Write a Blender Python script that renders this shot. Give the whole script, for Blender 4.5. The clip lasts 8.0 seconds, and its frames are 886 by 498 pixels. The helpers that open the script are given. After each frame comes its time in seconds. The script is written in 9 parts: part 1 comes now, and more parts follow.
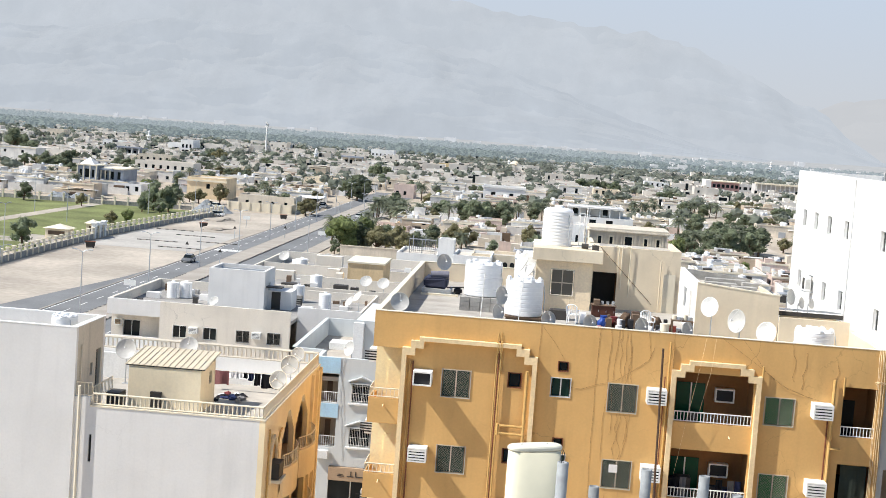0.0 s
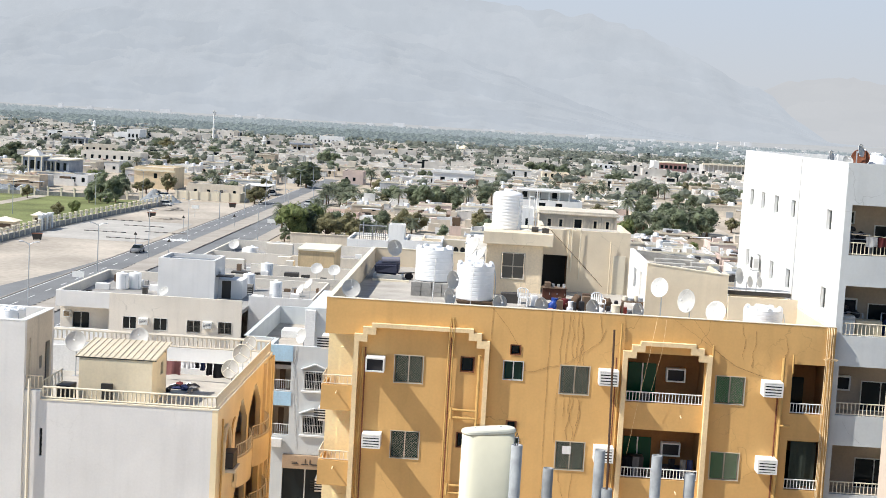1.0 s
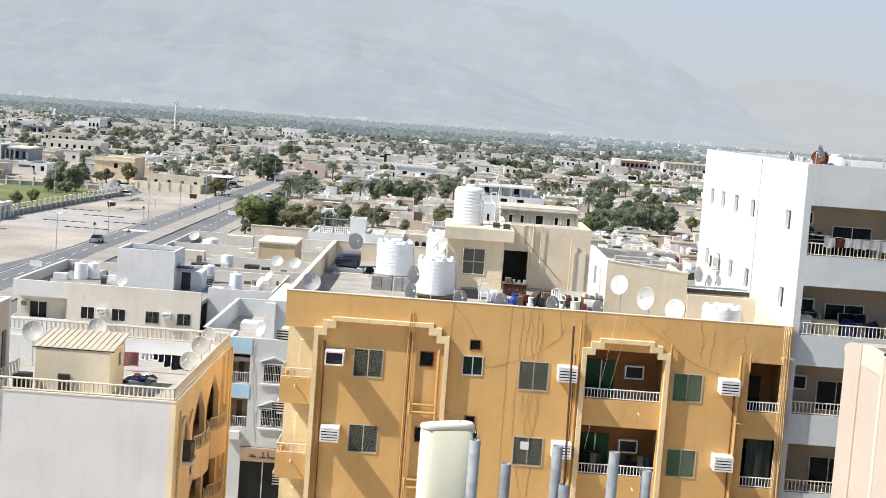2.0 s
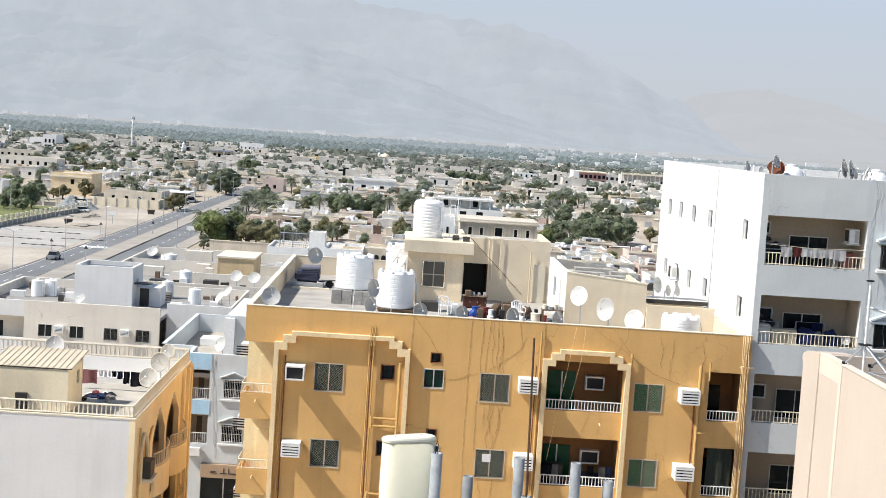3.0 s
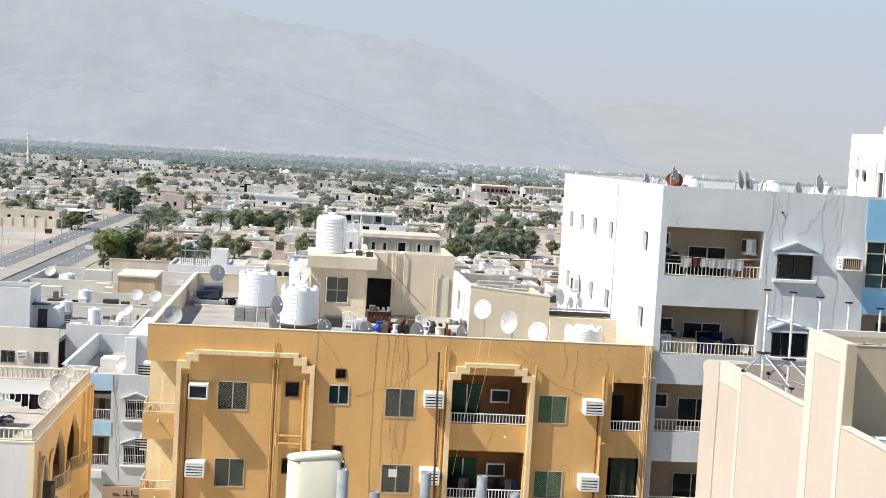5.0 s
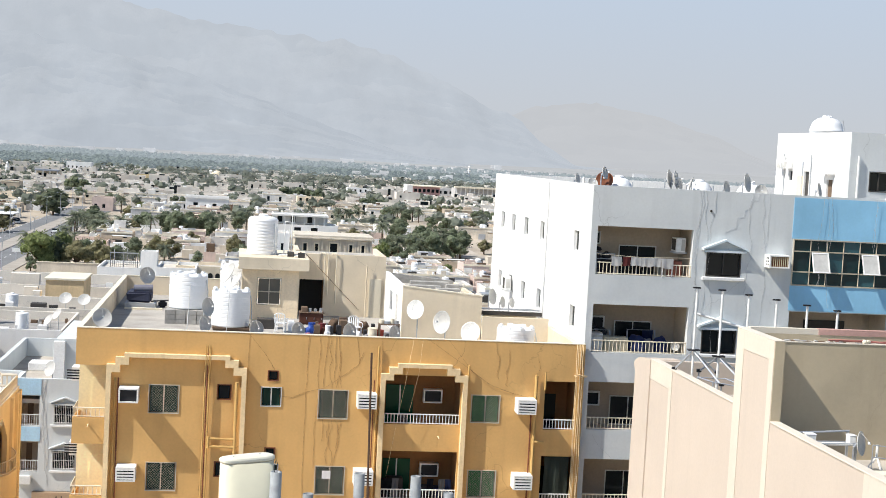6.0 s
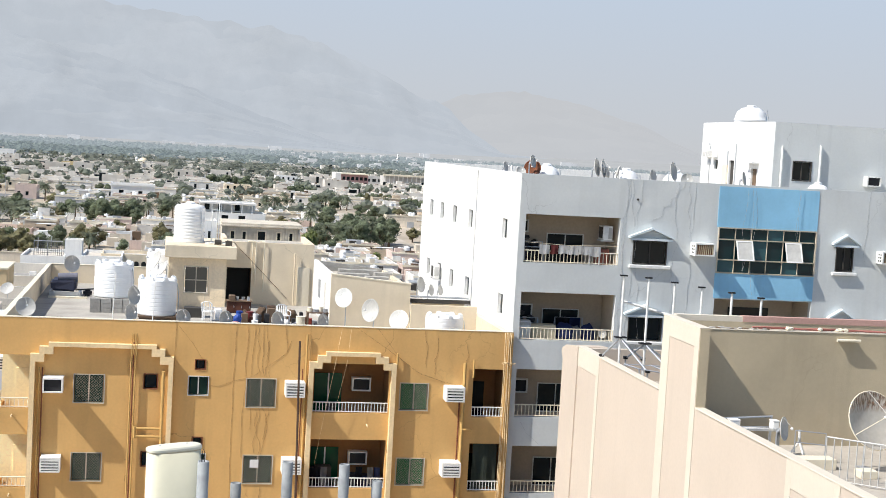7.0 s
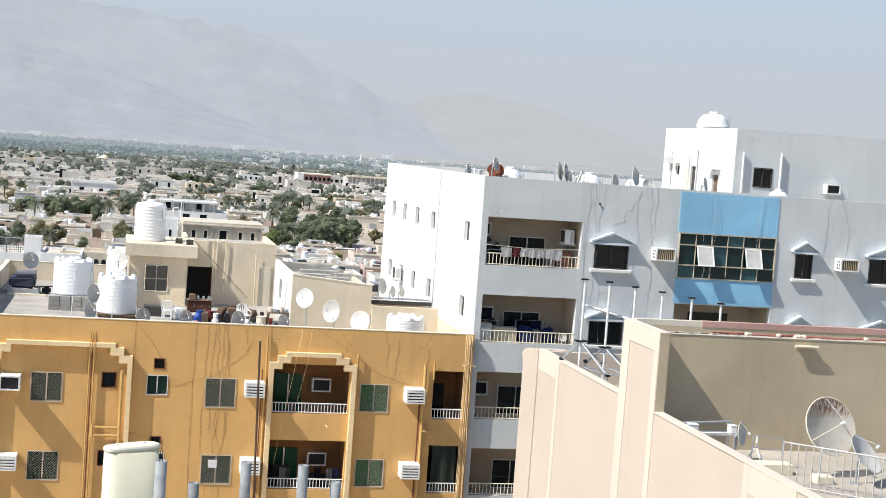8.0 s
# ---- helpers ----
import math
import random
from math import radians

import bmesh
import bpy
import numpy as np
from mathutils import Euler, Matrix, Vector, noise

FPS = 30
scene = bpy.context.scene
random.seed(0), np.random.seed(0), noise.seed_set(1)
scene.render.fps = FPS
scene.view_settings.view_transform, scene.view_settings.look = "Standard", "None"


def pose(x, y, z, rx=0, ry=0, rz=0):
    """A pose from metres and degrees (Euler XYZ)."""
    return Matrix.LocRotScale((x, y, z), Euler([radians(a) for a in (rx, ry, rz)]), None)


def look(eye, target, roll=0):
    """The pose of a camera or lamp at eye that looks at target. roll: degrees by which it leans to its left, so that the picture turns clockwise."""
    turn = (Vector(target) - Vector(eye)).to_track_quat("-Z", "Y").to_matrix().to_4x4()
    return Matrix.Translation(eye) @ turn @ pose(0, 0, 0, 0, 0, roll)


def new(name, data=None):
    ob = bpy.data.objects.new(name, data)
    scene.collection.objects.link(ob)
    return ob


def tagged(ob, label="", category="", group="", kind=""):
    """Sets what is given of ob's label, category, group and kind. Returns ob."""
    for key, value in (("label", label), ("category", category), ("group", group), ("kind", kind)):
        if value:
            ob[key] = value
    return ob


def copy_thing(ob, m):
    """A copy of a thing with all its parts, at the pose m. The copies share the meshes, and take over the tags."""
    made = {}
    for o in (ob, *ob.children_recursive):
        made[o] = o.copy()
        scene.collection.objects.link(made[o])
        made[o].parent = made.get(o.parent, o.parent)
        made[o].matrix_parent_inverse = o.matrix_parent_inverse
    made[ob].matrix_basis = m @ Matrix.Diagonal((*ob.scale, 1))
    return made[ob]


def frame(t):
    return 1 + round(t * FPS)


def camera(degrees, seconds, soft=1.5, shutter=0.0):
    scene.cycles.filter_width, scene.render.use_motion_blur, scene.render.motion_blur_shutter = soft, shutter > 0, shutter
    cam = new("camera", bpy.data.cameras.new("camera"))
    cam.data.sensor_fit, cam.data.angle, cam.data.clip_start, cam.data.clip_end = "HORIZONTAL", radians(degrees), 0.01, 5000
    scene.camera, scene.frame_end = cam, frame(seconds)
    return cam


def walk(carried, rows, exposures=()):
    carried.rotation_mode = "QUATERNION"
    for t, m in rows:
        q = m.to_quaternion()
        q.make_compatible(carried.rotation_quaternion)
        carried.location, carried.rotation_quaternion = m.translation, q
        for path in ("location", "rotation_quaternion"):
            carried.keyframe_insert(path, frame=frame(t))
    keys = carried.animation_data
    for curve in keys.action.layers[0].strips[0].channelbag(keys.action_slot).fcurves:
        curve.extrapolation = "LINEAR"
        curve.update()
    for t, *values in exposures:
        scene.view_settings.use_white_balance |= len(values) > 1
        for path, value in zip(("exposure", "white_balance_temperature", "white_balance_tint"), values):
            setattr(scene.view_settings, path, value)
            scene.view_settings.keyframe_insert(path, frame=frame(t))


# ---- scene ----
# ---- camera: one stand on a high roof, turning to the right ----
EYE = 29.0
cam = camera(34.96, 8.0, soft=0.7)
TURNS = [
    (0.0, 85.057, -4.110, 4.032),
    (0.5, 85.066, -3.029, 3.859),
    (0.7, 84.800, -3.120, 2.946),
    (0.9, 84.740, -3.200, 2.206),
    (1.0, 84.591, -3.251, 1.928),
    (1.2, 84.378, -3.980, 1.378),
    (2.3, 84.585, -3.917, -0.113),
    (2.5, 84.882, -3.739, -0.602),
    (3.0, 85.117, -3.765, -1.267),
    (3.5, 85.407, -3.389, -2.159),
    (4.0, 85.783, -3.334, -3.335),
    (4.5, 85.785, -3.238, -4.294),
    (4.7, 85.904, -3.207, -4.767),
    (5.8, 86.057, -3.284, -7.073),
    (6.0, 86.131, -3.071, -8.048),
    (6.5, 85.791, -3.042, -9.519),
    (7.0, 85.805, -3.272, -10.955),
    (7.5, 85.945, -3.591, -11.820),
    (8.0, 85.977, -4.123, -12.447),
]
walk(cam, [(t, pose(0, 0, EYE, rx, ry, rz)) for t, rx, ry, rz in TURNS], exposures=[(0.0, 0.36), (1.2, 0.34), (3.0, 0.31), (6.0, 0.28), (8.0, 0.27)])

# ---- light: high sun from the left, a little behind the camera; hazy sky ----
TO_SUN = Vector((-0.63, -0.19, 0.755)).normalized()
world = bpy.data.worlds.new("sky")
scene.world = world
world.use_nodes = True
wn = world.node_tree.nodes
sky = wn.new("ShaderNodeTexSky")
sky.sky_type = "NISHITA"
sky.sun_disc = False
sky.sun_elevation = math.asin(TO_SUN.z)
sky.sun_rotation = math.atan2(TO_SUN.x, TO_SUN.y)
sky.air_density, sky.dust_density, sky.ozone_density = 1.0, 0.3, 2.0
wn["Background"].inputs["Strength"].default_value = 0.10
world.node_tree.links.new(sky.outputs["Color"], wn["Background"].inputs["Color"])
sun = new("sun", bpy.data.lights.new("sun", "SUN"))
sun.data.energy, sun.data.angle, sun.data.color = 5.0, radians(0.6), (1.0, 0.957, 0.88)
sun.matrix_world = look((0, 0, 60), Vector((0, 0, 60)) - TO_SUN)
# ---- materials ----
def surface(name, color, rough=0.8, metal=0.0, blotch=0.12, grain=0.06, streak=0.0, bump=0.15, big=0.35, fine=9.0, vary=0.0, spec=0.3, uneven=0.0, crack=0.0):
    """A procedural surface: blotches, grain, rain streaks and fine relief over one base colour."""
    m = bpy.data.materials.new(name)
    m.use_nodes = True
    n, l = m.node_tree.nodes, m.node_tree.links
    b = n["Principled BSDF"]
    b.inputs["Roughness"].default_value, b.inputs["Metallic"].default_value = rough, metal
    b.inputs["Specular IOR Level"].default_value = spec
    g = n.new("ShaderNodeNewGeometry")

    def noise_of(scale, stretch=None, detail=4.0):
        t = n.new("ShaderNodeTexNoise")
        t.inputs["Scale"].default_value, t.inputs["Detail"].default_value = scale, detail
        if stretch:
            mp = n.new("ShaderNodeMapping")
            mp.inputs["Scale"].default_value = stretch
            l.new(g.outputs["Position"], mp.inputs["Vector"])
            l.new(mp.outputs["Vector"], t.inputs["Vector"])
        else:
            l.new(g.outputs["Position"], t.inputs["Vector"])
        return t.outputs["Fac"]

    def ranged(src, lo, hi, a=0.3, z=0.7):
        r = n.new("ShaderNodeMapRange")
        r.inputs["From Min"].default_value, r.inputs["From Max"].default_value = a, z
        r.inputs["To Min"].default_value, r.inputs["To Max"].default_value = lo, hi
        l.new(src, r.inputs["Value"])
        return r.outputs["Result"]

    def times(p, q):
        k = n.new("ShaderNodeMath")
        k.operation = "MULTIPLY"
        l.new(p, k.inputs[0])
        l.new(q, k.inputs[1])
        return k.outputs[0]

    f = times(ranged(noise_of(big), 1 - blotch, 1 + blotch), ranged(noise_of(fine), 1 - grain, 1 + grain))
    if streak:
        f = times(f, ranged(noise_of(1.0, (2.2, 2.2, 0.16), 5.0), 1.0, 1 - streak, 0.52, 0.72))
    if crack:
        warp, v = n.new("ShaderNodeTexNoise"), n.new("ShaderNodeTexVoronoi")
        warp.inputs["Scale"].default_value, warp.inputs["Detail"].default_value = 1.6, 3.0
        l.new(g.outputs["Position"], warp.inputs["Vector"])
        off = n.new("ShaderNodeVectorMath")
        off.operation = "MULTIPLY_ADD"
        off.inputs[1].default_value = (0.9, 0.9, 0.9)
        l.new(warp.outputs["Color"], off.inputs[0])
        l.new(g.outputs["Position"], off.inputs[2])
        v.feature = "DISTANCE_TO_EDGE"
        v.inputs["Scale"].default_value = 0.28
        l.new(off.outputs["Vector"], v.inputs["Vector"])
        line = ranged(v.outputs["Distance"], crack, 0.0, 0.0, 0.006)
        part_of = ranged(noise_of(0.22, detail=1.0), 0.0, 1.0, 0.5, 0.62)
        keep = n.new("ShaderNodeMath")
        keep.operation = "SUBTRACT"
        keep.inputs[0].default_value = 1.0
        l.new(times(line, part_of), keep.inputs[1])
        f = times(f, keep.outputs[0])
    if vary:
        o = n.new("ShaderNodeObjectInfo")
        f = times(f, ranged(o.outputs["Random"], 1 - vary, 1 + vary, 0.0, 1.0))
    mix = n.new("ShaderNodeVectorMath")
    mix.operation = "SCALE"
    mix.inputs[0].default_value = color
    l.new(f, mix.inputs["Scale"])
    l.new(mix.outputs["Vector"], b.inputs["Base Color"])
    if bump:
        bp = n.new("ShaderNodeBump")
        bp.inputs["Strength"].default_value, bp.inputs["Distance"].default_value = bump, 0.03
        l.new(noise_of(fine * 2.5), bp.inputs["Height"])
        if uneven:
            wv = n.new("ShaderNodeBump")
            wv.inputs["Strength"].default_value, wv.inputs["Distance"].default_value = 1.0, uneven
            l.new(noise_of(0.9, detail=2.0), wv.inputs["Height"])
            l.new(wv.outputs["Normal"], bp.inputs["Normal"])
        l.new(bp.outputs["Normal"], b.inputs["Normal"])
    return m


def glass_of(name, color, rough=0.06):
    m = bpy.data.materials.new(name)
    m.use_nodes = True
    b = m.node_tree.nodes["Principled BSDF"]
    b.inputs["Base Color"].default_value = (*color, 1)
    b.inputs["Roughness"].default_value = rough
    b.inputs["Specular IOR Level"].default_value = 0.25
    return m


def haze_of(name, low, high, top):
    """The dusty air behind everything: a plain glowing backdrop, paler near the ground."""
    m = bpy.data.materials.new(name)
    m.use_nodes = True
    n, l = m.node_tree.nodes, m.node_tree.links
    n.remove(n["Principled BSDF"])
    g, sep, mr, mix, em = (n.new("ShaderNode" + k) for k in ("NewGeometry", "SeparateXYZ", "MapRange", "Mix", "Emission"))
    mix.data_type = "RGBA"
    l.new(g.outputs["Position"], sep.inputs[0])
    l.new(sep.outputs["Z"], mr.inputs["Value"])
    mr.inputs["From Max"].default_value = top
    l.new(mr.outputs["Result"], mix.inputs[0])
    mix.inputs[6].default_value, mix.inputs[7].default_value = (*low, 1), (*high, 1)
    l.new(mix.outputs[2], em.inputs["Color"])
    l.new(em.outputs[0], n["Material Output"].inputs["Surface"])
    return m


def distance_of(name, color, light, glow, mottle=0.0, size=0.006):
    """Far land as a plain backdrop: dusty-air haze is put in as a faint glow."""
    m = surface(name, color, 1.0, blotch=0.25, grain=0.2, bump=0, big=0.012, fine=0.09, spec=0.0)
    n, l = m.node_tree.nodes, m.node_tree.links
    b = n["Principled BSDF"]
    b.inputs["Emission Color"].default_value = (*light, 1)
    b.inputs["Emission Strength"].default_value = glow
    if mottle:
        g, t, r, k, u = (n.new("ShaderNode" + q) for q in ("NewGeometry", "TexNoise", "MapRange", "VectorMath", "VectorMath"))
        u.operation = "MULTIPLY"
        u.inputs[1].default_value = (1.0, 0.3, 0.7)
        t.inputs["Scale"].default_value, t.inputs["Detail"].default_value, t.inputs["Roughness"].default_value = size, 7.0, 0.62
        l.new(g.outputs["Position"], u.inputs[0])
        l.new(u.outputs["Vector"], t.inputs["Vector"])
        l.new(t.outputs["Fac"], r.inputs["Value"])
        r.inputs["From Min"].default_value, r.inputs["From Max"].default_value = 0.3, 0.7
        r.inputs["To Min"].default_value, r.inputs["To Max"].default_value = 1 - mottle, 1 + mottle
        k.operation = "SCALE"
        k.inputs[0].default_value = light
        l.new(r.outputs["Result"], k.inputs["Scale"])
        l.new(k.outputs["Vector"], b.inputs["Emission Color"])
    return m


OCHRE = surface("ochre_paint", (0.66, 0.405, 0.158), 0.85, streak=0.07, blotch=0.07, grain=0.03, big=0.5, uneven=0.035, crack=0.35)
OCHRE_TRIM = surface("ochre_trim_paint", (0.83, 0.645, 0.385), 0.8, streak=0.12)
OCHRE_PIPE = surface("ochre_pipe_paint", (0.57, 0.36, 0.13), 0.6, bump=0.05)
ROOF_SCREED = surface("roof_screed", (0.435, 0.405, 0.36), 0.95, blotch=0.2, streak=0.0, big=0.6)
CREAM = surface("cream_paint", (0.745, 0.64, 0.485), 0.85, streak=0.06, grain=0.02, uneven=0.03, crack=0.3)
PINK_CREAM = surface("pink_cream_paint", (0.555, 0.475, 0.40), 0.85, streak=0.03, blotch=0.03, grain=0.02, uneven=0.015, crack=0.0)
PALE_TRIM = surface("pale_cream_trim", (0.76, 0.69, 0.55), 0.8, blotch=0.05, grain=0.02)
NEAR_TRIM = surface("pale_near_trim", (0.635, 0.58, 0.49), 0.8, blotch=0.04, grain=0.02)
NEAR_ROOF = surface("dusty_pale_roof", (0.42, 0.38, 0.33), 0.95, blotch=0.15, big=0.8)
OCHRE_ROOF = surface("grey_roof_felt", (0.40, 0.375, 0.34), 0.95, blotch=0.22, big=0.5, streak=0.1, crack=0.3)
FLAT_ROOF = surface("dusty_grey_felt", (0.31, 0.30, 0.285), 0.95, blotch=0.2, big=0.6)
# Light bounced off the ochre building is put into this yellow.
FLANK = surface("bounce_lit_flank_paint", (0.84, 0.705, 0.47), 0.85, streak=0.05, grain=0.02)
WINDOW_TAN = surface("tan_window_frame", (0.55, 0.49, 0.39), 0.6, bump=0)
OLIVE = surface("beige_render", (0.485, 0.41, 0.29), 0.9, streak=0.07, grain=0.02, uneven=0.025, crack=0.15)
ROSE = surface("rose_coping_paint", (0.50, 0.31, 0.27), 0.85)
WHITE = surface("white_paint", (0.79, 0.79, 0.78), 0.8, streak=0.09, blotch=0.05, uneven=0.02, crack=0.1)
# Blue of skylight on the white building's front is put into this grey.
GREY_BLUE = surface("sky_tinted_grey_paint", (0.62, 0.645, 0.648), 0.85, streak=0.06, blotch=0.05, grain=0.02, uneven=0.03, crack=0.2)
BLUE = surface("sky_blue_paint", (0.29, 0.57, 0.79), 0.7, streak=0.08, grain=0.02)
# Yellow lightened to imitate sun falling into the corner loggias.
SUNLIT_YELLOW = surface("sunlit_yellow_paint", (0.92, 0.80, 0.50), 0.85)
HOOD = surface("pale_hood_paint", (0.66, 0.73, 0.765), 0.8, grain=0.02)
PALE_BLUE = surface("pale_blue_paint", (0.45, 0.66, 0.82), 0.8, streak=0.12)
GREY = surface("light_grey_render", (0.745, 0.735, 0.72), 0.9, streak=0.05, blotch=0.05, grain=0.02, uneven=0.03, crack=0.06)
GREY_CREAM = surface("grey_cream_render", (0.61, 0.555, 0.465), 0.9, streak=0.16, uneven=0.04, crack=0.35)
TANK_WHITE = surface("white_polyethylene", (0.84, 0.85, 0.86), 0.45, blotch=0.05, grain=0.02, bump=0.03)
METAL_WHITE = surface("white_enamel", (0.80, 0.80, 0.78), 0.45, blotch=0.06, bump=0.02)
METAL_GREY = surface("galvanised_steel", (0.50, 0.52, 0.55), 0.45, metal=0.6, bump=0.02)
PIPE_GREY = surface("weathered_galvanised_pipe", (0.29, 0.305, 0.315), 0.6, blotch=0.3, grain=0.15, streak=0.25, bump=0.08, big=3, fine=20)
PANEL_IVORY = surface("ivory_fibreglass", (0.72, 0.685, 0.53), 0.75, blotch=0.05, grain=0.03, bump=0.02, streak=0.06, big=3)
RUST = surface("rusty_steel", (0.20, 0.075, 0.04), 0.85, blotch=0.3, big=4)
DARK_METAL = surface("dark_steel", (0.06, 0.055, 0.05), 0.6)
BROWN_ROD = surface("brown_rod", (0.09, 0.05, 0.03), 0.6)
GLASS = glass_of("window_glass", (0.012, 0.017, 0.019))
GLASS_GREEN = glass_of("green_tinted_glass", (0.010, 0.075, 0.036), 0.15)
GLASS_LEAF = glass_of("bright_green_glass", (0.02, 0.12, 0.04), 0.2)
GLASS_GUARD = glass_of("dark_green_glass", (0.014, 0.036, 0.028), 0.12)
GLASS_BLUE = glass_of("reflective_blue_glass", (0.008, 0.032, 0.038), 0.05)
GLASS_TEAL = glass_of("pale_teal_glass", (0.035, 0.10, 0.12), 0.08)
INSIDE = surface("dim_interior_paint", (0.48, 0.40, 0.31), 0.9)
# Brown for recess walls, darkened to hold the shade inside.
INSIDE_DARK = surface("shade_brown_interior", (0.27, 0.135, 0.055), 0.9)
ALU = surface("aluminium_frame", (0.70, 0.70, 0.68), 0.4, metal=0.3, bump=0)
GUARD = surface("dull_steel_mesh", (0.27, 0.26, 0.21), 0.6, bump=0)
BLACK = surface("black_rubber", (0.025, 0.025, 0.028), 0.7)
DISH_GREY = surface("grey_dish_paint", (0.54, 0.53, 0.505), 0.5, blotch=0.1, big=2, bump=0.02)
DISH_RUST = surface("rust_streaked_dish_paint", (0.52, 0.50, 0.46), 0.5, blotch=0.06, big=2, bump=0.02)
_n, _l = DISH_RUST.node_tree.nodes, DISH_RUST.node_tree.links
_b = _n["Principled BSDF"]
_src = _b.inputs["Base Color"].links[0].from_socket
_t, _mp, _g, _r, _x = (_n.new("ShaderNode" + k) for k in ("TexNoise", "Mapping", "NewGeometry", "MapRange", "Mix"))
_mp.inputs["Scale"].default_value = (4.5, 4.5, 0.9)
_l.new(_g.outputs["Position"], _mp.inputs["Vector"])
_l.new(_mp.outputs["Vector"], _t.inputs["Vector"])
_l.new(_t.outputs["Fac"], _r.inputs["Value"])
_r.inputs["From Min"].default_value, _r.inputs["From Max"].default_value = 0.46, 0.54
_x.data_type = "RGBA"
_x.inputs[7].default_value = (0.22, 0.09, 0.04, 1)
_z, _h, _k = (_n.new("ShaderNode" + k) for k in ("SeparateXYZ", "MapRange", "Math"))
_l.new(_g.outputs["Position"], _z.inputs[0])
_l.new(_z.outputs["Z"], _h.inputs["Value"])
_h.inputs["From Min"].default_value, _h.inputs["From Max"].default_value = 22.3, 22.55
_k.operation = "MULTIPLY"
_l.new(_r.outputs["Result"], _k.inputs[0])
_l.new(_h.outputs["Result"], _k.inputs[1])
_l.new(_k.outputs[0], _x.inputs[0])
_l.new(_src, _x.inputs[6])
_l.new(_x.outputs[2], _b.inputs["Base Color"])
_holes, _open = _n.new("ShaderNodeBsdfTransparent"), _n.new("ShaderNodeMixShader")
_open.inputs[0].default_value = 0.42
_l.new(_b.outputs[0], _open.inputs[1])
_l.new(_holes.outputs[0], _open.inputs[2])
_l.new(_open.outputs[0], _n["Material Output"].inputs["Surface"])
PLASTIC_WHITE = surface("white_plastic", (0.80, 0.80, 0.80), 0.4, bump=0)
PLASTIC_BLUE = surface("blue_plastic", (0.015, 0.055, 0.28), 0.4, bump=0)
CORRUGATED = surface("cream_sheet_metal", (0.62, 0.545, 0.41), 0.5, blotch=0.1)
WOOD = surface("weathered_wood", (0.16, 0.11, 0.075), 0.85, fine=20)
BLOCK = surface("grey_concrete_block", (0.34, 0.33, 0.31), 0.95, blotch=0.2, big=2)
SAND = surface("dusty_ground", (0.42, 0.36, 0.287), 1.0, blotch=0.18, grain=0.12, big=0.03, fine=0.6, bump=0.05)
LOT = surface("sandy_lot", (0.405, 0.36, 0.305), 1.0, blotch=0.26, grain=0.12, big=0.05, fine=0.9, bump=0.05)
ASPHALT = surface("asphalt", (0.185, 0.19, 0.195), 0.9, blotch=0.14, grain=0.1, big=0.12, fine=4)
PAVING = surface("concrete_paving", (0.37, 0.336, 0.295), 0.95, big=0.2)
LINE_WHITE = surface("road_line_paint", (0.70, 0.70, 0.68), 0.8, blotch=0.2, big=1)
KERB_BLACK = surface("black_kerb_paint", (0.11, 0.105, 0.1), 0.8)
GRASS = surface("lawn", (0.165, 0.185, 0.072), 1.0, blotch=0.35, grain=0.2, big=0.08, fine=1.5)
# Leaf base colours are lifted to hold some distance haze.
LEAF = surface("haze_lifted_green_leaves", (0.20, 0.232, 0.148), 0.7, blotch=0.35, grain=0.3, big=0.5, fine=3, bump=0, vary=0.2)
LEAF_OLIVE = surface("olive_leaves", (0.235, 0.22, 0.122), 0.7, blotch=0.35, grain=0.3, big=0.5, fine=3, bump=0, vary=0.2)
LEAF_BRIGHT = surface("fresh_green_leaves", (0.22, 0.26, 0.105), 0.7, blotch=0.35, grain=0.3, big=0.6, fine=3, bump=0)
PALM_LEAF = surface("palm_fronds", (0.215, 0.24, 0.17), 0.65, blotch=0.3, grain=0.2, big=0.5, fine=3, bump=0, vary=0.2)
BARK = surface("bark", (0.14, 0.10, 0.07), 0.95, fine=5)
HAZE = haze_of("dusty_air", (0.475, 0.487, 0.503), (0.43, 0.525, 0.655), 820.0)
# Far palms glow grey-blue; the haze before them is in the material.
FAR_PALM = distance_of("haze_glow_palms", (0.10, 0.115, 0.095), (0.195, 0.24, 0.275), 0.62)
FARTHEST_PALM = distance_of("paler_haze_glow_palms", (0.07, 0.08, 0.07), (0.245, 0.285, 0.32), 0.95)
# Grey-green is raised here so that distance haze sits in the base colour.
GROVE = surface("hazy_palm_grove", (0.205, 0.225, 0.19), 0.9, blotch=0.35, big=0.06, fine=0.5, bump=0)
# Haze over the ranges is their own bluish glow, paler range by range.
MOUNTAIN = distance_of("haze_glow_rock", (0.022, 0.021, 0.019), (0.398, 0.436, 0.486), 1.0, 0.065, 0.010)
MOUNTAIN_FAR = distance_of("paler_haze_glow_rock", (0.016, 0.015, 0.014), (0.419, 0.457, 0.506), 1.0, 0.055, 0.008)
MOUNTAIN_LAST = distance_of("palest_haze_glow_rock", (0.008, 0.0075, 0.007), (0.452, 0.468, 0.492), 1.0, 0.015, 0.004)
# The slope's haze is emission put into its colour.
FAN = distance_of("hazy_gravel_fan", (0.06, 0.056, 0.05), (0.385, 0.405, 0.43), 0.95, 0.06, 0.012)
TAN_RENDER = surface("tan_render", (0.66, 0.50, 0.30), 0.9, streak=0.15, blotch=0.1, crack=0.2)
# Stair room render, made warmer to imitate bounced light.
STAIR_BOUNCE = surface("bounce_warmed_render", (0.90, 0.745, 0.53), 0.88, streak=0.12, blotch=0.1, uneven=0.03, crack=0.3)


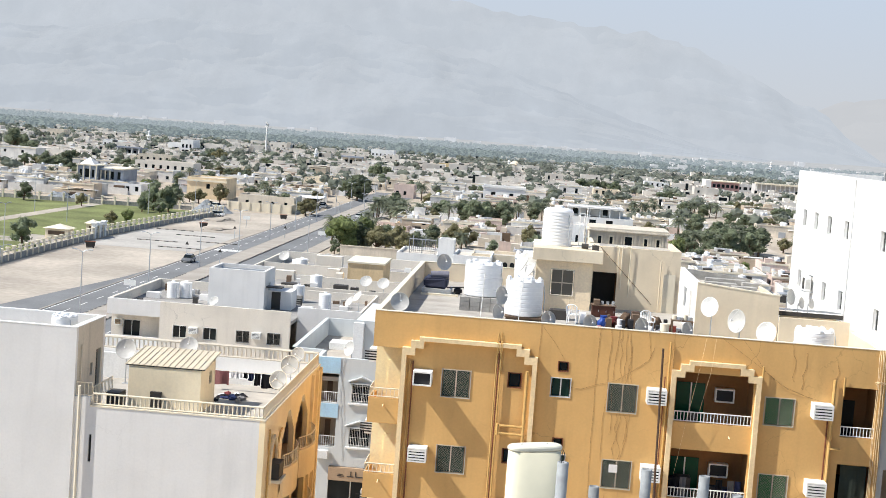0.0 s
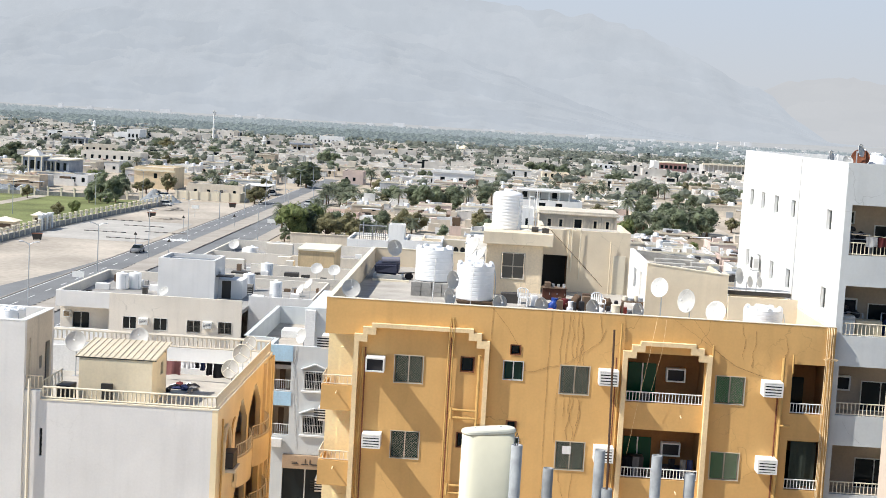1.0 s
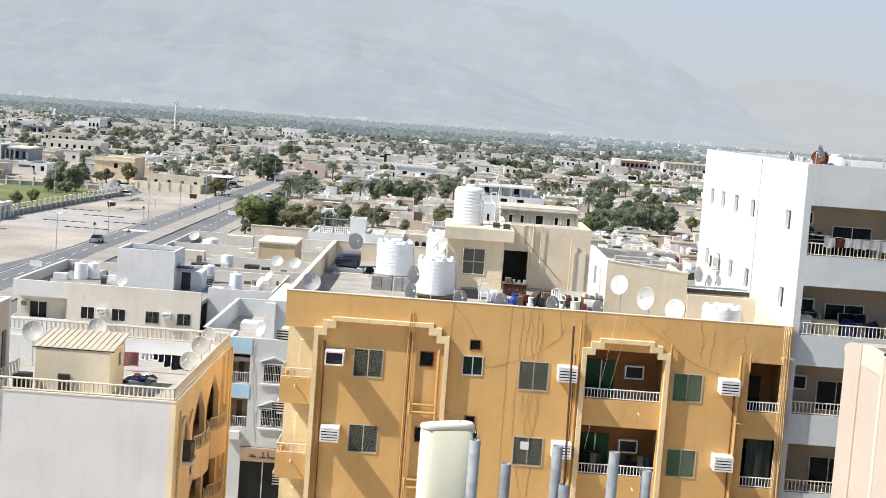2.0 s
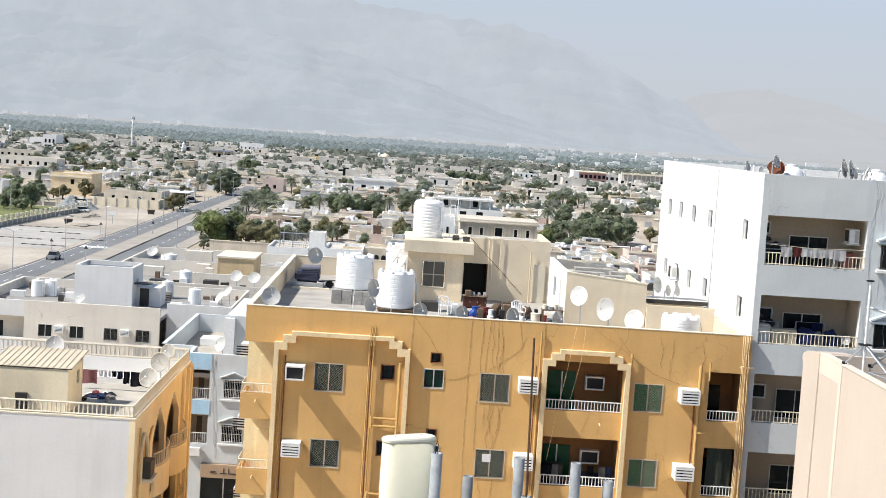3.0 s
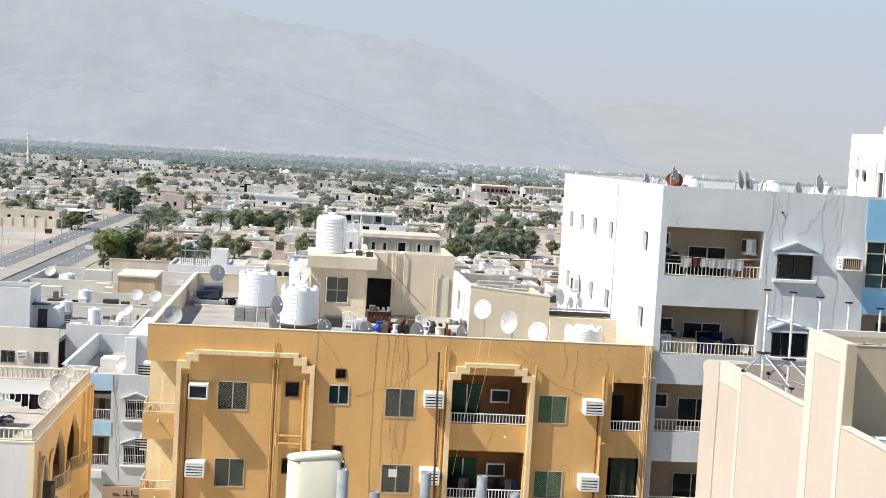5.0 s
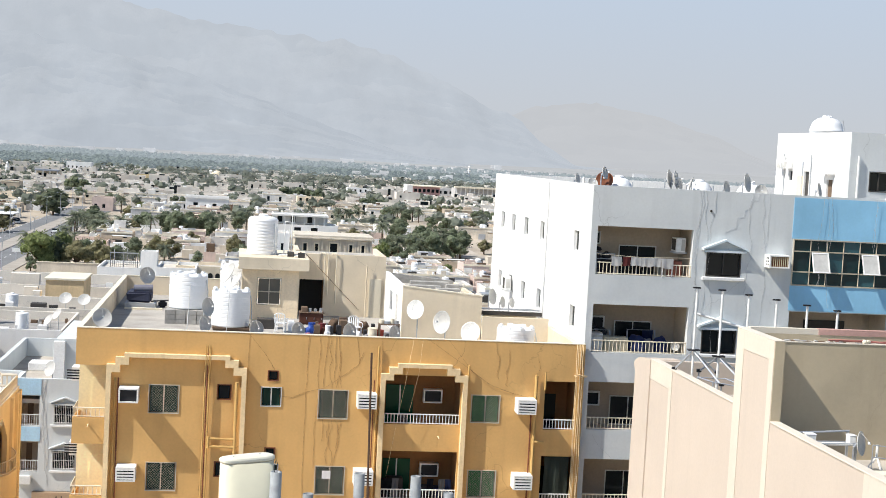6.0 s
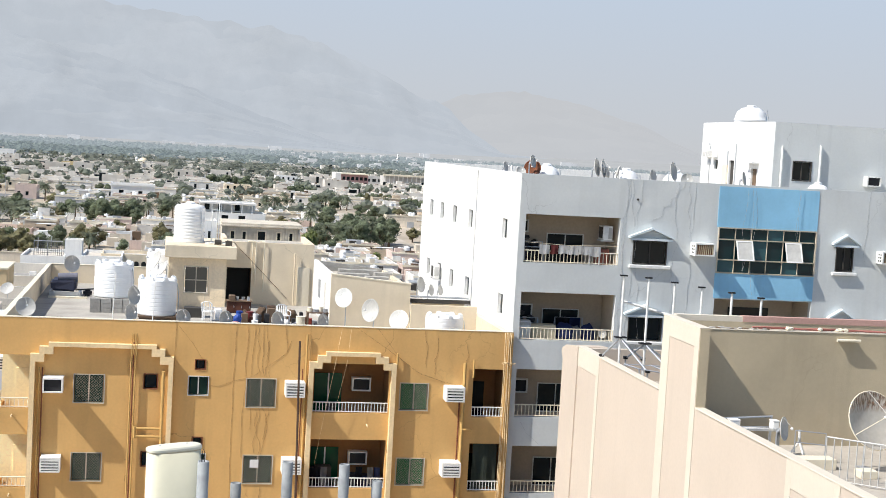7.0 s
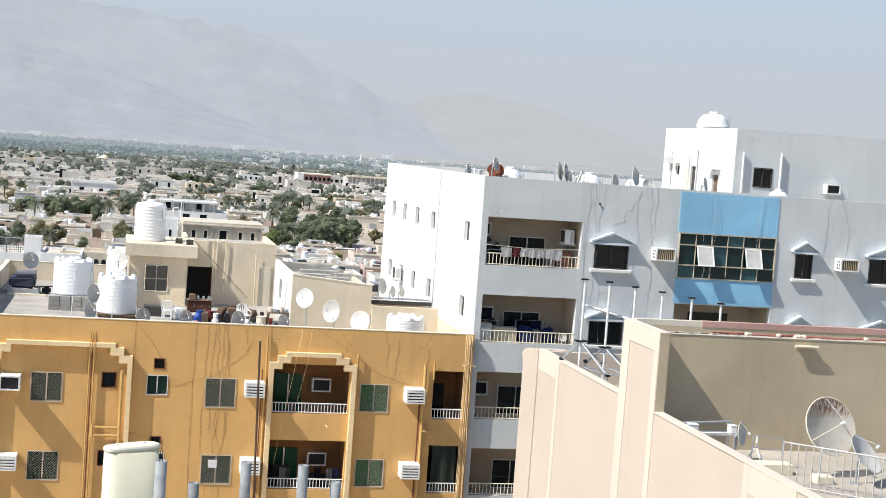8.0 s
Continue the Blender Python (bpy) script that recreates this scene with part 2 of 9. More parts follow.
def leafy(m):
    """Leaves let light through: half of the shading is translucent."""
    n, l = m.node_tree.nodes, m.node_tree.links
    b = n["Principled BSDF"]
    tr, mix = n.new("ShaderNodeBsdfTranslucent"), n.new("ShaderNodeMixShader")
    l.new(b.inputs["Base Color"].links[0].from_socket, tr.inputs["Color"])
    mix.inputs[0].default_value = 0.5
    l.new(b.outputs[0], mix.inputs[1])
    l.new(tr.outputs[0], mix.inputs[2])
    l.new(mix.outputs[0], n["Material Output"].inputs["Surface"])
    return m


for leaf_paint in (LEAF, LEAF_OLIVE, LEAF_BRIGHT, PALM_LEAF, GROVE):
    leafy(leaf_paint)
# Far crowns are painted paler to carry distance haze.
FAR_FOLIAGE = leafy(surface("hazy_far_foliage", (0.24, 0.265, 0.215), 0.9, blotch=0.3, big=0.05, fine=0.5, bump=0))
HUT_YELLOW = surface("pale_yellow_render", (0.94, 0.82, 0.60), 0.9, streak=0.06, grain=0.03)
HOUSE_PAINTS = [
    surface("house_white", (0.70, 0.68, 0.645), 0.9, streak=0.1, vary=0.12),
    surface("house_cream", (0.66, 0.59, 0.49), 0.9, streak=0.12, vary=0.15),
    surface("house_sand", (0.56, 0.46, 0.35), 0.9, streak=0.12, vary=0.15),
    surface("house_grey", (0.52, 0.51, 0.50), 0.9, streak=0.12, vary=0.15),
    surface("house_pink", (0.64, 0.51, 0.45), 0.9, streak=0.12, vary=0.15),
]
HOUSE_ROOF = surface("dusty_house_roof", (0.48, 0.44, 0.385), 0.95, blotch=0.2, big=0.2, vary=0.2)
# Window glass with its grey reflection put into the base colour.
GREY_REFLECTION = glass_of("painted_reflection_glass", (0.16, 0.15, 0.125), 0.2)
BAR_DARK = surface("dark_window_bars", (0.10, 0.09, 0.08), 0.6, bump=0)
# ---- building helpers ----
ORIGIN = {}


def thing(name, at, label, category, group="", kind=""):
    ob = new(name)
    ob.empty_display_size = 0.3
    ob.location = at
    ORIGIN[ob.name] = Vector(at)
    return tagged(ob, label, category, group, kind)


def part(name, bm, material, parent, label="", smooth=False):
    """Links a bmesh, built in world places, as one mesh under a thing or a part."""
    me = bpy.data.meshes.new(name)
    o = ORIGIN[parent.name]
    if o.length:
        bmesh.ops.translate(bm, vec=-o, verts=bm.verts)
    bm.to_mesh(me)
    bm.free()
    me.materials.append(material)
    if smooth:
        me.shade_smooth()
    ob = new(name, me)
    ob.parent = parent
    ORIGIN[ob.name] = o
    if label:
        ob["label"] = label
    return ob


def single(name, bm, material, label, category="", kind="", group="", smooth=False):
    """A thing or piece of the setting that is one mesh."""
    me = bpy.data.meshes.new(name)
    bm.to_mesh(me)
    bm.free()
    me.materials.append(material)
    if smooth:
        me.shade_smooth()
    ob = new(name, me)
    ORIGIN[ob.name] = Vector((0, 0, 0))
    return tagged(ob, label, category, group, kind)


def pieces(name, me, parent, places, material=None):
    """Alike pieces under a part: objects of their own that share one mesh."""
    o = ORIGIN[parent.name]
    for m in places:
        ob = new(name, me)
        ob.parent = parent
        ob.matrix_local = Matrix.Translation(-o) @ m
        ORIGIN[ob.name] = o


def shared(name, bm, material):
    me = bpy.data.meshes.new(name)
    bm.to_mesh(me)
    bm.free()
    me.materials.append(material)
    return me


def box(bm, x0, x1, y0, y1, z0, z1):
    v = [bm.verts.new(p) for p in ((x0, y0, z0), (x1, y0, z0), (x1, y1, z0), (x0, y1, z0), (x0, y0, z1), (x1, y0, z1), (x1, y1, z1), (x0, y1, z1))]
    for a in ((3, 2, 1, 0), (4, 5, 6, 7), (0, 1, 5, 4), (1, 2, 6, 5), (2, 3, 7, 6), (3, 0, 4, 7)):
        bm.faces.new([v[i] for i in a])


def boxes(*rows):
    bm = bmesh.new()
    for r in rows:
        box(bm, *r)
    return bm


def soft(bm, width=0.02, segments=1):
    bmesh.ops.bevel(bm, geom=list(bm.edges), offset=width, segments=segments, affect="EDGES", clamp_overlap=True)
    return bm


def rod(bm, a, b, r, sides=8, r2=None):
    """A round bar from a to b."""
    a, b = Vector(a), Vector(b)
    q = (b - a).to_track_quat("Z", "Y")
    r2 = r if r2 is None else r2
    lo = [bm.verts.new(a + q @ Vector((r * math.cos(t), r * math.sin(t), 0))) for t in (i * math.tau / sides for i in range(sides))]
    hi = [bm.verts.new(b + q @ Vector((r2 * math.cos(t), r2 * math.sin(t), 0))) for t in (i * math.tau / sides for i in range(sides))]
    for i in range(sides):
        bm.faces.new((lo[i], lo[(i + 1) % sides], hi[(i + 1) % sides], hi[i]))
    bm.faces.new(lo[::-1])
    bm.faces.new(hi)


def path_rod(bm, pts, r, sides=6):
    """A round bar bent through points, as one tube."""
    p = [Vector(q) for q in pts]
    run = [(b - a).normalized() for a, b in zip(p, p[1:])]
    side = run[0].orthogonal().normalized()
    rings, last = [], run[0]
    for i, c in enumerate(p):
        t = run[0] if i == 0 else run[-1] if i == len(p) - 1 else (run[i - 1] + run[i])
        t = t.normalized() if t.length > 1e-4 else run[i - 1]
        side = last.rotation_difference(t) @ side
        last = t
        other = t.cross(side)
        rings.append([bm.verts.new(c + (side * math.cos(k * math.tau / sides) + other * math.sin(k * math.tau / sides)) * r) for k in range(sides)])
    for u, v in zip(rings, rings[1:]):
        for k in range(sides):
            bm.faces.new((u[k], u[(k + 1) % sides], v[(k + 1) % sides], v[k]))
    bm.faces.new(rings[0][::-1])
    bm.faces.new(rings[-1])


def lathe(bm, centre, profile, sides=28):
    """A turned body: profile of (radius, height) from below to above."""
    c = Vector(centre)
    rings = []
    for r, h in profile:
        rings.append([bm.verts.new(c + Vector((r * math.cos(t), r * math.sin(t), h))) for t in (i * math.tau / sides for i in range(sides))])
    for p, q in zip(rings, rings[1:]):
        for i in range(sides):
            bm.faces.new((p[i], p[(i + 1) % sides], q[(i + 1) % sides], q[i]))
    bm.faces.new(rings[0][::-1])
    bm.faces.new(rings[-1])
    return bm


def wall(bm, axis, at, thick, u0, u1, z0, z1, holes=()):
    """An upright wall with real openings. axis 'y': its outer face lies at y = at, and it runs along x; axis 'x': at x = at, along y.
    thick goes inward (may be negative). holes: (ua, ub, za, zb)."""
    us = sorted({u0, u1, *(min(max(u, u0), u1) for h in holes for u in h[:2])})
    zs = sorted({z0, z1, *(min(max(z, z0), z1) for h in holes for z in h[2:])})

    def solid(i, j):
        if not (0 <= i < len(us) - 1 and 0 <= j < len(zs) - 1):
            return False
        u, z = (us[i] + us[i + 1]) / 2, (zs[j] + zs[j + 1]) / 2
        return not any(a < u < b and c < z < d for a, b, c, d in holes)

    cache = {}

    def vert(u, d, z):
        k = (round(u, 4), d, round(z, 4))
        if k not in cache:
            w = at + d * thick
            cache[k] = bm.verts.new((u, w, z) if axis == "y" else (w, u, z))
        return cache[k]

    for i in range(len(us) - 1):
        for j in range(len(zs) - 1):
            if not solid(i, j):
                continue
            a, b, c, d = us[i], us[i + 1], zs[j], zs[j + 1]
            bm.faces.new((vert(a, 0, c), vert(b, 0, c), vert(b, 0, d), vert(a, 0, d)))
            bm.faces.new((vert(a, 1, d), vert(b, 1, d), vert(b, 1, c), vert(a, 1, c)))
            if not solid(i - 1, j):
                bm.faces.new((vert(a, 0, c), vert(a, 0, d), vert(a, 1, d), vert(a, 1, c)))
            if not solid(i + 1, j):
                bm.faces.new((vert(b, 0, d), vert(b, 0, c), vert(b, 1, c), vert(b, 1, d)))
            if not solid(i, j - 1):
                bm.faces.new((vert(a, 0, c), vert(a, 1, c), vert(b, 1, c), vert(b, 0, c)))
            if not solid(i, j + 1):
                bm.faces.new((vert(a, 0, d), vert(b, 0, d), vert(b, 1, d), vert(a, 1, d)))
    return bm


def fix(bm):
    bmesh.ops.recalc_face_normals(bm, faces=bm.faces)
    return bm


def parapet(bm, x0, x1, y0, y1, z0, z1, t=0.2, sides="fblr"):
    """Low walls round a flat roof, butted end to end."""
    if "f" in sides:
        box(bm, x0, x1, y0, y0 + t, z0, z1)
    if "b" in sides:
        box(bm, x0, x1, y1 - t, y1, z0, z1)
    if "l" in sides:
        box(bm, x0, x0 + t, y0 + t, y1 - t, z0, z1)
    if "r" in sides:
        box(bm, x1 - t, x1, y0 + t, y1 - t, z0, z1)
    return bm


BALUSTER = {}


def railing(parent, a, b, z, h, material=None, step=0.15, r=0.018, name="railing"):
    """A railing from a to b (x, y) with its foot at z: two rails as a part, each baluster under it."""
    material = material or METAL_WHITE
    a, b = Vector((*a, 0)), Vector((*b, 0))
    bm = bmesh.new()
    up = Vector((0, 0, 1))
    rod(bm, a + up * (z + h), b + up * (z + h), r * 1.5, 6)
    rod(bm, a + up * (z + 0.06), b + up * (z + 0.06), r * 1.2, 6)
    rail = part(name, bm, material, parent)
    key = (round(h, 3), r, material.name)
    if key not in BALUSTER:
        bm = bmesh.new()
        rod(bm, (0, 0, 0.03), (0, 0, h), r, 5)
        BALUSTER[key] = shared("baluster", bm, material)
    n = max(2, round((b - a).length / step))
    pieces("baluster", BALUSTER[key], rail, [Matrix.Translation(a.lerp(b, i / n) + up * z) for i in range(n + 1)])
    return rail
# ---- the setting: ground, roads, lot, lawn ----
bm = bmesh.new()
bmesh.ops.create_grid(bm, x_segments=20, y_segments=20, size=4900)
single("ground", bm, SAND, "dusty pale sand and gravel ground of the plain", "ground", "structure")


def strip(name, x0, x1, y0, y1, z, material, label, category, kind="structure", depth=0.3):
    return single(name, boxes((x0, x1, y0, y1, z - depth, z)), material, label, category, kind)


strip("lot", -92.5, -67.2, 120, 408, 0.012, LOT, "bare sandy parking lot beside the road", "lot")
strip("road", -67.0, -60.8, 100, 585, 0.03, ASPHALT, "grey asphalt carriageway with dashed lane lines", "road")
bm = bmesh.new()
f = bm.faces.new([bm.verts.new(q) for q in ((-76.5, 120, 0.026), (-67.02, 120, 0.026), (-67.02, 262, 0.026), (-68.6, 232, 0.026), (-73.6, 190, 0.026))])
e = bmesh.ops.extrude_face_region(bm, geom=[f])
bmesh.ops.translate(bm, vec=(0, 0, -0.3), verts=[g for g in e["geom"] if isinstance(g, bmesh.types.BMVert)])
single("road", fix(bm), ASPHALT, "widened asphalt turning lane beside the lot", "road", "structure")
strip("road", -56.4, -49.6, 100, 585, 0.03, ASPHALT, "grey asphalt carriageway with dashed lane lines", "road")
strip("pavement", -60.7, -56.5, 100, 560, 0.15, PAVING, "raised paved median with a kerb between carriageways", "pavement")
strip("pavement", -49.5, -46.2, 100, 470, 0.14, PAVING, "concrete pavement beside the road", "pavement")
strip("road", -46.1, 60, 261, 273, 0.02, ASPHALT, "worn asphalt side street", "road")
strip("road", 62, 70, 330, 560, 0.02, LOT, "pale dusty track between houses", "road")
strip("lawn", -240, -95.0, 258, 398, 0.03, GRASS, "mown green lawn of a small park", "lawn")
strip("pavement", -200, -150, 300, 330, 0.05, LOT, "sandy path across the lawn", "path")
strip("pavement", -108, -95.2, 276, 293, 0.05, PAVING, "pale paved court by the park kiosks", "path")
strip("pavement", -150, -108.1, 281, 285, 0.05, PAVING, "pale paved path across the lawn", "path")
strip("pavement", -128, -124, 285.1, 396, 0.05, LOT, "narrow sandy path across the lawn", "path")
strip("pavement", -92.3, -69.0, 282, 331, 0.022, surface("pale_concrete_paving", (0.42, 0.40, 0.37), 0.95, blotch=0.15, grain=0.08, big=0.12, fine=1.2), "pale paved parking apron on the lot", "parking")
dash = shared("lane_dash", boxes((-0.08, 0.08, -1.5, 1.5, 0, 0.01)), LINE_WHITE)
marks = single("lane_line", boxes((-66.75, -66.6, 150, 580, 0.025, 0.036)), LINE_WHITE, "white painted edge line on asphalt", "road marking", "structure")
for x in (-63.9, -53.0):
    pieces("lane_dash", dash, marks, [Matrix.Translation((x, 160 + 7.5 * i, 0.031)) for i in range(36)])
pieces("crossing_stripe", shared("crossing_stripe", boxes((-0.25, 0.25, -2.0, 2.0, 0, 0.01)), LINE_WHITE), marks, [Matrix.Translation((-66.4 + 0.62 * i, 291, 0.031)) for i in range(9)])
kerb = single("kerb", boxes((-60.8, -60.65, 100, 560, 0.0, 0.17), (-56.55, -56.4, 100, 560, 0.0, 0.17), (-67.25, -67.0, 100, 420, 0, 0.12)), PAVING, "concrete kerb along the road", "kerb", "structure")
kb = shared("kerb_stone", boxes((-0.12, 0.12, -0.5, 0.5, 0, 0.19)), KERB_BLACK)
pieces("kerb_stone", kb, kerb, [Matrix.Translation((-56.5, 180 + 2 * i, 0)) for i in range(80)] + [Matrix.Translation((-60.7, 185 + 2 * i, 0)) for i in range(30)])
# black-edged parking islands on the lot
for x, y, n in ((-86, 300, 9), (-82, 318, 10), (-78, 288, 8), (-90, 330, 12), (-74, 305, 5)):
    isl = single("kerb", boxes((x, x + 9, y, y + 0.5, 0, 0.16)), PAVING, "low parking kerb on the sandy lot", "kerb", "structure")
    pieces("kerb_stone", kb, isl, [Matrix.Translation((x + 0.5 + i, y - 0.1, 0)) @ Matrix.Rotation(math.pi / 2, 4, "Z") for i in range(0, 9, 2)])

# mountain wall far behind the plain
def mountain(name, y0, x0, x1, ridge, seed, rock, nx=300, ny=44, lean=400.0):
    bm = bmesh.new()
    rows = []
    for j in range(ny + 1):
        s = j / ny
        row = []
        for i in range(nx + 1):
            x = x0 + (x1 - x0) * i / nx
            top = ridge(x)
            p = Vector((x / 520.0, s * 2.2 + seed, seed))
            gully = noise.fractal(Vector(((x + 260 * s) / 150.0, s * 1.3 + seed, 0.3)), 1.0, 2.0, 5)
            rough = min(1.0, top / 260.0)
            z = top * s + rough * (gully * 14 * s ** 0.7 + 9 * s * noise.fractal(Vector((x / 46.0, seed, s)), 0.9, 2.0, 4) + 16 * noise.fractal(p, 1.0, 2.0, 5) * s)
            y = y0 + lean * s + 90 * noise.fractal(p * 1.7, 1.0, 2.0, 6) + 45 * gully
            row.append(bm.verts.new((x, y, z if j else -5)))
        rows.append(row)
    for p, q in zip(rows, rows[1:]):
        for i in range(nx):
            bm.faces.new((p[i], p[i + 1], q[i + 1], q[i]))
    return single(name, bm, rock, "grey rocky mountain range with air haze as a glow", "mountain", "structure", smooth=True)


# dusty air behind the range
bm = bmesh.new()
arc = [(4850 * math.sin(radians(a)), 4850 * math.cos(radians(a))) for a in range(-60, 61, 4)]
lo = [bm.verts.new((x, y, -20)) for x, y in arc]
hi = [bm.verts.new((x, y, 1900)) for x, y in arc]
for i in range(len(arc) - 1):
    bm.faces.new((lo[i], lo[i + 1], hi[i + 1], hi[i]))
single("backdrop", bm, HAZE, "pale dusty sky low over the plain", "sky", "structure")


def skyline(*pts):
    """A ridge height over x from a few summits and saddles."""
    xs, zs = [p[0] for p in pts], [p[1] for p in pts]
    return lambda x: float(np.interp(x, xs, zs))


ridge_near = skyline((-2600, 170), (-1300, 190), (-900, 225), (-465, 244), (-317, 229), (-217, 204), (-64, 162), (66, 124), (199, 80), (360, 30), (520, 8))
ridge_far = skyline((-2600, 620), (-900, 560), (-554, 470), (-260, 385), (-66, 350), (120, 332), (285, 320), (400, 288), (490, 255), (610, 196), (755, 138), (825, 75), (915, 16), (1100, 8))
ridge_last = skyline((500, 60), (800, 150), (924, 190), (1146, 215), (1342, 190), (1542, 132), (1747, 50), (2100, 14), (2900, 10))
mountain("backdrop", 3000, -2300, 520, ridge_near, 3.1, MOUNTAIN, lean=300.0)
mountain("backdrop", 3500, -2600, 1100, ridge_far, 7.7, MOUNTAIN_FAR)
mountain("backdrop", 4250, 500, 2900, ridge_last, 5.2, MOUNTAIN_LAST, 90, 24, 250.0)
# the gravel fan that rises from the palm groves to the foot of the range
bm = bmesh.new()
bmesh.ops.create_grid(bm, x_segments=90, y_segments=30, size=1)
for v in bm.verts:
    k = (v.co.y + 1) / 2
    x, y = -400 + 2900 * v.co.x, 2320 + 2100 * k
    v.co = Vector((x, y, -0.6 + 13 * k ** 0.8 + 3.0 * k * noise.fractal(Vector((x / 300.0, y / 200.0, 2.0)), 1.0, 2.0, 4)))
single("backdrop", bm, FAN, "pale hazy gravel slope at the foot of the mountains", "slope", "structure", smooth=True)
# ---- kinds of things that sit on many buildings ----
def lattice_bm(x0, x1, z0, z1, y, step=0.11, r=0.005):
    """A diagonal steel guard."""
    bm = bmesh.new()
    w, h = x1 - x0, z1 - z0
    n = int((w + h) / step)
    for i in range(1, n):
        c = i * step
        for flip in (0, 1):
            ua, za = (0, c) if c < h else (c - h, h)
            ub, zb = (c, 0) if c < w else (w, c - w)
            if flip:
                ua, ub = w - ua, w - ub
            rod(bm, (x0 + ua, y, z0 + za), (x0 + ub, y, z0 + zb), r, 3)
    return bm


def ring(bm, x0, x1, z0, z1, y0, y1, t):
    """A rectangular frame facing the street."""
    box(bm, x0, x1, y0, y1, z0, z0 + t)
    box(bm, x0, x1, y0, y1, z1 - t, z1)
    box(bm, x0, x0 + t, y0, y1, z0 + t, z1 - t)
    box(bm, x1 - t, x1, y0, y1, z0 + t, z1 - t)


def window(parent, x0, x1, z0, z1, y, glass=None, guard=False, bars=False, mullion=1, frame=None, sill=False, bar_paint=None):
    """A window in an opening of the wall at y: frame, panes, and a guard where it has one."""
    bm = bmesh.new()
    ring(bm, x0 - 0.03, x1 + 0.03, z0 - 0.03, z1 + 0.03, y - 0.03, y + 0.12, 0.038)
    w = part("window", bm, frame or ALU, parent)
    n = mullion + 1
    for i in range(n):
        a, b = x0 + 0.03 + (x1 - x0 - 0.06) * i / n, x0 + 0.03 + (x1 - x0 - 0.06) * (i + 1) / n
        part("pane", boxes((a + 0.02, b - 0.02, y + 0.09, y + 0.1, z0 + 0.03, z1 - 0.03)), (glass or GLASS) if i % 2 == 0 or glass is None else (glass), w)
        if i:
            part("mullion", boxes((a - 0.025, a + 0.025, y + 0.03, y + 0.115, z0 + 0.031, z1 - 0.031)), frame or ALU, w)
    if guard:
        part("guard", lattice_bm(x0 + 0.03, x1 - 0.03, z0 + 0.03, z1 - 0.03, y - 0.02), GUARD, w, "diagonal steel mesh guard")["kind"] = "stuff"
    if bars:
        bm = bmesh.new()
        for i in range(int((x1 - x0) / 0.12) + 1):
            rod(bm, (x0 + 0.05 + 0.12 * i, y - 0.05, z0), (x0 + 0.05 + 0.12 * i, y - 0.05, z1), 0.01, 4)
        for k in (0.08, 0.5, 0.92):
            rod(bm, (x0, y - 0.05, z0 + (z1 - z0) * k), (x1, y - 0.05, z0 + (z1 - z0) * k), 0.014, 4)
        part("guard", bm, bar_paint or METAL_WHITE, w, "vertical steel window bars")["kind"] = "stuff"
    if sill:
        part("sill", soft(boxes((x0 - 0.2, x1 + 0.2, y - 0.16, y - 0.002, z0 - 0.2, z0 - 0.05))), WHITE, w)
    return w


def loggia_shell(parent, x0, x1, y0, y1, z0, z1, paint, label, t=0.15):
    """The inside of a balcony: floor, back, soffit and cheeks."""
    b = part("balcony", boxes((x0, x1, y0, y1, z0 - 0.15, z0)), paint, parent, label)
    part("back_wall", boxes((x0, x1, y1, y1 + 0.15, z0 - 0.15, z1 + 0.1)), paint, b)
    part("soffit", boxes((x0, x1, y0, y1, z1, z1 + 0.12)), paint, b)
    part("cheek", boxes((x0, x0 + t, y0, y1, z0, z1)), paint, b)
    part("cheek", boxes((x1 - t, x1, y0, y1, z0, z1)), paint, b)
    return b


def pediment_window(parent, x0, x1, z0, z1, y, paint, mullion=1, bars=False, reach=0.28):
    """A window under a small gabled hood with a sill."""
    w = window(parent, x0, x1, z0, z1, y, mullion=mullion, sill=True, bars=bars, frame=DARK_METAL if not bars else ALU)
    bm = bmesh.new()
    c = (x0 + x1) / 2
    a, b, zt = x0 - 0.28, x1 + 0.28, z1 + 0.12
    peak = zt + 0.42
    for p, q in (((a, zt), (c, peak)), ((c, peak), (b, zt))):
        v = []
        for yy in (y - reach, y - 0.002):
            for (u, z), up in ((p, 0.0), (q, 0.0), (q, 0.09), (p, 0.09)):
                v.append(bm.verts.new((u, yy, z + up)))
        for f in ((0, 1, 2, 3), (7, 6, 5, 4), (0, 4, 5, 1), (1, 5, 6, 2), (2, 6, 7, 3), (3, 7, 4, 0)):
            bm.faces.new([v[i] for i in f])
    fix(bm)
    box(bm, x0 - 0.2, x1 + 0.2, y - reach * 0.8, y - 0.004, z1 + 0.03, z1 + 0.13)
    part("hood", bm, paint, w, "gabled plaster hood")
    return w


AC_PROTO = {}


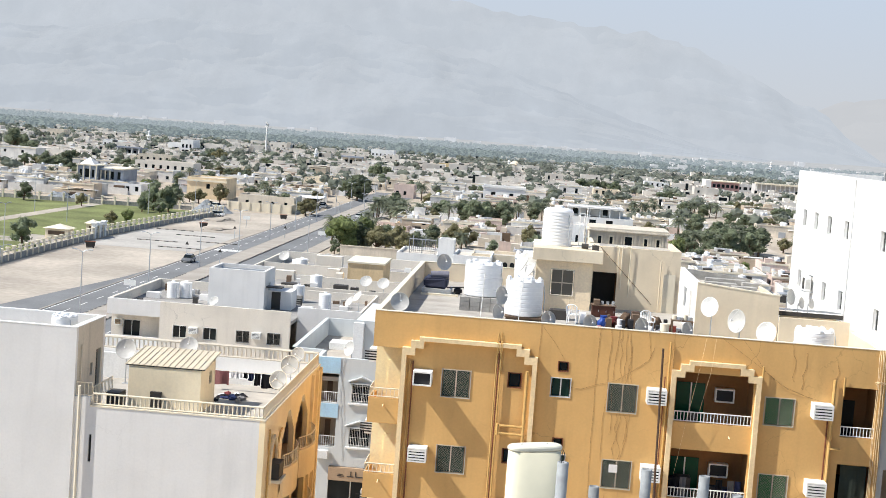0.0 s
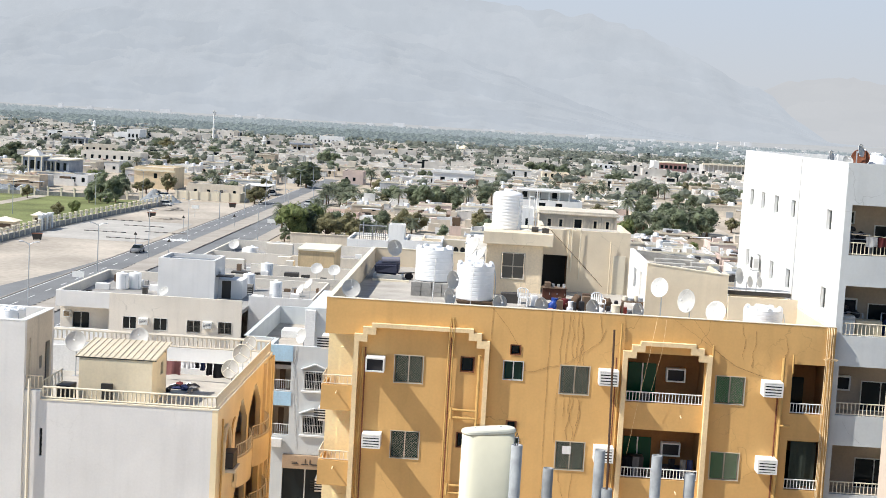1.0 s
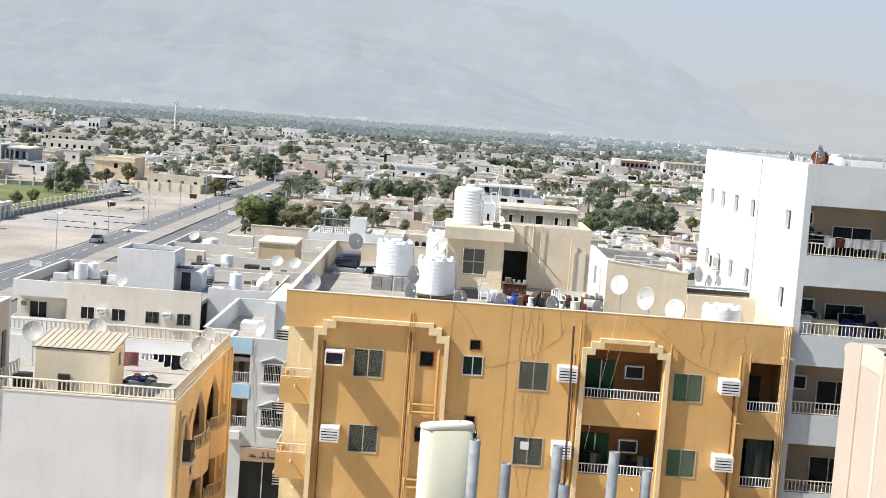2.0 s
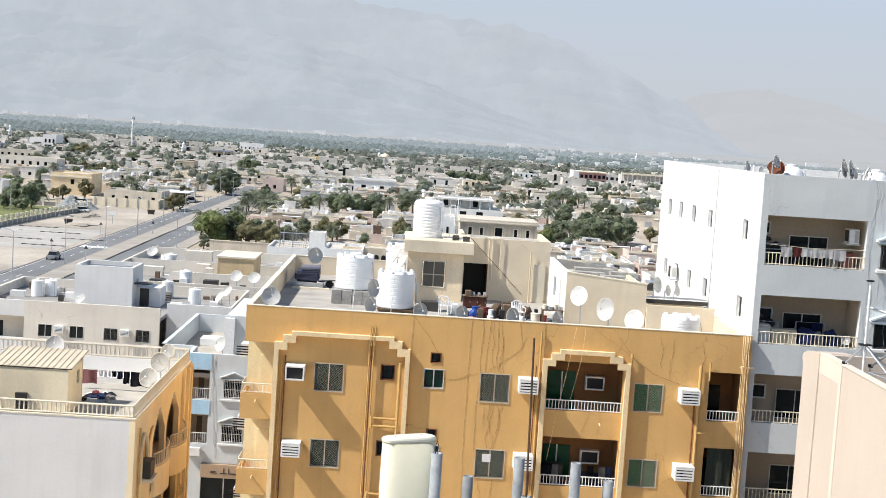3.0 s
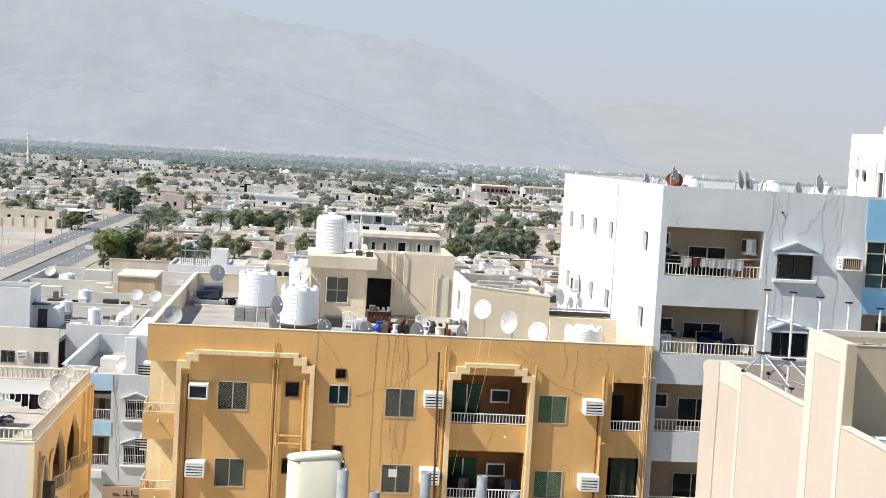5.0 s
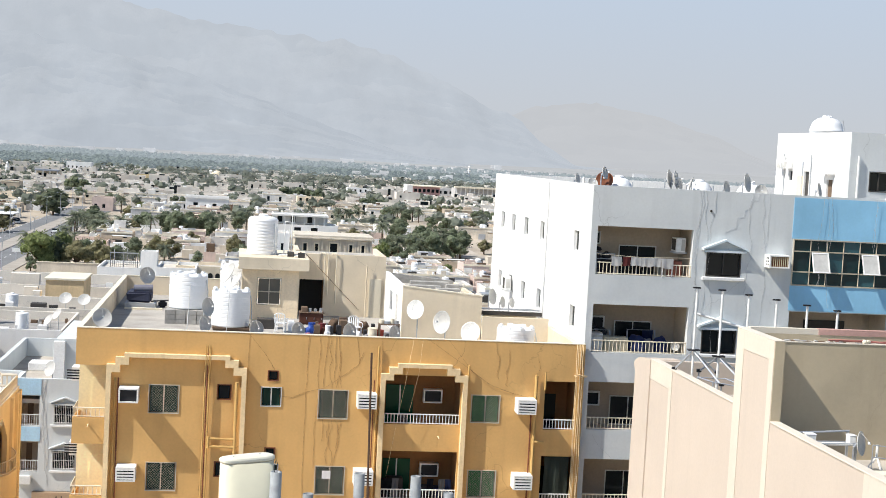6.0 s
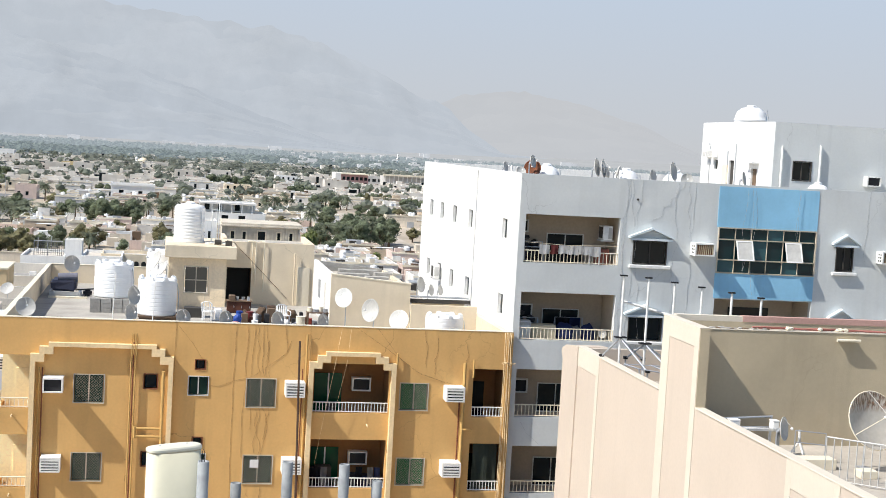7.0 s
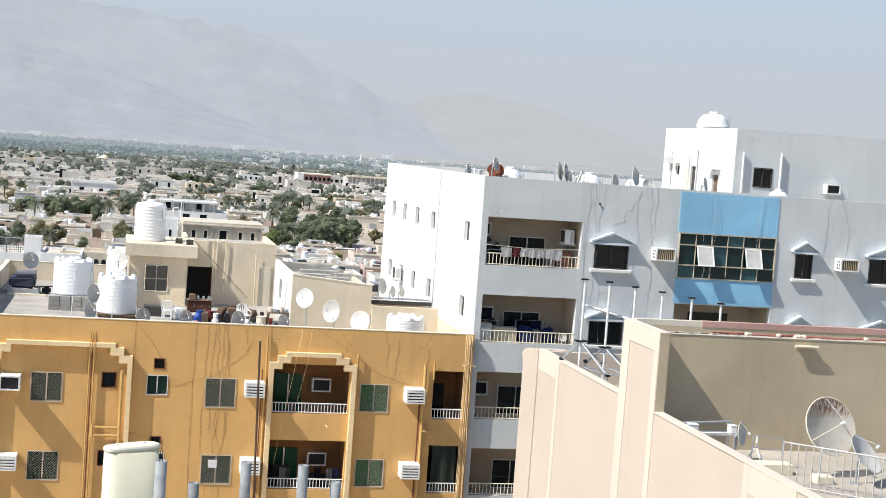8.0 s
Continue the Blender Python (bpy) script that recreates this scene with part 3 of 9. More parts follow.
def air_conditioner(x0, x1, z0, z1, y, reach=0.45, style="slats", turn=0.0, group="window air conditioners", mouth=None):
    """A boxed window air conditioner whose back meets the wall at y."""
    w, h = round(x1 - x0, 2), round(z1 - z0, 2)
    at = Vector(((x0 + x1) / 2, y, z0))
    key = (w, h, reach, style)
    label = {"slats": "white boxed window air conditioner with wide louvres", "open": "white window air conditioner sleeve with a dark opening",
             "grid": "white window air conditioner with side vents and a brown grille"}[style]
    if key in AC_PROTO:
        return copy_thing(AC_PROTO[key], Matrix.Translation(at) @ Matrix.Rotation(turn, 4, "Z"))
    t = thing("air_conditioner", (0, 0, 0), label, "air conditioner", group)
    bm = bmesh.new()
    e = 0.06
    ring(bm, -w / 2, w / 2, 0, h, -reach, 0, e)
    box(bm, -w / 2 + e, w / 2 - e, -0.06, 0, e, h - e)
    part("casing", fix(bm), METAL_WHITE, t)
    back = {"slats": BLACK, "open": BLACK, "grid": RUST}[style]
    part("grille", boxes((-w / 2 + e, w / 2 - e, -reach + 0.08, -0.06, e, h - e)), back, t, "dark recessed grille")
    if style == "slats":
        for i in range(4):
            z = e + (h - 2 * e) * (i + 0.5) / 4
            part("slat", boxes((-w / 2 + e, w / 2 - e, -reach - 0.005, -reach + 0.07, z - 0.022, z + 0.045)), METAL_WHITE, t)
    elif style == "grid":
        for i in range(9):
            x = -w / 2 + e + (w - 2 * e) * (i + 0.5) / 9
            part("slat", boxes((x - 0.012, x + 0.012, -reach + 0.02, -reach + 0.075, e, h - e)), OLIVE, t)
        for i in range(3):
            for k in (-0.5, 0.5):
                part("vent", boxes((-w / 2 - 0.006, -w / 2 - 0.001, -reach * 0.6 + k * 0.18 - 0.05, -reach * 0.6 + k * 0.18 + 0.05, h * (0.25 + 0.25 * i) - 0.04, h * (0.25 + 0.25 * i) + 0.03)), BLACK, t)
    AC_PROTO[key] = t
    t.matrix_basis = Matrix.Translation(at) @ Matrix.Rotation(turn, 4, "Z")
    return t


TANKS = {}


def water_tank(at, r, h, style="ribbed", label="", turn=0.0):
    """A rooftop water tank: ribbed drum, drum with a castellated crown, or squat dome."""
    key = (r, h, style)
    if key in TANKS:
        t = copy_thing(TANKS[key], Matrix.Translation(at) @ Matrix.Rotation(turn, 4, "Z"))
        return tagged(t, label) if label else t
    t = thing("water_tank", (0, 0, 0), label or "white polyethylene rooftop water tank", "water tank", "rooftop water tanks")
    bm = bmesh.new()
    prof = [(r * 0.97, 0.0), (r, 0.04)]
    if style == "dome":
        prof += [(r, h * 0.28), (r * 1.04, h * 0.30), (r * 1.04, h * 0.36), (r, h * 0.38), (r * 0.95, h * 0.55), (r * 0.82, h * 0.72), (r * 0.6, h * 0.85), (r * 0.38, h * 0.9)]
    else:
        top = h * (0.86 if style == "ribbed" else 0.9)
        n = (10 if h > 1.6 else 4) if style == "ribbed" else 8
        for i in range(n):
            z = 0.08 + (top - 0.12) * i / n
            dz = (top - 0.12) / n
            if style == "ribbed":
                prof += [(r, z), (r, z + dz * 0.45), (r - 0.013, z + dz * 0.58), (r - 0.013, z + dz * 0.87)]
            else:
                prof += [(r, z), (r, z + dz * 0.05), (r, z + dz * 0.7), (r, z + dz * 0.74), (r - 0.009, z + dz * 0.8), (r - 0.009, z + dz * 0.93)]
        prof += [(r, top - 0.03), (r, top)]
        if style == "ribbed":
            prof += [(r * 0.9, h * 0.92), (r * 0.5, h * 0.955), (r * 0.3, h * 0.96)]
        else:
            prof += [(r * 0.93, h * 0.915), (r * 0.5, h * 0.94), (r * 0.3, h * 0.945)]
    lathe(bm, (0, 0, 0), prof, 32 if h > 1.6 else 16)
    part("body", bm, TANK_WHITE, t, smooth=True)
    zt = prof[-1][1]
    part("lid", lathe(bmesh.new(), (0, 0, zt - 0.01), [(r * 0.3, 0), (r * 0.3, 0.08), (r * 0.24, 0.12), (r * 0.1, 0.13)], 16), TANK_WHITE, t)
    if style == "crown":
        for i in range(8):
            a = math.tau * (i + 0.3) / 8
            bm = boxes((-0.13, 0.13, -0.09, 0.09, h * 0.88, h * 0.99))
            soft(bm, 0.04, 2)
            bmesh.ops.transform(bm, matrix=Matrix.Rotation(a, 4, "Z") @ Matrix.Translation((r - 0.10, 0, 0)) @ Matrix.Rotation(math.pi / 2, 4, "Z"), verts=bm.verts)
            part("lifting_lug", bm, TANK_WHITE, t)
    bm = bmesh.new()
    path_rod(bm, [(r * 0.7, -r * 0.75, h * 0.8), (r * 0.78, -r * 0.8, h * 0.5), (r * 0.78, -r * 0.8, 0.05)], 0.025)
    part("pipe", bm, METAL_GREY, t)
    TANKS[key] = t
    t.matrix_basis = Matrix.Translation(at) @ Matrix.Rotation(turn, 4, "Z")
    return t


DISHES = {}


def satellite_dish(at, r, face=200.0, tilt=35.0, rise=None, label="", rust=False):
    """A dish on a short mast that stands at `at`; face: compass turn in degrees of its open side (0 is +y, clockwise), tilt: up."""
    rise = r * 1.25 if rise is None else rise
    key = (r, round(tilt), round(rise, 2), rust)
    spin = Matrix.Rotation(radians(-face), 4, "Z")
    if key in DISHES:
        t = copy_thing(DISHES[key], Matrix.Translation(at) @ spin)
        return tagged(t, label) if label else t
    t = thing("satellite_dish", (0, 0, 0), label or "grey satellite dish on a steel post", "satellite dish", "satellite dishes")
    aim = Matrix.Translation((0, 0.1, rise)) @ Matrix.Rotation(radians(tilt), 4, "X") @ Matrix.Rotation(radians(-90), 4, "X")
    bm = bmesh.new()
    depth = r * 0.28
    prof = [(r * k, depth * k * k) for k in (0.02, 0.25, 0.5, 0.75, 0.95, 1.0)]
    prof += [(r * 1.01, depth + 0.015), (r * 0.985, depth + 0.02)] + [(r * k, depth * k * k + 0.02) for k in (0.93, 0.75, 0.5, 0.25, 0.02)]
    lathe(bm, (0, 0, 0), prof, 28)
    bmesh.ops.transform(bm, matrix=aim, verts=bm.verts)
    part("reflector", bm, {False: DISH_GREY, True: DISH_RUST, "all": RUST, "white": METAL_WHITE}[rust], t, smooth=True)
    if rust is True:
        bm = bmesh.new()
        path_rod(bm, [aim @ Vector((r * math.cos(a), r * math.sin(a), depth)) for a in (k * math.tau / 28 for k in range(29))], 0.02, 5)
        part("rim", bm, PALE_TRIM, t, "pale painted rim")
        for k in range(6):
            a = k * math.pi / 3 + 0.2
            bm = bmesh.new()
            path_rod(bm, [aim @ Vector((r * q * math.cos(a), r * q * math.sin(a), depth * q * q - 0.015)) for q in (0.05, 0.35, 0.7, 1.0)], 0.009, 4)
            part("rib", bm, PALE_TRIM, t)
        for a in (0.5, 2.64):
            bm = bmesh.new()
            rod(bm, aim @ Vector((r * math.cos(a), r * math.sin(a), depth)), aim @ Vector((0, 0, r * 0.95)), 0.01, 5)
            part("strut", bm, PALE_TRIM, t)
    bm = bmesh.new()
    tip = aim @ Vector((0, 0, r * 1.05))
    rod(bm, aim @ Vector((0, -r * 0.96, depth)), tip, 0.008, 5)
    part("arm", bm, DISH_GREY, t)
    bm = bmesh.new()
    rod(bm, tip, aim @ Vector((0, 0, r * 0.86)), 0.04, 8)
    part("receiver", bm, PLASTIC_WHITE, t)
    bm = bmesh.new()
    rod(bm, (0, 0, 0), (0, 0, rise), 0.03, 8)
    rod(bm, (0, 0, rise - 0.12), aim @ Vector((0, 0, -0.0)), 0.04, 6)
    box(bm, -0.16, 0.16, -0.16, 0.16, 0, 0.02)
    part("post", bm, METAL_GREY, t)
    DISHES[key] = t
    t.matrix_basis = Matrix.Translation(at) @ spin
    return t


def cables(name, rows, r, material, label, parent):
    """Loose cables: each row a list of points, each cable a thin bent tube of its own."""
    for pts in rows:
        bm = bmesh.new()
        path_rod(bm, pts, r, 5)
        part(name, bm, material, parent, label, smooth=True)


def wavy(x, y, z0, z1, rnd, amp=0.12, step=0.45):
    pts, z, dx = [], z0, 0.0
    while z > z1:
        pts.append((x + dx, y, z))
        dx = max(-2 * amp, min(2 * amp, dx + rnd.uniform(-amp, amp)))
        z -= step * rnd.uniform(0.35, 1.1)
    pts.append((x + dx, y, z1))
    return pts


def bucket(at, r, h, mat_, name, label):
    return single(name, lathe(bmesh.new(), at, [(r * 0.85, 0), (r, h * 0.1), (r, h * 0.9), (r * 1.05, h * 0.93), (r * 1.05, h), (r * 0.9, h)], 18), mat_, label, name)


def crate(x0, x1, y0, y1, z0, z1, mat_, name, label, category):
    return single(name, soft(boxes((x0, x1, y0, y1, z0, z1)), 0.02), mat_, label, category)


# ---- ochre apartment building ----
FL = 3.33
ROOF_Y = 19.9
ochre = thing("apartment_building", (4.3, 60, 0), "ochre painted six-storey apartment building with loggias and boxed air conditioners", "building")
holes, rows = [], range(6)
for k in rows:
    d = FL * k
    for x0, x1, z0, z1 in ((-3.5, -2.27, 17.43, 18.62), (-0.64, -0.09, 18.09, 18.7), (1.21, 2.04, 17.85, 18.65), (1.47, 1.88, 18.97, 19.36),
                           (3.66, 4.91, 17.38, 18.61), (6.53, 9.83, 17.2, 19.36), (10.33, 11.57, 17.38, 18.57), (13.57, 15.0, 17.12, 19.28)):
        if z0 - d > 0.3:
            holes.append((x0, x1, z0 - d, z1 - d))
part("wall", fix(wall(bmesh.new(), "y", 60.0, 0.3, -5.28, 15.29, 0, 19.39, holes)), OCHRE, ochre)
for r in ((-6.57, 15.29, 60.0, 60.22), (-6.57, -6.37, 60.22, 83.4), (-6.57, 9.2, 83.4, 83.6)):
    part("parapet", boxes((*r, 19.39, 20.95)), OCHRE if r[3] < 61 else CREAM, ochre)
part("soffit", boxes((-6.37, -5.28, 60.22, 62.0, 19.39, 19.6)), OCHRE, ochre)
for r in ((-6.59, 15.29, 59.985, 60.24), (-6.59, -6.35, 60.24, 83.38), (-6.59, 9.2, 83.382, 83.62)):
    part("coping", boxes((*r, 20.953, 20.98)), PALE_TRIM, ochre)
part("roof", boxes((-6.37, 15.15, 60.22, 83.4, 19.6, ROOF_Y)), OCHRE_ROOF, ochre, "grey screed flat roof")
for r in ((-5.28, -5.0, 60.3, 83.1), (-6.57, -5.28, 63.0, 83.4), (-5.0, 15.1, 83.1, 83.4)):
    part("side_wall", boxes((*r, 0, 19.39)), OCHRE, ochre)
# corner loggias, one above the other
for k in rows:
    d = FL * k
    z = 16.07 - d
    if z < 0:
        break
    lg = part("loggia", fix(boxes((-6.62, -5.29, 59.85, 61.6, z, z + 0.12), (-6.62, -5.3, 59.85, 60.0, z + 0.12, z + 1.1), (-6.62, -6.47, 60.0, 61.6, z + 0.12, z + 1.1))), OCHRE, ochre)
    part("back_wall", boxes((-6.57, -5.285, 61.61, 61.8, z, z + 3.3)), SUNLIT_YELLOW, lg, "yellow wall painted paler for the sun on it")
    part("door", fix(boxes((-6.0, -5.35, 61.56, 61.608, z + 0.14, z + 2.5))), SUNLIT_YELLOW, lg, "yellow door, sunlight put into its colour")
    railing(ochre, (-6.58, 59.9), (-5.32, 59.9), z + 1.1, 0.42, PALE_TRIM, 0.17)
    railing(ochre, (-6.58, 59.9), (-6.58, 61.5), z + 1.1, 0.42, PALE_TRIM, 0.17)
# stepped frames that stand proud of the front
def stepped(x0, x1, za, zb, zt, step, foot, w=0.2, reach=0.3):
    bm = bmesh.new()
    box(bm, x0, x0 + w, 60 - reach, 59.998, foot, za)
    box(bm, x1 - w, x1, 60 - reach, 59.998, foot, za)
    lv = [za, (za + zt) / 2, zt]
    for i, z in enumerate(lv):
        a, b = x0 + step * i, x1 - step * i
        if i < 2:
            box(bm, a, a + step + w, 60 - reach, 59.998, z, z + (zt - za) / 2)
            box(bm, b - step - w, b, 60 - reach, 59.998, z, z + (zt - za) / 2)
        else:
            box(bm, a, b, 60 - reach, 59.998, z, z + 0.17)
    return fix(bm)


part("frame", stepped(-5.28, 0.55, 19.16, 19.4, 19.8, 0.36, 0), OCHRE_TRIM, ochre, "pale stepped plaster frame")
part("frame", stepped(6.28, 10.08, 19.16, 19.3, 19.72, 0.36, 0), OCHRE_TRIM, ochre, "pale stepped plaster frame")
for k in rows:
    d = FL * k
    if 17.2 - d < 0.5:
        break
    window(ochre, -3.5, -2.27, 17.43 - d, 18.62 - d, 60, guard=True, glass=GLASS_GUARD, frame=WINDOW_TAN)
    window(ochre, -0.64, -0.09, 18.09 - d, 18.7 - d, 60, glass=GLASS, mullion=0, frame=RUST)
    window(ochre, 1.21, 2.04, 17.85 - d, 18.65 - d, 60, glass=GLASS_GUARD)
    window(ochre, 1.47, 1.88, 18.97 - d, 19.36 - d, 60, glass=GLASS, mullion=0, frame=RUST)
    window(ochre, 3.66, 4.91, 17.38 - d, 18.61 - d, 60, guard=True, glass=GLASS_GUARD, frame=WINDOW_TAN)
    window(ochre, 10.33, 11.57, 17.38 - d, 18.57 - d, 60, guard=True, glass=GLASS_LEAF, frame=WINDOW_TAN)
    for x0, x1, z0, z1, dp in ((6.53, 9.83, 17.2, 19.36, 1.5), (13.57, 15.0, 17.12, 19.28, 1.6)):
        z0, z1 = z0 - d, z1 - d
        bal = loggia_shell(ochre, x0 - 0.2, x1 + 0.2, 60.3, 60.3 + dp, z0 - 0.75, z1 + 0.02, INSIDE_DARK, "balcony with shade put into its brown walls", 0.17)
        if x1 < 12:
            part("door", boxes((6.75, 7.98, 60.22 + dp, 60.29 + dp, z0 - 0.74, z0 + 1.45)), GLASS_GREEN, bal, "green glazed sliding door")
            part("door_frame", boxes((7.34, 7.4, 60.19 + dp, 60.218 + dp, z0 - 0.74, z0 + 1.45)), ALU, bal)
        else:
            part("door", boxes((13.7, 14.5, 60.22 + dp, 60.29 + dp, z0 - 0.74, z0 + 1.3)), GLASS, bal)
        railing(ochre, (x0 + 0.02, 60.06), (x1 - 0.02, 60.06), z0 + 0.0, 0.45, METAL_WHITE, 0.14)
# air conditioners of the two floors in view
for k in range(3):
    d = FL * k
    air_conditioner(-4.71, -3.9, 17.95 - d, 18.56 - d, 60, 0.78, "open" if k == 0 else "slats")
    air_conditioner(5.28, 6.1, 17.97 - d, 18.6 - d, 60, 0.78)
    air_conditioner(12.25, 13.07, 17.92 - d, 18.55 - d, 60, 0.78)
    air_conditioner(8.4, 9.24, 17.92 - d, 18.52 - d, 61.8, 0.4, "open")
for k in range(3):
    unit = air_conditioner(-6.98, -6.17, 18.13 - FL * k, 18.74 - FL * k, 63.62, 0.5, turn=-math.pi / 2)
    if k == 0:
        for i in range(4):
            part("vent", boxes((0.406, 0.412, -0.7, -0.12, 0.09 + 0.12 * i, 0.15 + 0.12 * i)), BLACK, unit)
# ---- white and grey-blue apartment building ----
FW = 3.47
TOP_W = 28.0
white = thing("apartment_building", (30, 60.3, 0), "white and pale grey-blue apartment building with a sky-blue glazed bay", "building")
front_holes, side_holes = [], []
WINS = ((20.66, 22.21, 24.22, 25.25), (30.5, 31.32, 24.26, 25.35), (34.3, 35.9, 24.2, 25.3), (38.0, 39.5, 24.2, 25.3))
for k in range(7):
    d = FW * k
    if 24.0 - d < 0.4:
        break
    front_holes.append((15.59, 19.97, 24.07 - d, 26.22 - d))
    front_holes += [(a, b, c - d, e - d) for a, b, c, e in WINS]
    if k % 2 == 0:
        front_holes.append((24.63, 29.45, 23.94 - d, 26.04 - d))
    else:
        front_holes.append((24.67, 29.43, 24.07 - d, 26.22 - d))
    side_holes += [(y, y + 0.95, 24.88 - d - (0.05 if k else 0), 25.83 - d) for y in (62.5, 70.0, 74.1, 77.7, 81.0)]
part("wall", fix(wall(bmesh.new(), "y", 60.3, 0.3, 15.3, 46, 0, TOP_W, front_holes)), GREY_BLUE, white, "pale grey front, bluish skylight put into its paint")
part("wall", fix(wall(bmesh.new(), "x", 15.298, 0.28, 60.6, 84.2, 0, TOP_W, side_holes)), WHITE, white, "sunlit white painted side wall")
part("wall", fix(boxes((15.298, 46, 84.2, 84.5, 0, TOP_W), (45.7, 46, 60.6, 84.2, 0, TOP_W))), WHITE, white)
part("roof", boxes((15.578, 45.7, 60.6, 84.2, 26.6, 26.9)), ROOF_SCREED, white)
part("rainwater_pipe", (lambda b: (rod(b, (15.24, 69.2, 12), (15.24, 69.2, 27.9), 0.05), b)[1])(bmesh.new()), WHITE, white)
for a, b, c, e in side_holes:
    bm = bmesh.new()
    ring_y = [(15.41, 15.45, a, a + 0.05, c, e), (15.41, 15.45, b - 0.05, b, c, e), (15.41, 15.45, a + 0.05, b - 0.05, c, c + 0.05), (15.41, 15.45, a + 0.05, b - 0.05, e - 0.05, e)]
    w = part("window", fix(boxes(*ring_y)), ALU, white)
    part("pane", boxes((15.46, 15.47, a, b, c, e)), GLASS, w)
for k in range(5):
    d = FW * k
    for x0, x1, odd in ((15.59, 19.97, False), (24.67, 29.43, True)):
        if odd and k % 2 == 0:
            continue
        z0, z1 = 24.07 - d, 26.22 - d
        bal = loggia_shell(white, x0 - 0.15, x1 + 0.15, 60.6, 62.3, z0 - 0.12, z1 + 0.01, INSIDE, "shaded balcony with beige walls", 0.14)
        if not odd:
            dw = part("door", boxes((17.16, 18.82, 62.22, 62.29, z0 - 0.1, z0 + 1.19)), GLASS, bal, "dark sliding glass door")
            bm = bmesh.new()
            ring(bm, 17.11, 18.87, z0 - 0.11, z0 + 1.24, 62.18, 62.218, 0.04)
            box(bm, 17.97, 18.01, 62.18, 62.218, z0 - 0.06, z0 + 1.19)
            part("door_frame", bm, ALU, bal)
        else:
            part("door", boxes((26.2, 28.2, 62.22, 62.29, z0 - 0.1, z0 + 1.6)), GLASS, bal)
        railing(white, (x0 + 0.02, 60.35), (x1 - 0.02, 60.35), z0, 0.54, PALE_TRIM, 0.17)
for k in range(4):
    for a, b, c, e in WINS:
        pediment_window(white, a, b, c - FW * k, e - FW * k, 60.3, HOOD)
# sky-blue bay with a ribbon of reflecting glass
for k in (0, 2):
    d = FW * k
    part("bay_panel", boxes((24.56, 29.45, 60.275, 60.297, 26.05 - d, 27.9 - d if k == 0 else 26.9 - d), (24.6, 29.45, 60.275, 60.297, 22.8 - d, 23.93 - d)), BLUE, white, "sky-blue painted band")
    bm = bmesh.new()
    x0, x1, z0, z1 = 24.63, 29.45, 23.94 - d, 26.04 - d
    ring(bm, x0, x1, z0, z1, 60.24, 60.36, 0.045)
    for z in (z0 + 0.62, z1 - 0.55):
        box(bm, x0 + 0.06, x1 - 0.06, 60.24, 60.35, z - 0.02, z + 0.02)
    bay = part("glazed_bay", bm, WINDOW_TAN, white, "ribbon window with pale tan mullions")
    for i in range(6):
        a, b = x0 + 0.06 + (x1 - x0 - 0.12) * i / 6, x0 + 0.06 + (x1 - x0 - 0.12) * (i + 1) / 6
        if i:
            part("mullion", boxes((a - 0.01, a + 0.01, 60.26, 60.34, z0 + 0.06, z0 + 0.59), (a - 0.01, a + 0.01, 60.26, 60.34, z0 + 0.65, z1 - 0.58), (a - 0.01, a + 0.01, 60.26, 60.34, z1 - 0.52, z1 - 0.06)), WINDOW_TAN, bay)
        for za, zb in ((z0 + 0.06, z0 + 0.59), (z0 + 0.65, z1 - 0.58), (z1 - 0.52, z1 - 0.06)):
            part("pane", boxes((a + 0.02, b - 0.02, 60.325, 60.335, za, zb)), GLASS_BLUE if (5 * i + round(3 * za)) % 4 else GLASS_TEAL, bay)
    # two hinged sashes that stand open at the foot
    for xa in (25.5, 27.88):
        bm = bmesh.new()
        ring(bm, xa, xa + 0.8, 0, 0.95, -0.02, 0.02, 0.06)
        bmesh.ops.transform(bm, matrix=Matrix.Translation((0, 60.22, z1 - 0.58)) @ Matrix.Rotation(radians(-22), 4, "X") @ Matrix.Translation((0, 0, -0.95)), verts=bm.verts)
        sash = part("sash", bm, METAL_WHITE, bay, "open top-hung sash")
        bm = boxes((xa + 0.06, xa + 0.74, -0.005, 0.005, 0.06, 0.89))
        bmesh.ops.transform(bm, matrix=Matrix.Translation((0, 60.22, z1 - 0.58)) @ Matrix.Rotation(radians(-22), 4, "X") @ Matrix.Translation((0, 0, -0.95)), verts=bm.verts)
        part("sash_pane", bm, DISH_GREY, bay)
for k in range(3):
    d = FW * k
    air_conditioner(23.35, 24.3, 24.72 - d, 25.3 - d, 60.3, 0.62, "grid")
    air_conditioner(32.5, 33.45, 24.7 - d, 25.28 - d, 60.3, 0.62, "grid")
    if k == 0:
        air_conditioner(15.78, 16.2, 25.3, 25.88, 62.3, 0.25, "open")
    else:
        air_conditioner(15.95, 16.6, 24.85 - d, 25.5 - d, 62.3, 0.3, "open")
# roof room
# Front is coloured greyer than the flank because less sun reaches it.
part("room_wall", fix(wall(bmesh.new(), "y", 64.0, 0.25, 28.7, 40, 26.9, 31.08, [(29.75, 30.69, 28.31, 29.22)])), GREY_BLUE, white, "roof room front, greyed for its dimmer side")
part("room_wall", fix(wall(bmesh.new(), "x", 28.698, 0.25, 64.25, 73.4, 26.9, 31.08, [(65.85, 66.55, 26.9, 28.74), (68.8, 69.45, 26.9, 29.1), (71.0, 71.5, 28.6, 29.08)])), WHITE, white, "sunlit white roof room wall")
part("room_wall", boxes((28.95, 40, 73.15, 73.4, 26.9, 31.08)), WHITE, white)
part("room_roof", boxes((28.95, 40, 64.25, 73.15, 30.6, 30.85)), ROOF_SCREED, white)
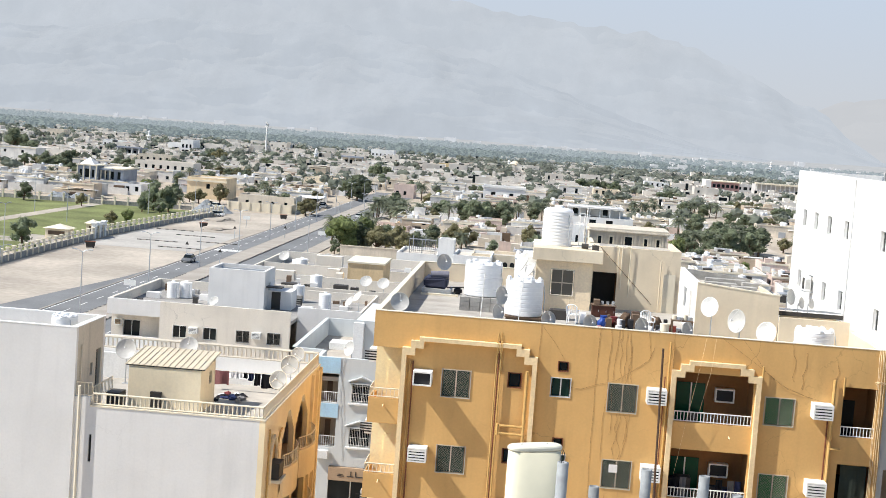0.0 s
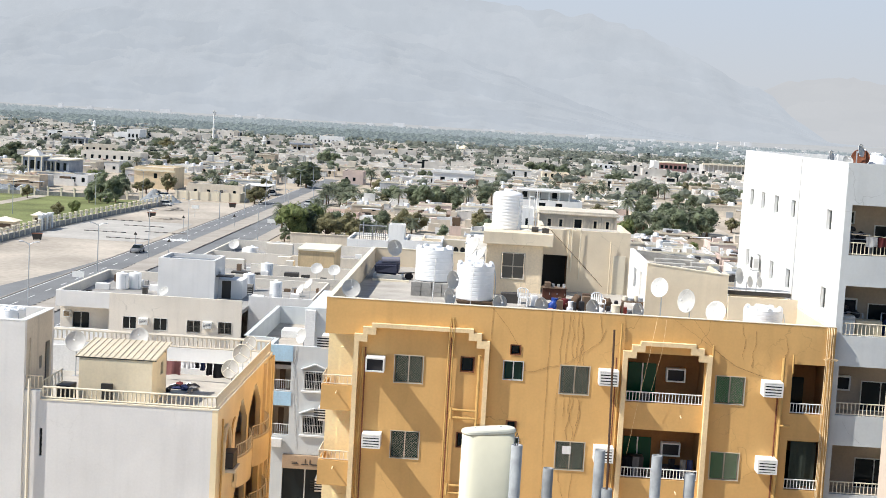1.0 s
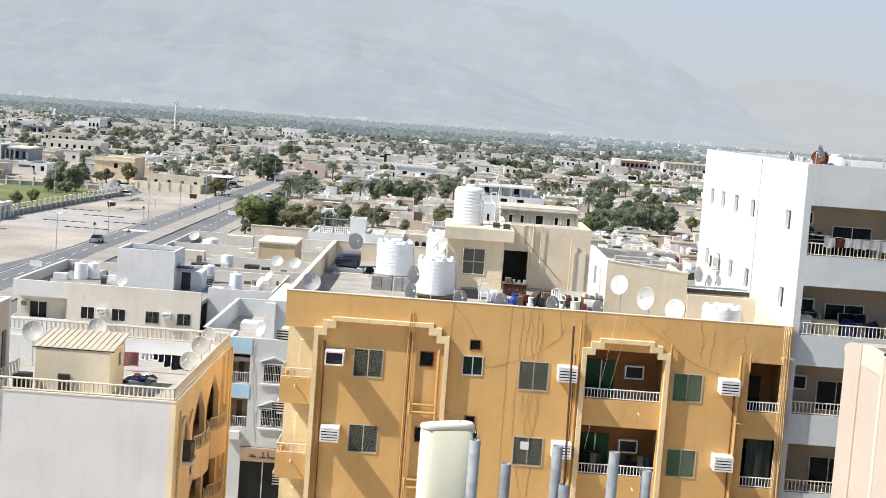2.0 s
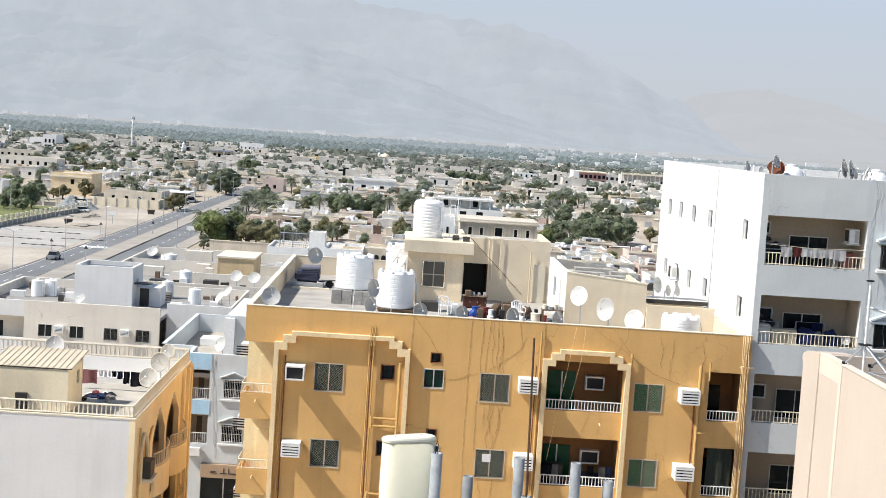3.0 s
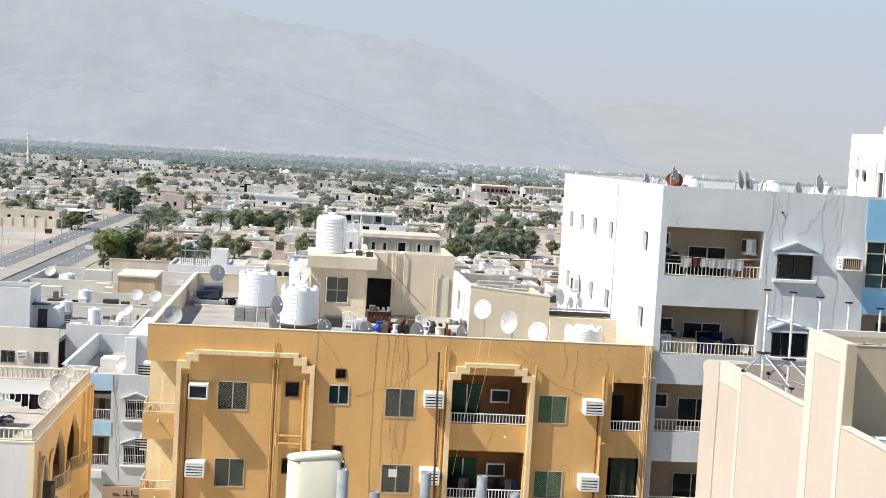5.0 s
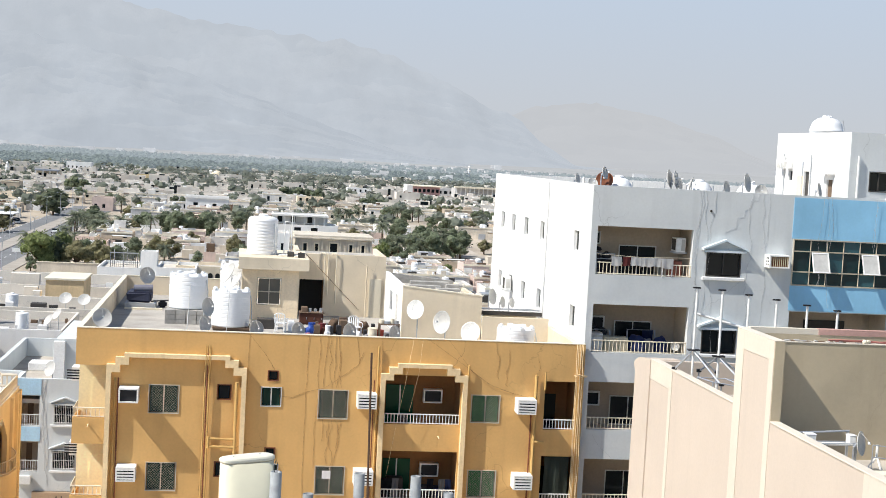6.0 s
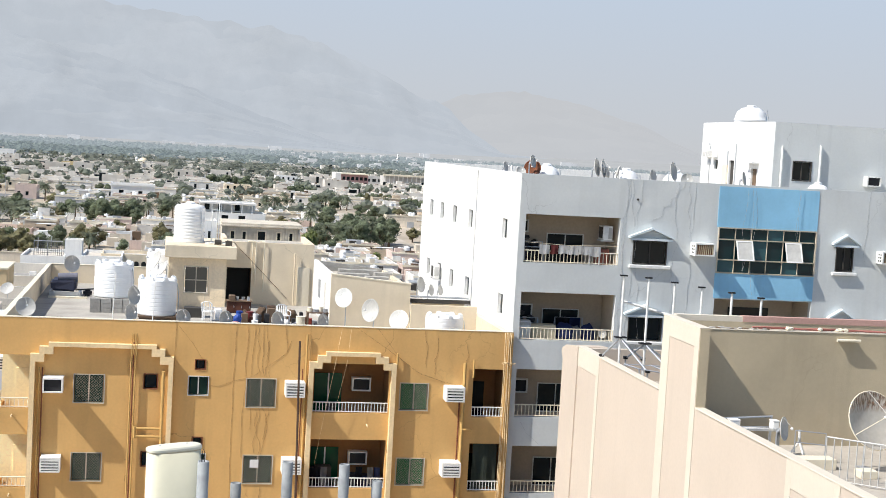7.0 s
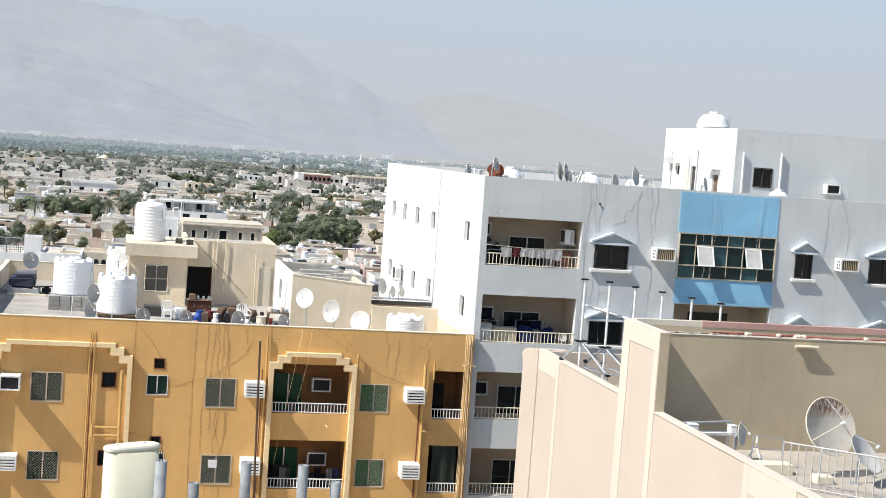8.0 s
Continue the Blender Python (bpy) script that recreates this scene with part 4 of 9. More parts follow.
part("door", boxes((28.8, 28.85, 65.85, 66.55, 26.9, 28.74)), WOOD, white)
part("door", boxes((28.8, 28.85, 68.8, 69.45, 26.9, 29.1)), DARK_METAL, white)
part("pane", boxes((28.8, 28.85, 71.0, 71.5, 28.6, 29.08)), GLASS, white)
part("shutter", boxes((28.66, 28.694, 69.55, 70.3, 26.95, 28.86)), CREAM, white, "cream door leaf folded back")
part("door_hood", soft(boxes((28.3, 28.694, 65.6, 66.8, 29.0, 29.1)), 0.01), WHITE, white)
for y, top in ((68.55, 29.96), (69.62, 29.6)):
    bm = bmesh.new()
    rod(bm, (28.66, y, 26.95), (28.66, y, top), 0.03, 6)
    part("conduit", bm, METAL_GREY, white)
bm = bmesh.new()
path_rod(bm, [(28.66, 72.1, 26.95), (28.66, 72.1, 29.8), (28.5, 71.9, 29.95), (28.5, 71.5, 29.9)], 0.02)
part("conduit", bm, METAL_GREY, white)
for y0, y1, z0, z1 in ((71.0, 71.55, 29.2, 29.62), (71.9, 72.4, 29.18, 29.55)):
    ac = thing("air_conditioner", (28.5, y0, z0), "white boxed air conditioner on a sunlit wall", "air conditioner", "air conditioners")
    part("casing", soft(boxes((28.35, 28.694, y0, y1, z0, z1)), 0.02), METAL_WHITE, ac)
    part("grille", boxes((28.338, 28.348, y0 + 0.06, y1 - 0.06, z0 + 0.06, z1 - 0.06)), DISH_GREY, ac)
window(white, 29.75, 30.69, 28.31, 29.22, 64, frame=DARK_METAL)
air_conditioner(33.5, 34.25, 28.2, 28.7, 64, 0.4, "open")
bm = bmesh.new()
rod(bm, (29.1, 63.9, 26.95), (29.1, 63.9, 29.95), 0.06)
rod(bm, (31.1, 63.9, 26.95), (31.1, 63.9, 30.05), 0.06)
part("downpipe", bm, WHITE, white)
water_tank((29.75, 69.5, 30.85), 0.84, 1.18, "dome", "white domed water tank on a roof room")

# roof of the white building: domed tanks and dishes behind the parapet
for x, y in ((17.25, 63.4), (21.12, 63.4), (23.65, 63.6)):
    water_tank((x, y, 26.9), 0.7, 1.6, "dome", "white domed water tank behind a parapet")
water_tank((30.5, 62.7, 26.9), 0.62, 1.42, "dome", "white domed water tank behind a parapet")
satellite_dish((15.75, 66.0, 26.9), 0.25, 130, 12, 1.27)
for x, z, f, r_, tilt in ((15.75, 27.98, 170, 0.2, 30), (16.19, 28.47, 130, 0.24, 12), (19.2, 28.36, 122, 0.35, 10), (19.51, 28.33, 120, 0.35, 10), (19.76, 28.14, 126, 0.22, 10), (22.0, 28.12, 140, 0.24, 12), (22.93, 28.36, 130, 0.36, 10), (26.47, 28.2, 125, 0.28, 12), (23.8, 28.02, 190, 0.24, 10)):
    satellite_dish((x, 62.6, 26.9), round(r_ * 1.22, 2), f, tilt, z - 26.86)
satellite_dish((20.25, 62.6, 26.9), 0.31, 112, -14, 1.38)
satellite_dish((16.45, 62.9, 26.9), 0.4, 200, 20, 1.27, "rust-brown satellite dish on a steel post", "all")
for x, z in ((22.25, 28.3), (15.45, 28.3), (20.55, 28.25)):
    bm = bmesh.new()
    rod(bm, (x, 62.9, 26.9), (x, 62.9, z), 0.05, 8)
    single("vent_pipe", bm, WHITE, "white vent pipe behind a roof parapet", "pipe")
# cables down the front
CABLE_GREY = surface("grey_cable", (0.40, 0.41, 0.42), 0.7)
r62 = random.Random(62)
rows62 = [wavy(x, 60.288, 28.0, z1, r62, a, 0.4) for x, z1, a in ((20.15, 17, 0.05), (20.3, 19.5, 0.12), (20.42, 21, 0.1), (22.6, 19, 0.12), (23.15, 25.5, 0.16), (23.4, 22, 0.08), (32.0, 24.6, 0.08), (25.6, 26.1, 0.12), (26.1, 24, 0.12), (26.3, 26.1, 0.05), (28.4, 26.1, 0.03), (20.9, 15, 0.1))]
rows62.append([(22.9, 60.288, 28.0), (22.85, 60.288, 27.7), (22.6, 60.288, 27.65), (22.55, 60.288, 27.3), (22.3, 60.288, 27.25), (22.25, 60.288, 26.9), (21.95, 60.288, 26.85), (21.9, 60.288, 26.4), (21.4, 60.288, 26.2)])
for x, z1 in ((25.9, 24.0), (26.1, 25.2), (26.3, 23.0), (28.5, 25.8), (28.45, 24.6)):
    rows62.append(wavy(x, 60.2, 28.0, z1, r62, 0.07, 0.4))
rows62.append([(32.6, 60.288, 28.0), (32.9, 60.288, 27.3), (33.1, 60.288, 26.4), (33.0, 60.288, 25.3)])
rows62.append([(15.9, 60.288, 16.9), (16.2, 60.288, 16.4), (16.8, 60.288, 15.9)])
for row in rows62:
    bm = bmesh.new()
    path_rod(bm, row, 0.0042, 5)
    part("cable", bm, CABLE_GREY, white)
bm = bmesh.new()
rod(bm, (20.7, 60.24, 27.1), (20.7, 60.29, 27.1), 0.05, 10)
part("vent", bm, DARK_METAL, white)
# outdoor unit on the sunlit flank
ou = thing("outdoor_unit", (15.1, 77.9, 21.6), "white outdoor air conditioner unit on a sunlit wall", "air conditioner")
part("casing", soft(boxes((14.82, 15.15, 77.2, 78.15, 21.55, 22.35)), 0.03), METAL_WHITE, ou)
for y in (77.3, 78.0):
    part("bracket", boxes((14.82, 15.296, y, y + 0.05, 21.49, 21.548)), METAL_GREY, ou)
part("fan_guard", boxes((14.808, 14.818, 77.35, 77.9, 21.65, 22.25)), DARK_METAL, ou)
part("side_grille", boxes((14.86, 15.1, 77.188, 77.198, 21.7, 22.2)), DISH_GREY, ou)
# ---- cream building with a roof room, close on the right ----
XC = 15.09
ROOF_N = 20.75
near = thing("apartment_building", (20, 37, 0), "pink-cream apartment building with ribbed side wall and beige roof room", "building")
END_N, ROOM_N = 37.72, 38.4
part("wall", fix(boxes((XC, XC + 0.25, 18, END_N, 0, 21.9))), PINK_CREAM, near, "sunlit pink-cream side wall")
part("wall", fix(boxes((XC, XC + 0.25, 40.74, 49.4, 0, 21.9))), PINK_CREAM, near, "sunlit pink-cream side wall")
part("wall", fix(boxes((XC, XC + 0.29, END_N, 40.74, 0, 24.22))), PINK_CREAM, near, "sunlit pink-cream side wall")
part("wall", fix(boxes((XC + 0.25, 30, 49.15, 49.4, 0, 21.9))), PINK_CREAM, near)
bm = bmesh.new()
v = [bm.verts.new(p) for p in ((XC - 0.05, 49.4, 0), (XC - 0.05, 51.3, 0), (XC - 0.05, 51.3, 21.2), (XC - 0.05, 51.5, 21.45), (XC - 0.05, 51.4, 21.6), (XC - 0.05, 50.9, 21.78), (XC - 0.05, 50.3, 21.86), (XC - 0.05, 49.4, 21.92))]
f = bm.faces.new(v)
e = bmesh.ops.extrude_face_region(bm, geom=[f])
bmesh.ops.translate(bm, vec=(1.2, 0, 0), verts=[g for g in e["geom"] if isinstance(g, bmesh.types.BMVert)])
part("corner_pier", fix(bm), PINK_CREAM, near)
# flat plaster bands that frame pairs of sunk panels
for ya, yb, zt in ((25.2, 25.5, 21.9), (28.75, 29.05, 21.9), (31.25, 31.55, 21.9), (37.73, 38.08, 24.22), (40.12, 40.73, 24.22), (46.85, 47.15, 21.9), (49.42, 49.7, 21.9)):
    part("band", soft(boxes((XC - 0.02, XC - 0.002, ya, yb, 0, zt)), 0.006), NEAR_TRIM, near)
for ya, yb, za, zb in ((38.081, 40.119, 23.66, 24.22), (47.151, 49.398, 21.22, 21.9), (29.051, 31.249, 21.22, 21.9)):
    part("band", soft(boxes((XC - 0.018, XC - 0.002, ya, yb, za, zb)), 0.006), NEAR_TRIM, near)
for ya, yb in ((18, 37.69), (40.75, 49.4)):
    part("coping", soft(boxes((XC - 0.03, XC + 0.28, ya, yb, 21.902, 21.95)), 0.01), NEAR_TRIM, near)
part("roof", boxes((XC + 0.25, 30, 18, 49.15, 20.4, ROOF_N)), NEAR_ROOF, near, "pale dusty flat roof")
part("room_wall", boxes((XC + 0.29, 26, ROOM_N, ROOM_N + 0.22, ROOF_N, 24.12)), OLIVE, near, "beige rendered roof room wall")
part("room_wall", boxes((XC + 0.29, 26, 40.5, 40.74, ROOF_N, 24.12)), OLIVE, near)
part("room_roof", boxes((XC + 0.29, 26, ROOM_N + 0.22, 40.5, 23.65, 23.9)), ROOF_SCREED, near)
part("coping", boxes((17.55, 26, 40.48, 40.73, 24.123, 24.3)), ROSE, near, "faded rose painted coping")
part("ledge", soft(boxes((XC + 0.3, 26, ROOM_N - 0.02, ROOM_N + 0.24, 24.123, 24.16)), 0.01), NEAR_TRIM, near)
part("ledge", boxes((XC + 0.3, 17.55, 40.5, 40.72, 24.123, 24.29)), NEAR_TRIM, near)
part("wall_cap", soft(boxes((XC - 0.02, XC + 0.3, END_N, 40.74, 24.222, 24.25)), 0.008), NEAR_TRIM, near)
# The pink-cream wall's end face is painted beige as its shaded side.
part("wall_end", boxes((XC, XC + 0.29, END_N - 0.03, END_N - 0.002, 21.9, 24.22)), OLIVE, near, "wall end in beige, its shade put into the colour")
# a strip of torn roofing felt and grit left on the parapet top
r63 = random.Random(63)
for i in range(16):
    x = 15.45 + 2.0 * i / 15 + r63.uniform(-0.05, 0.05)
    crate(x, x + r63.uniform(0.08, 0.22), ROOM_N + 0.02, ROOM_N + r63.uniform(0.1, 0.2), 24.16, 24.16 + r63.uniform(0.015, 0.05), BLOCK if i % 3 else WOOD, "rubble", "loose grey rubble on a wall top", "rubble")
RED_RUBBER = surface("red_rubber", (0.42, 0.17, 0.14), 0.6)
for z0, amp, seed in ((24.19, 0.05, 64), (24.18, 0.035, 65)):
    r64 = random.Random(seed)
    bm = bmesh.new()
    pts = [(17.0 + 0.4 * i + 0.2 * (seed - 64), ROOM_N + 0.08 + r64.uniform(-0.05, 0.09), z0 + r64.uniform(0, amp)) for i in range(21)]
    path_rod(bm, pts, 0.024, 6)
    single("hose", bm, RED_RUBBER, "faded red hose along a coping", "hose")
for x in (18.1, 18.2, 19.14, 19.68, 19.78, 19.95, 22.0):
    bm = bmesh.new()
    bmesh.ops.create_icosphere(bm, subdivisions=2, radius=0.075)
    for v in bm.verts:
        v.co = Vector((v.co.x * 1.2, v.co.y, v.co.z * 0.8)) * (1 + 0.5 * noise.noise(v.co * 14 + Vector((x * 7, 0, 0)))) + Vector((x, ROOM_N + 0.08, 24.21))
    single("stone", bm, PALE_TRIM, "pale loose stone on a coping", "stone")
lamp = thing("wall_lamp", (19.95, ROOM_N, 23.95), "pale tube lamp fixed to a beige wall", "lamp")
part("bracket", boxes((19.65, 20.25, ROOM_N - 0.17, ROOM_N - 0.002, 23.93, 23.955)), PALE_TRIM, lamp)
bm = bmesh.new()
rod(bm, (19.58, ROOM_N - 0.17, 23.94), (20.32, ROOM_N - 0.17, 23.94), 0.045, 10)
part("tube", bm, PALE_TRIM, lamp)

# antenna posts behind the roof room
def tripod(x, y, top, foot, legs=True):
    t = thing("antenna_mast", (x, y, ROOF_N), "white steel antenna mast with a capped top on tripod legs", "mast", "antenna masts")
    bm = bmesh.new()
    rod(bm, (x, y, ROOF_N), (x, y, top), 0.043, 10)
    part("pole", bm, METAL_WHITE, t)
    part("cap", boxes((x - 0.14, x + 0.1, y - 0.06, y + 0.06, top, top + 0.05)), BLACK, t)
    if legs:
        part("collar", boxes((x - 0.2, x + 0.2, y - 0.12, y + 0.12, foot, foot + 0.05)), BLACK, t)
        for dx, dy, z in ((-0.42, 0.7, 21.95), (1.05, 0.5, 21.9), (0.5, -1.6, 21.8)):
            bm = bmesh.new()
            rod(bm, (x, y, foot), (x + dx, y + dy, z), 0.035, 6)
            rod(bm, (x + dx, y + dy, ROOF_N), (x + dx, y + dy, z), 0.03, 6)
            leg = part("leg", bm, METAL_GREY, t)
            part("clamp", boxes((x + dx - 0.07, x + dx + 0.07, y + dy - 0.07, y + dy + 0.07, z - 0.02, z + 0.08)), BLACK, leg)
    return t


tripod(15.6, 46.3, 24.87, 22.72)
tripod(16.4, 46.0, 24.85, 22.57)
for x, z in ((17.2, 24.76), (18.2, 24.63), (19.3, 24.48), (20.4, 24.33)):
    tripod(x, 45.6, z, 22, False)
bm = bmesh.new()
rod(bm, (15.6, 46.5, 24.0), (19.3, 45.6, 23.1), 0.05, 6)
single("brace", bm, METAL_WHITE, "white steel brace between antenna masts", "brace")
fr = thing("pipe_rack", (16.5, 44, ROOF_N), "low grey steel pipe rack on a roof", "rack")
for a, b in (((15.5, 45.4, 21.95), (17.6, 45.2, 21.9)), ((15.7, 44.4, 21.95), (17.6, 43.9, 21.75)), ((15.5, 45.4, 21.95), (15.7, 44.4, 21.95)), ((17.6, 45.2, 21.9), (17.6, 43.9, 21.75)), ((16.4, 45.3, 21.95), (16.8, 44.2, 21.85))):
    bm = bmesh.new()
    rod(bm, a, b, 0.022, 6)
    part("bar", bm, METAL_GREY, fr)
for x, y in ((15.5, 45.4), (17.6, 45.2), (15.7, 44.4), (17.6, 43.9)):
    bm = bmesh.new()
    rod(bm, (x, y, ROOF_N), (x, y, 21.93), 0.03, 6)
    part("post", bm, METAL_GREY, fr)
rl = thing("roof_railing", (17, 42.5, ROOF_N), "short brown steel railing on a roof", "railing")
railing(rl, (16.3, 42.6), (17.9, 42.6), ROOF_N + 0.3, 1.15, RUST, 0.16, 0.025)
# terrace before the roof room
rl = thing("roof_railing", (19.5, 33.6, ROOF_N), "pale steel railing round a roof terrace", "railing")
railing(rl, (17.34, 34.0), (22.0, 29.95), ROOF_N, 1.18, DISH_GREY, 0.2, 0.016)
satellite_dish((19.3, 35.6, ROOF_N), 0.82, 170, 22, 1.3, "large pale mesh satellite dish streaked with rust", True)
satellite_dish((19.75, 34.4, ROOF_N), 0.6, 140, 40, 0.75, "white satellite dish seen from behind")
satellite_dish((21.2, 35.0, ROOF_N), 0.62, 130, 38, 1.1)
satellite_dish((17.08, 36.5, ROOF_N), 0.34, 132, 8, 0.88)
bench = thing("steel_bench", (16.5, 36.9, ROOF_N), "low steel bench of pipes and a plank on a roof", "bench")
for a, b, r_ in (((15.6, 37.2, 21.74), (17.24, 37.2, 21.83), 0.03), ((15.6, 36.55, 21.56), (17.2, 36.55, 21.6), 0.022), ((15.6, 37.2, 21.5), (17.24, 37.2, 21.52), 0.022)):
    bm = bmesh.new()
    rod(bm, a, b, r_, 6)
    part("bar", bm, METAL_GREY, bench)
part("plank", soft(boxes((15.7, 17.2, 36.58, 36.9, 21.52, 21.56)), 0.008), METAL_WHITE, bench, "pale painted plank")
for x, y, z in ((15.65, 37.2, 21.74), (17.2, 37.2, 21.8), (15.65, 36.55, 21.56), (17.16, 36.55, 21.58)):
    part("leg", boxes((x - 0.03, x + 0.03, y - 0.03, y + 0.03, ROOF_N, z)), METAL_GREY, bench)
for x0, x1, y0, z1, what in ((15.73, 16.02, 36.6, 21.8, "white junction box on a steel bench"), (17.0, 17.2, 36.62, 21.79, "small white case on a steel bench")):
    t = thing("box", (x0, y0, 21.56), what, "box")
    part("casing", soft(boxes((x0, x1, y0, y0 + 0.26, 21.562, z1)), 0.02), METAL_WHITE, t)
    part("lid", soft(boxes((x0 - 0.01, x1 + 0.01, y0 - 0.01, y0 + 0.27, z1 + 0.001, z1 + 0.025)), 0.006), PLASTIC_WHITE, t)
guard_rail = thing("pipe_rack", (17.9, 36, ROOF_N), "thin grey pipe rack standing on a roof", "rack")
for a, b in (((17.4, 36, ROOF_N), (17.4, 36, 21.68)), ((18.33, 36, ROOF_N), (18.33, 36, 21.6)), ((17.4, 36, 21.68), (18.33, 36, 21.6)), ((17.4, 36, 21.35), (18.33, 36, 21.27))):
    bm = bmesh.new()
    rod(bm, a, b, 0.018, 6)
    part("bar", bm, METAL_GREY, guard_rail)
mount = thing("dish_mount", (17.7, 36.35, ROOF_N), "white painted steel dish mount on a concrete foot", "mount")
bm = bmesh.new()
for dx, dy in ((-0.3, 0), (0.25, 0.1), (0.05, -0.3)):
    rod(bm, (17.7 + dx, 36.35 + dy, ROOF_N + 0.12), (17.7, 36.35, 21.3), 0.03, 6)
rod(bm, (17.7, 36.35, 21.25), (17.7, 36.35, 21.62), 0.04, 8)
part("leg", bm, METAL_WHITE, mount)
part("foot", soft(boxes((17.35, 18.05, 36.0, 36.7, ROOF_N, ROOF_N + 0.14)), 0.02), PALE_TRIM, mount)
for x0, x1, y0, y1, h_ in ((17.3, 18.3, 35.2, 35.7, 0.3), (18.5, 19.0, 34.2, 34.6, 0.22)):
    single("slab", soft(boxes((x0, x1, y0, y1, ROOF_N, ROOF_N + h_)), 0.02), PALE_TRIM, "pale concrete footing left on a roof", "slab")

# ---- the camera's own roof edge: antenna panel and pipes ----
own = single("roof_edge", boxes((-10, 13, -14, 8.9, 0, 25.4)), ROOF_SCREED, "grey screed roof of the viewer's own building", "roof", "structure")
CAP_IVORY = surface("chalky_ivory_plastic", (0.70, 0.675, 0.56), 0.6, blotch=0.06, big=8, bump=0.02)
panel = thing("cell_antenna", (0.1, 8.08, 25.4), "ivory fibreglass mobile antenna panel with a rounded cap", "antenna")


def oval(bm, x0, x1, y0, y1, r, levels):
    """A bowed, round-cornered body; levels: (height, inset)."""
    cx, cy, a, b = (x0 + x1) / 2, (y0 + y1) / 2, (x1 - x0) / 2, (y1 - y0) / 2
    rings = []
    for z, k in levels:
        ring_v = []
        for i in range(56):
            t = math.tau * i / 56
            c, q = math.cos(t), math.sin(t)
            ring_v.append(bm.verts.new((cx + (a - k) * math.copysign(abs(c) ** 0.62, c), cy + (b - k) * math.copysign(abs(q) ** 0.72, q), z)))
        rings.append(ring_v)
    n = len(rings[0])
    for p, q in zip(rings, rings[1:]):
        for i in range(n):
            bm.faces.new((p[i], p[(i + 1) % n], q[(i + 1) % n], q[i]))
    bm.faces.new(rings[-1])
    bm.faces.new(rings[0][::-1])
    return bm


def turned(bm):
    bmesh.ops.transform(bm, matrix=Matrix.Translation((0.1, 8.14, 0)) @ Matrix.Rotation(radians(28), 4, "Z"), verts=bm.verts)
    return bm


part("cover", turned(oval(bmesh.new(), -0.166, 0.166, -0.066, 0.066, 0.05, [(25.6, 0), (27.172, 0)])), PANEL_IVORY, panel, smooth=True)
part("cap", turned(oval(bmesh.new(), -0.171, 0.171, -0.07, 0.07, 0.055, [(27.166, 0.005), (27.17, 0), (27.182, 0), (27.19, 0.006), (27.193, 0.016), (27.196, 0.04)])), CAP_IVORY, panel, "pale plastic end cap")
part("cap_joint", turned(oval(bmesh.new(), -0.1672, 0.1672, -0.0672, 0.0672, 0.0515, [(27.162, 0), (27.1655, 0)])), OLIVE, panel)
for sx in (-0.09, 0.08):
    part("screw", turned(lathe(bmesh.new(), (sx, 0, 27.196), [(0.006, 0), (0.006, 0.003), (0.002, 0.004)], 8)), METAL_GREY, panel)
part("bracket", turned(boxes((-0.05, 0.05, 0.058, 0.18, 25.4, 26.4))), METAL_GREY, panel)
for x, y, z in ((0.249, 7.5, 27.251), (0.455, 8.02, 27.005), (0.745, 8.0, 27.135), (0.785, 7.85, 26.95), (1.075, 8.0, 27.125), (1.27, 8.0, 27.03)):
    t = thing("pipe_stub", (x, y, 25.4), "upright grey steel pipe at a roof edge", "pipe", "pipe stubs")
    bm = bmesh.new()
    lathe(bm, (x, y, 25.4), [(0.031, 0), (0.031, z - 25.4 - 0.002), (0.029, z - 25.4), (0.024, z - 25.4), (0.024, z - 25.4 - 0.12)], 28)
    part("tube", bm, PIPE_GREY, t, smooth=True)
bm = bmesh.new()
rod(bm, (0.785, 7.85, 26.85), (0.765, 7.85, 27.86), 0.0062, 8)
single("rod", bm, BROWN_ROD, "thin brown steel rod standing in a pipe", "rod")
bm = bmesh.new()
path_rod(bm, [(0.24, 7.5, 27.15), (0.24, 7.5, 27.298), (0.246, 7.5, 27.315), (0.253, 7.5, 27.298), (0.253, 7.5, 27.15)], 0.0025, 5)
single("wire", bm, BLACK, "loop of black wire in a pipe", "wire")
# ---- grey building with an ochre flank ----
LROOF = 15.0
left = thing("apartment_building", (-14.5, 58, 0), "light grey building with ochre balconied flank and roof terrace", "building")
part("wall", fix(wall(bmesh.new(), "y", 58.0, 0.25, -18.3, -10.95, 0, 16.1, [(-18.27, -18.15, 13.7, 14.9)])), GREY, left, "plain light grey front wall")
flank_holes = []
for k in range(4):
    d = 3.3 * k
    for a, b in ((62.4, 65.5), (66.0, 69.5)):
        w = (b - a)
        flank_holes.append((a, b, 12.5 - d, 14.2 - d))
        for i in range(6):
            flank_holes.append((a + w * (0.03 + 0.07 * i), b - w * (0.03 + 0.07 * i), 14.2 - d + 0.2 * i, 14.4 - d + 0.2 * i))
flank_holes = [tuple(round(c, 3) for c in h) for h in flank_holes if h[2] > 0]
part("flank", fix(wall(bmesh.new(), "x", -10.7, -0.25, 58.0, 72.8, 0, 16.1, flank_holes)), FLANK, left, "ochre flank with stepped arches, bounced light in its paint")
part("inner_wall", boxes((-13.2, -13.0, 61.5, 70.5, 0, 14.7)), OCHRE, left)
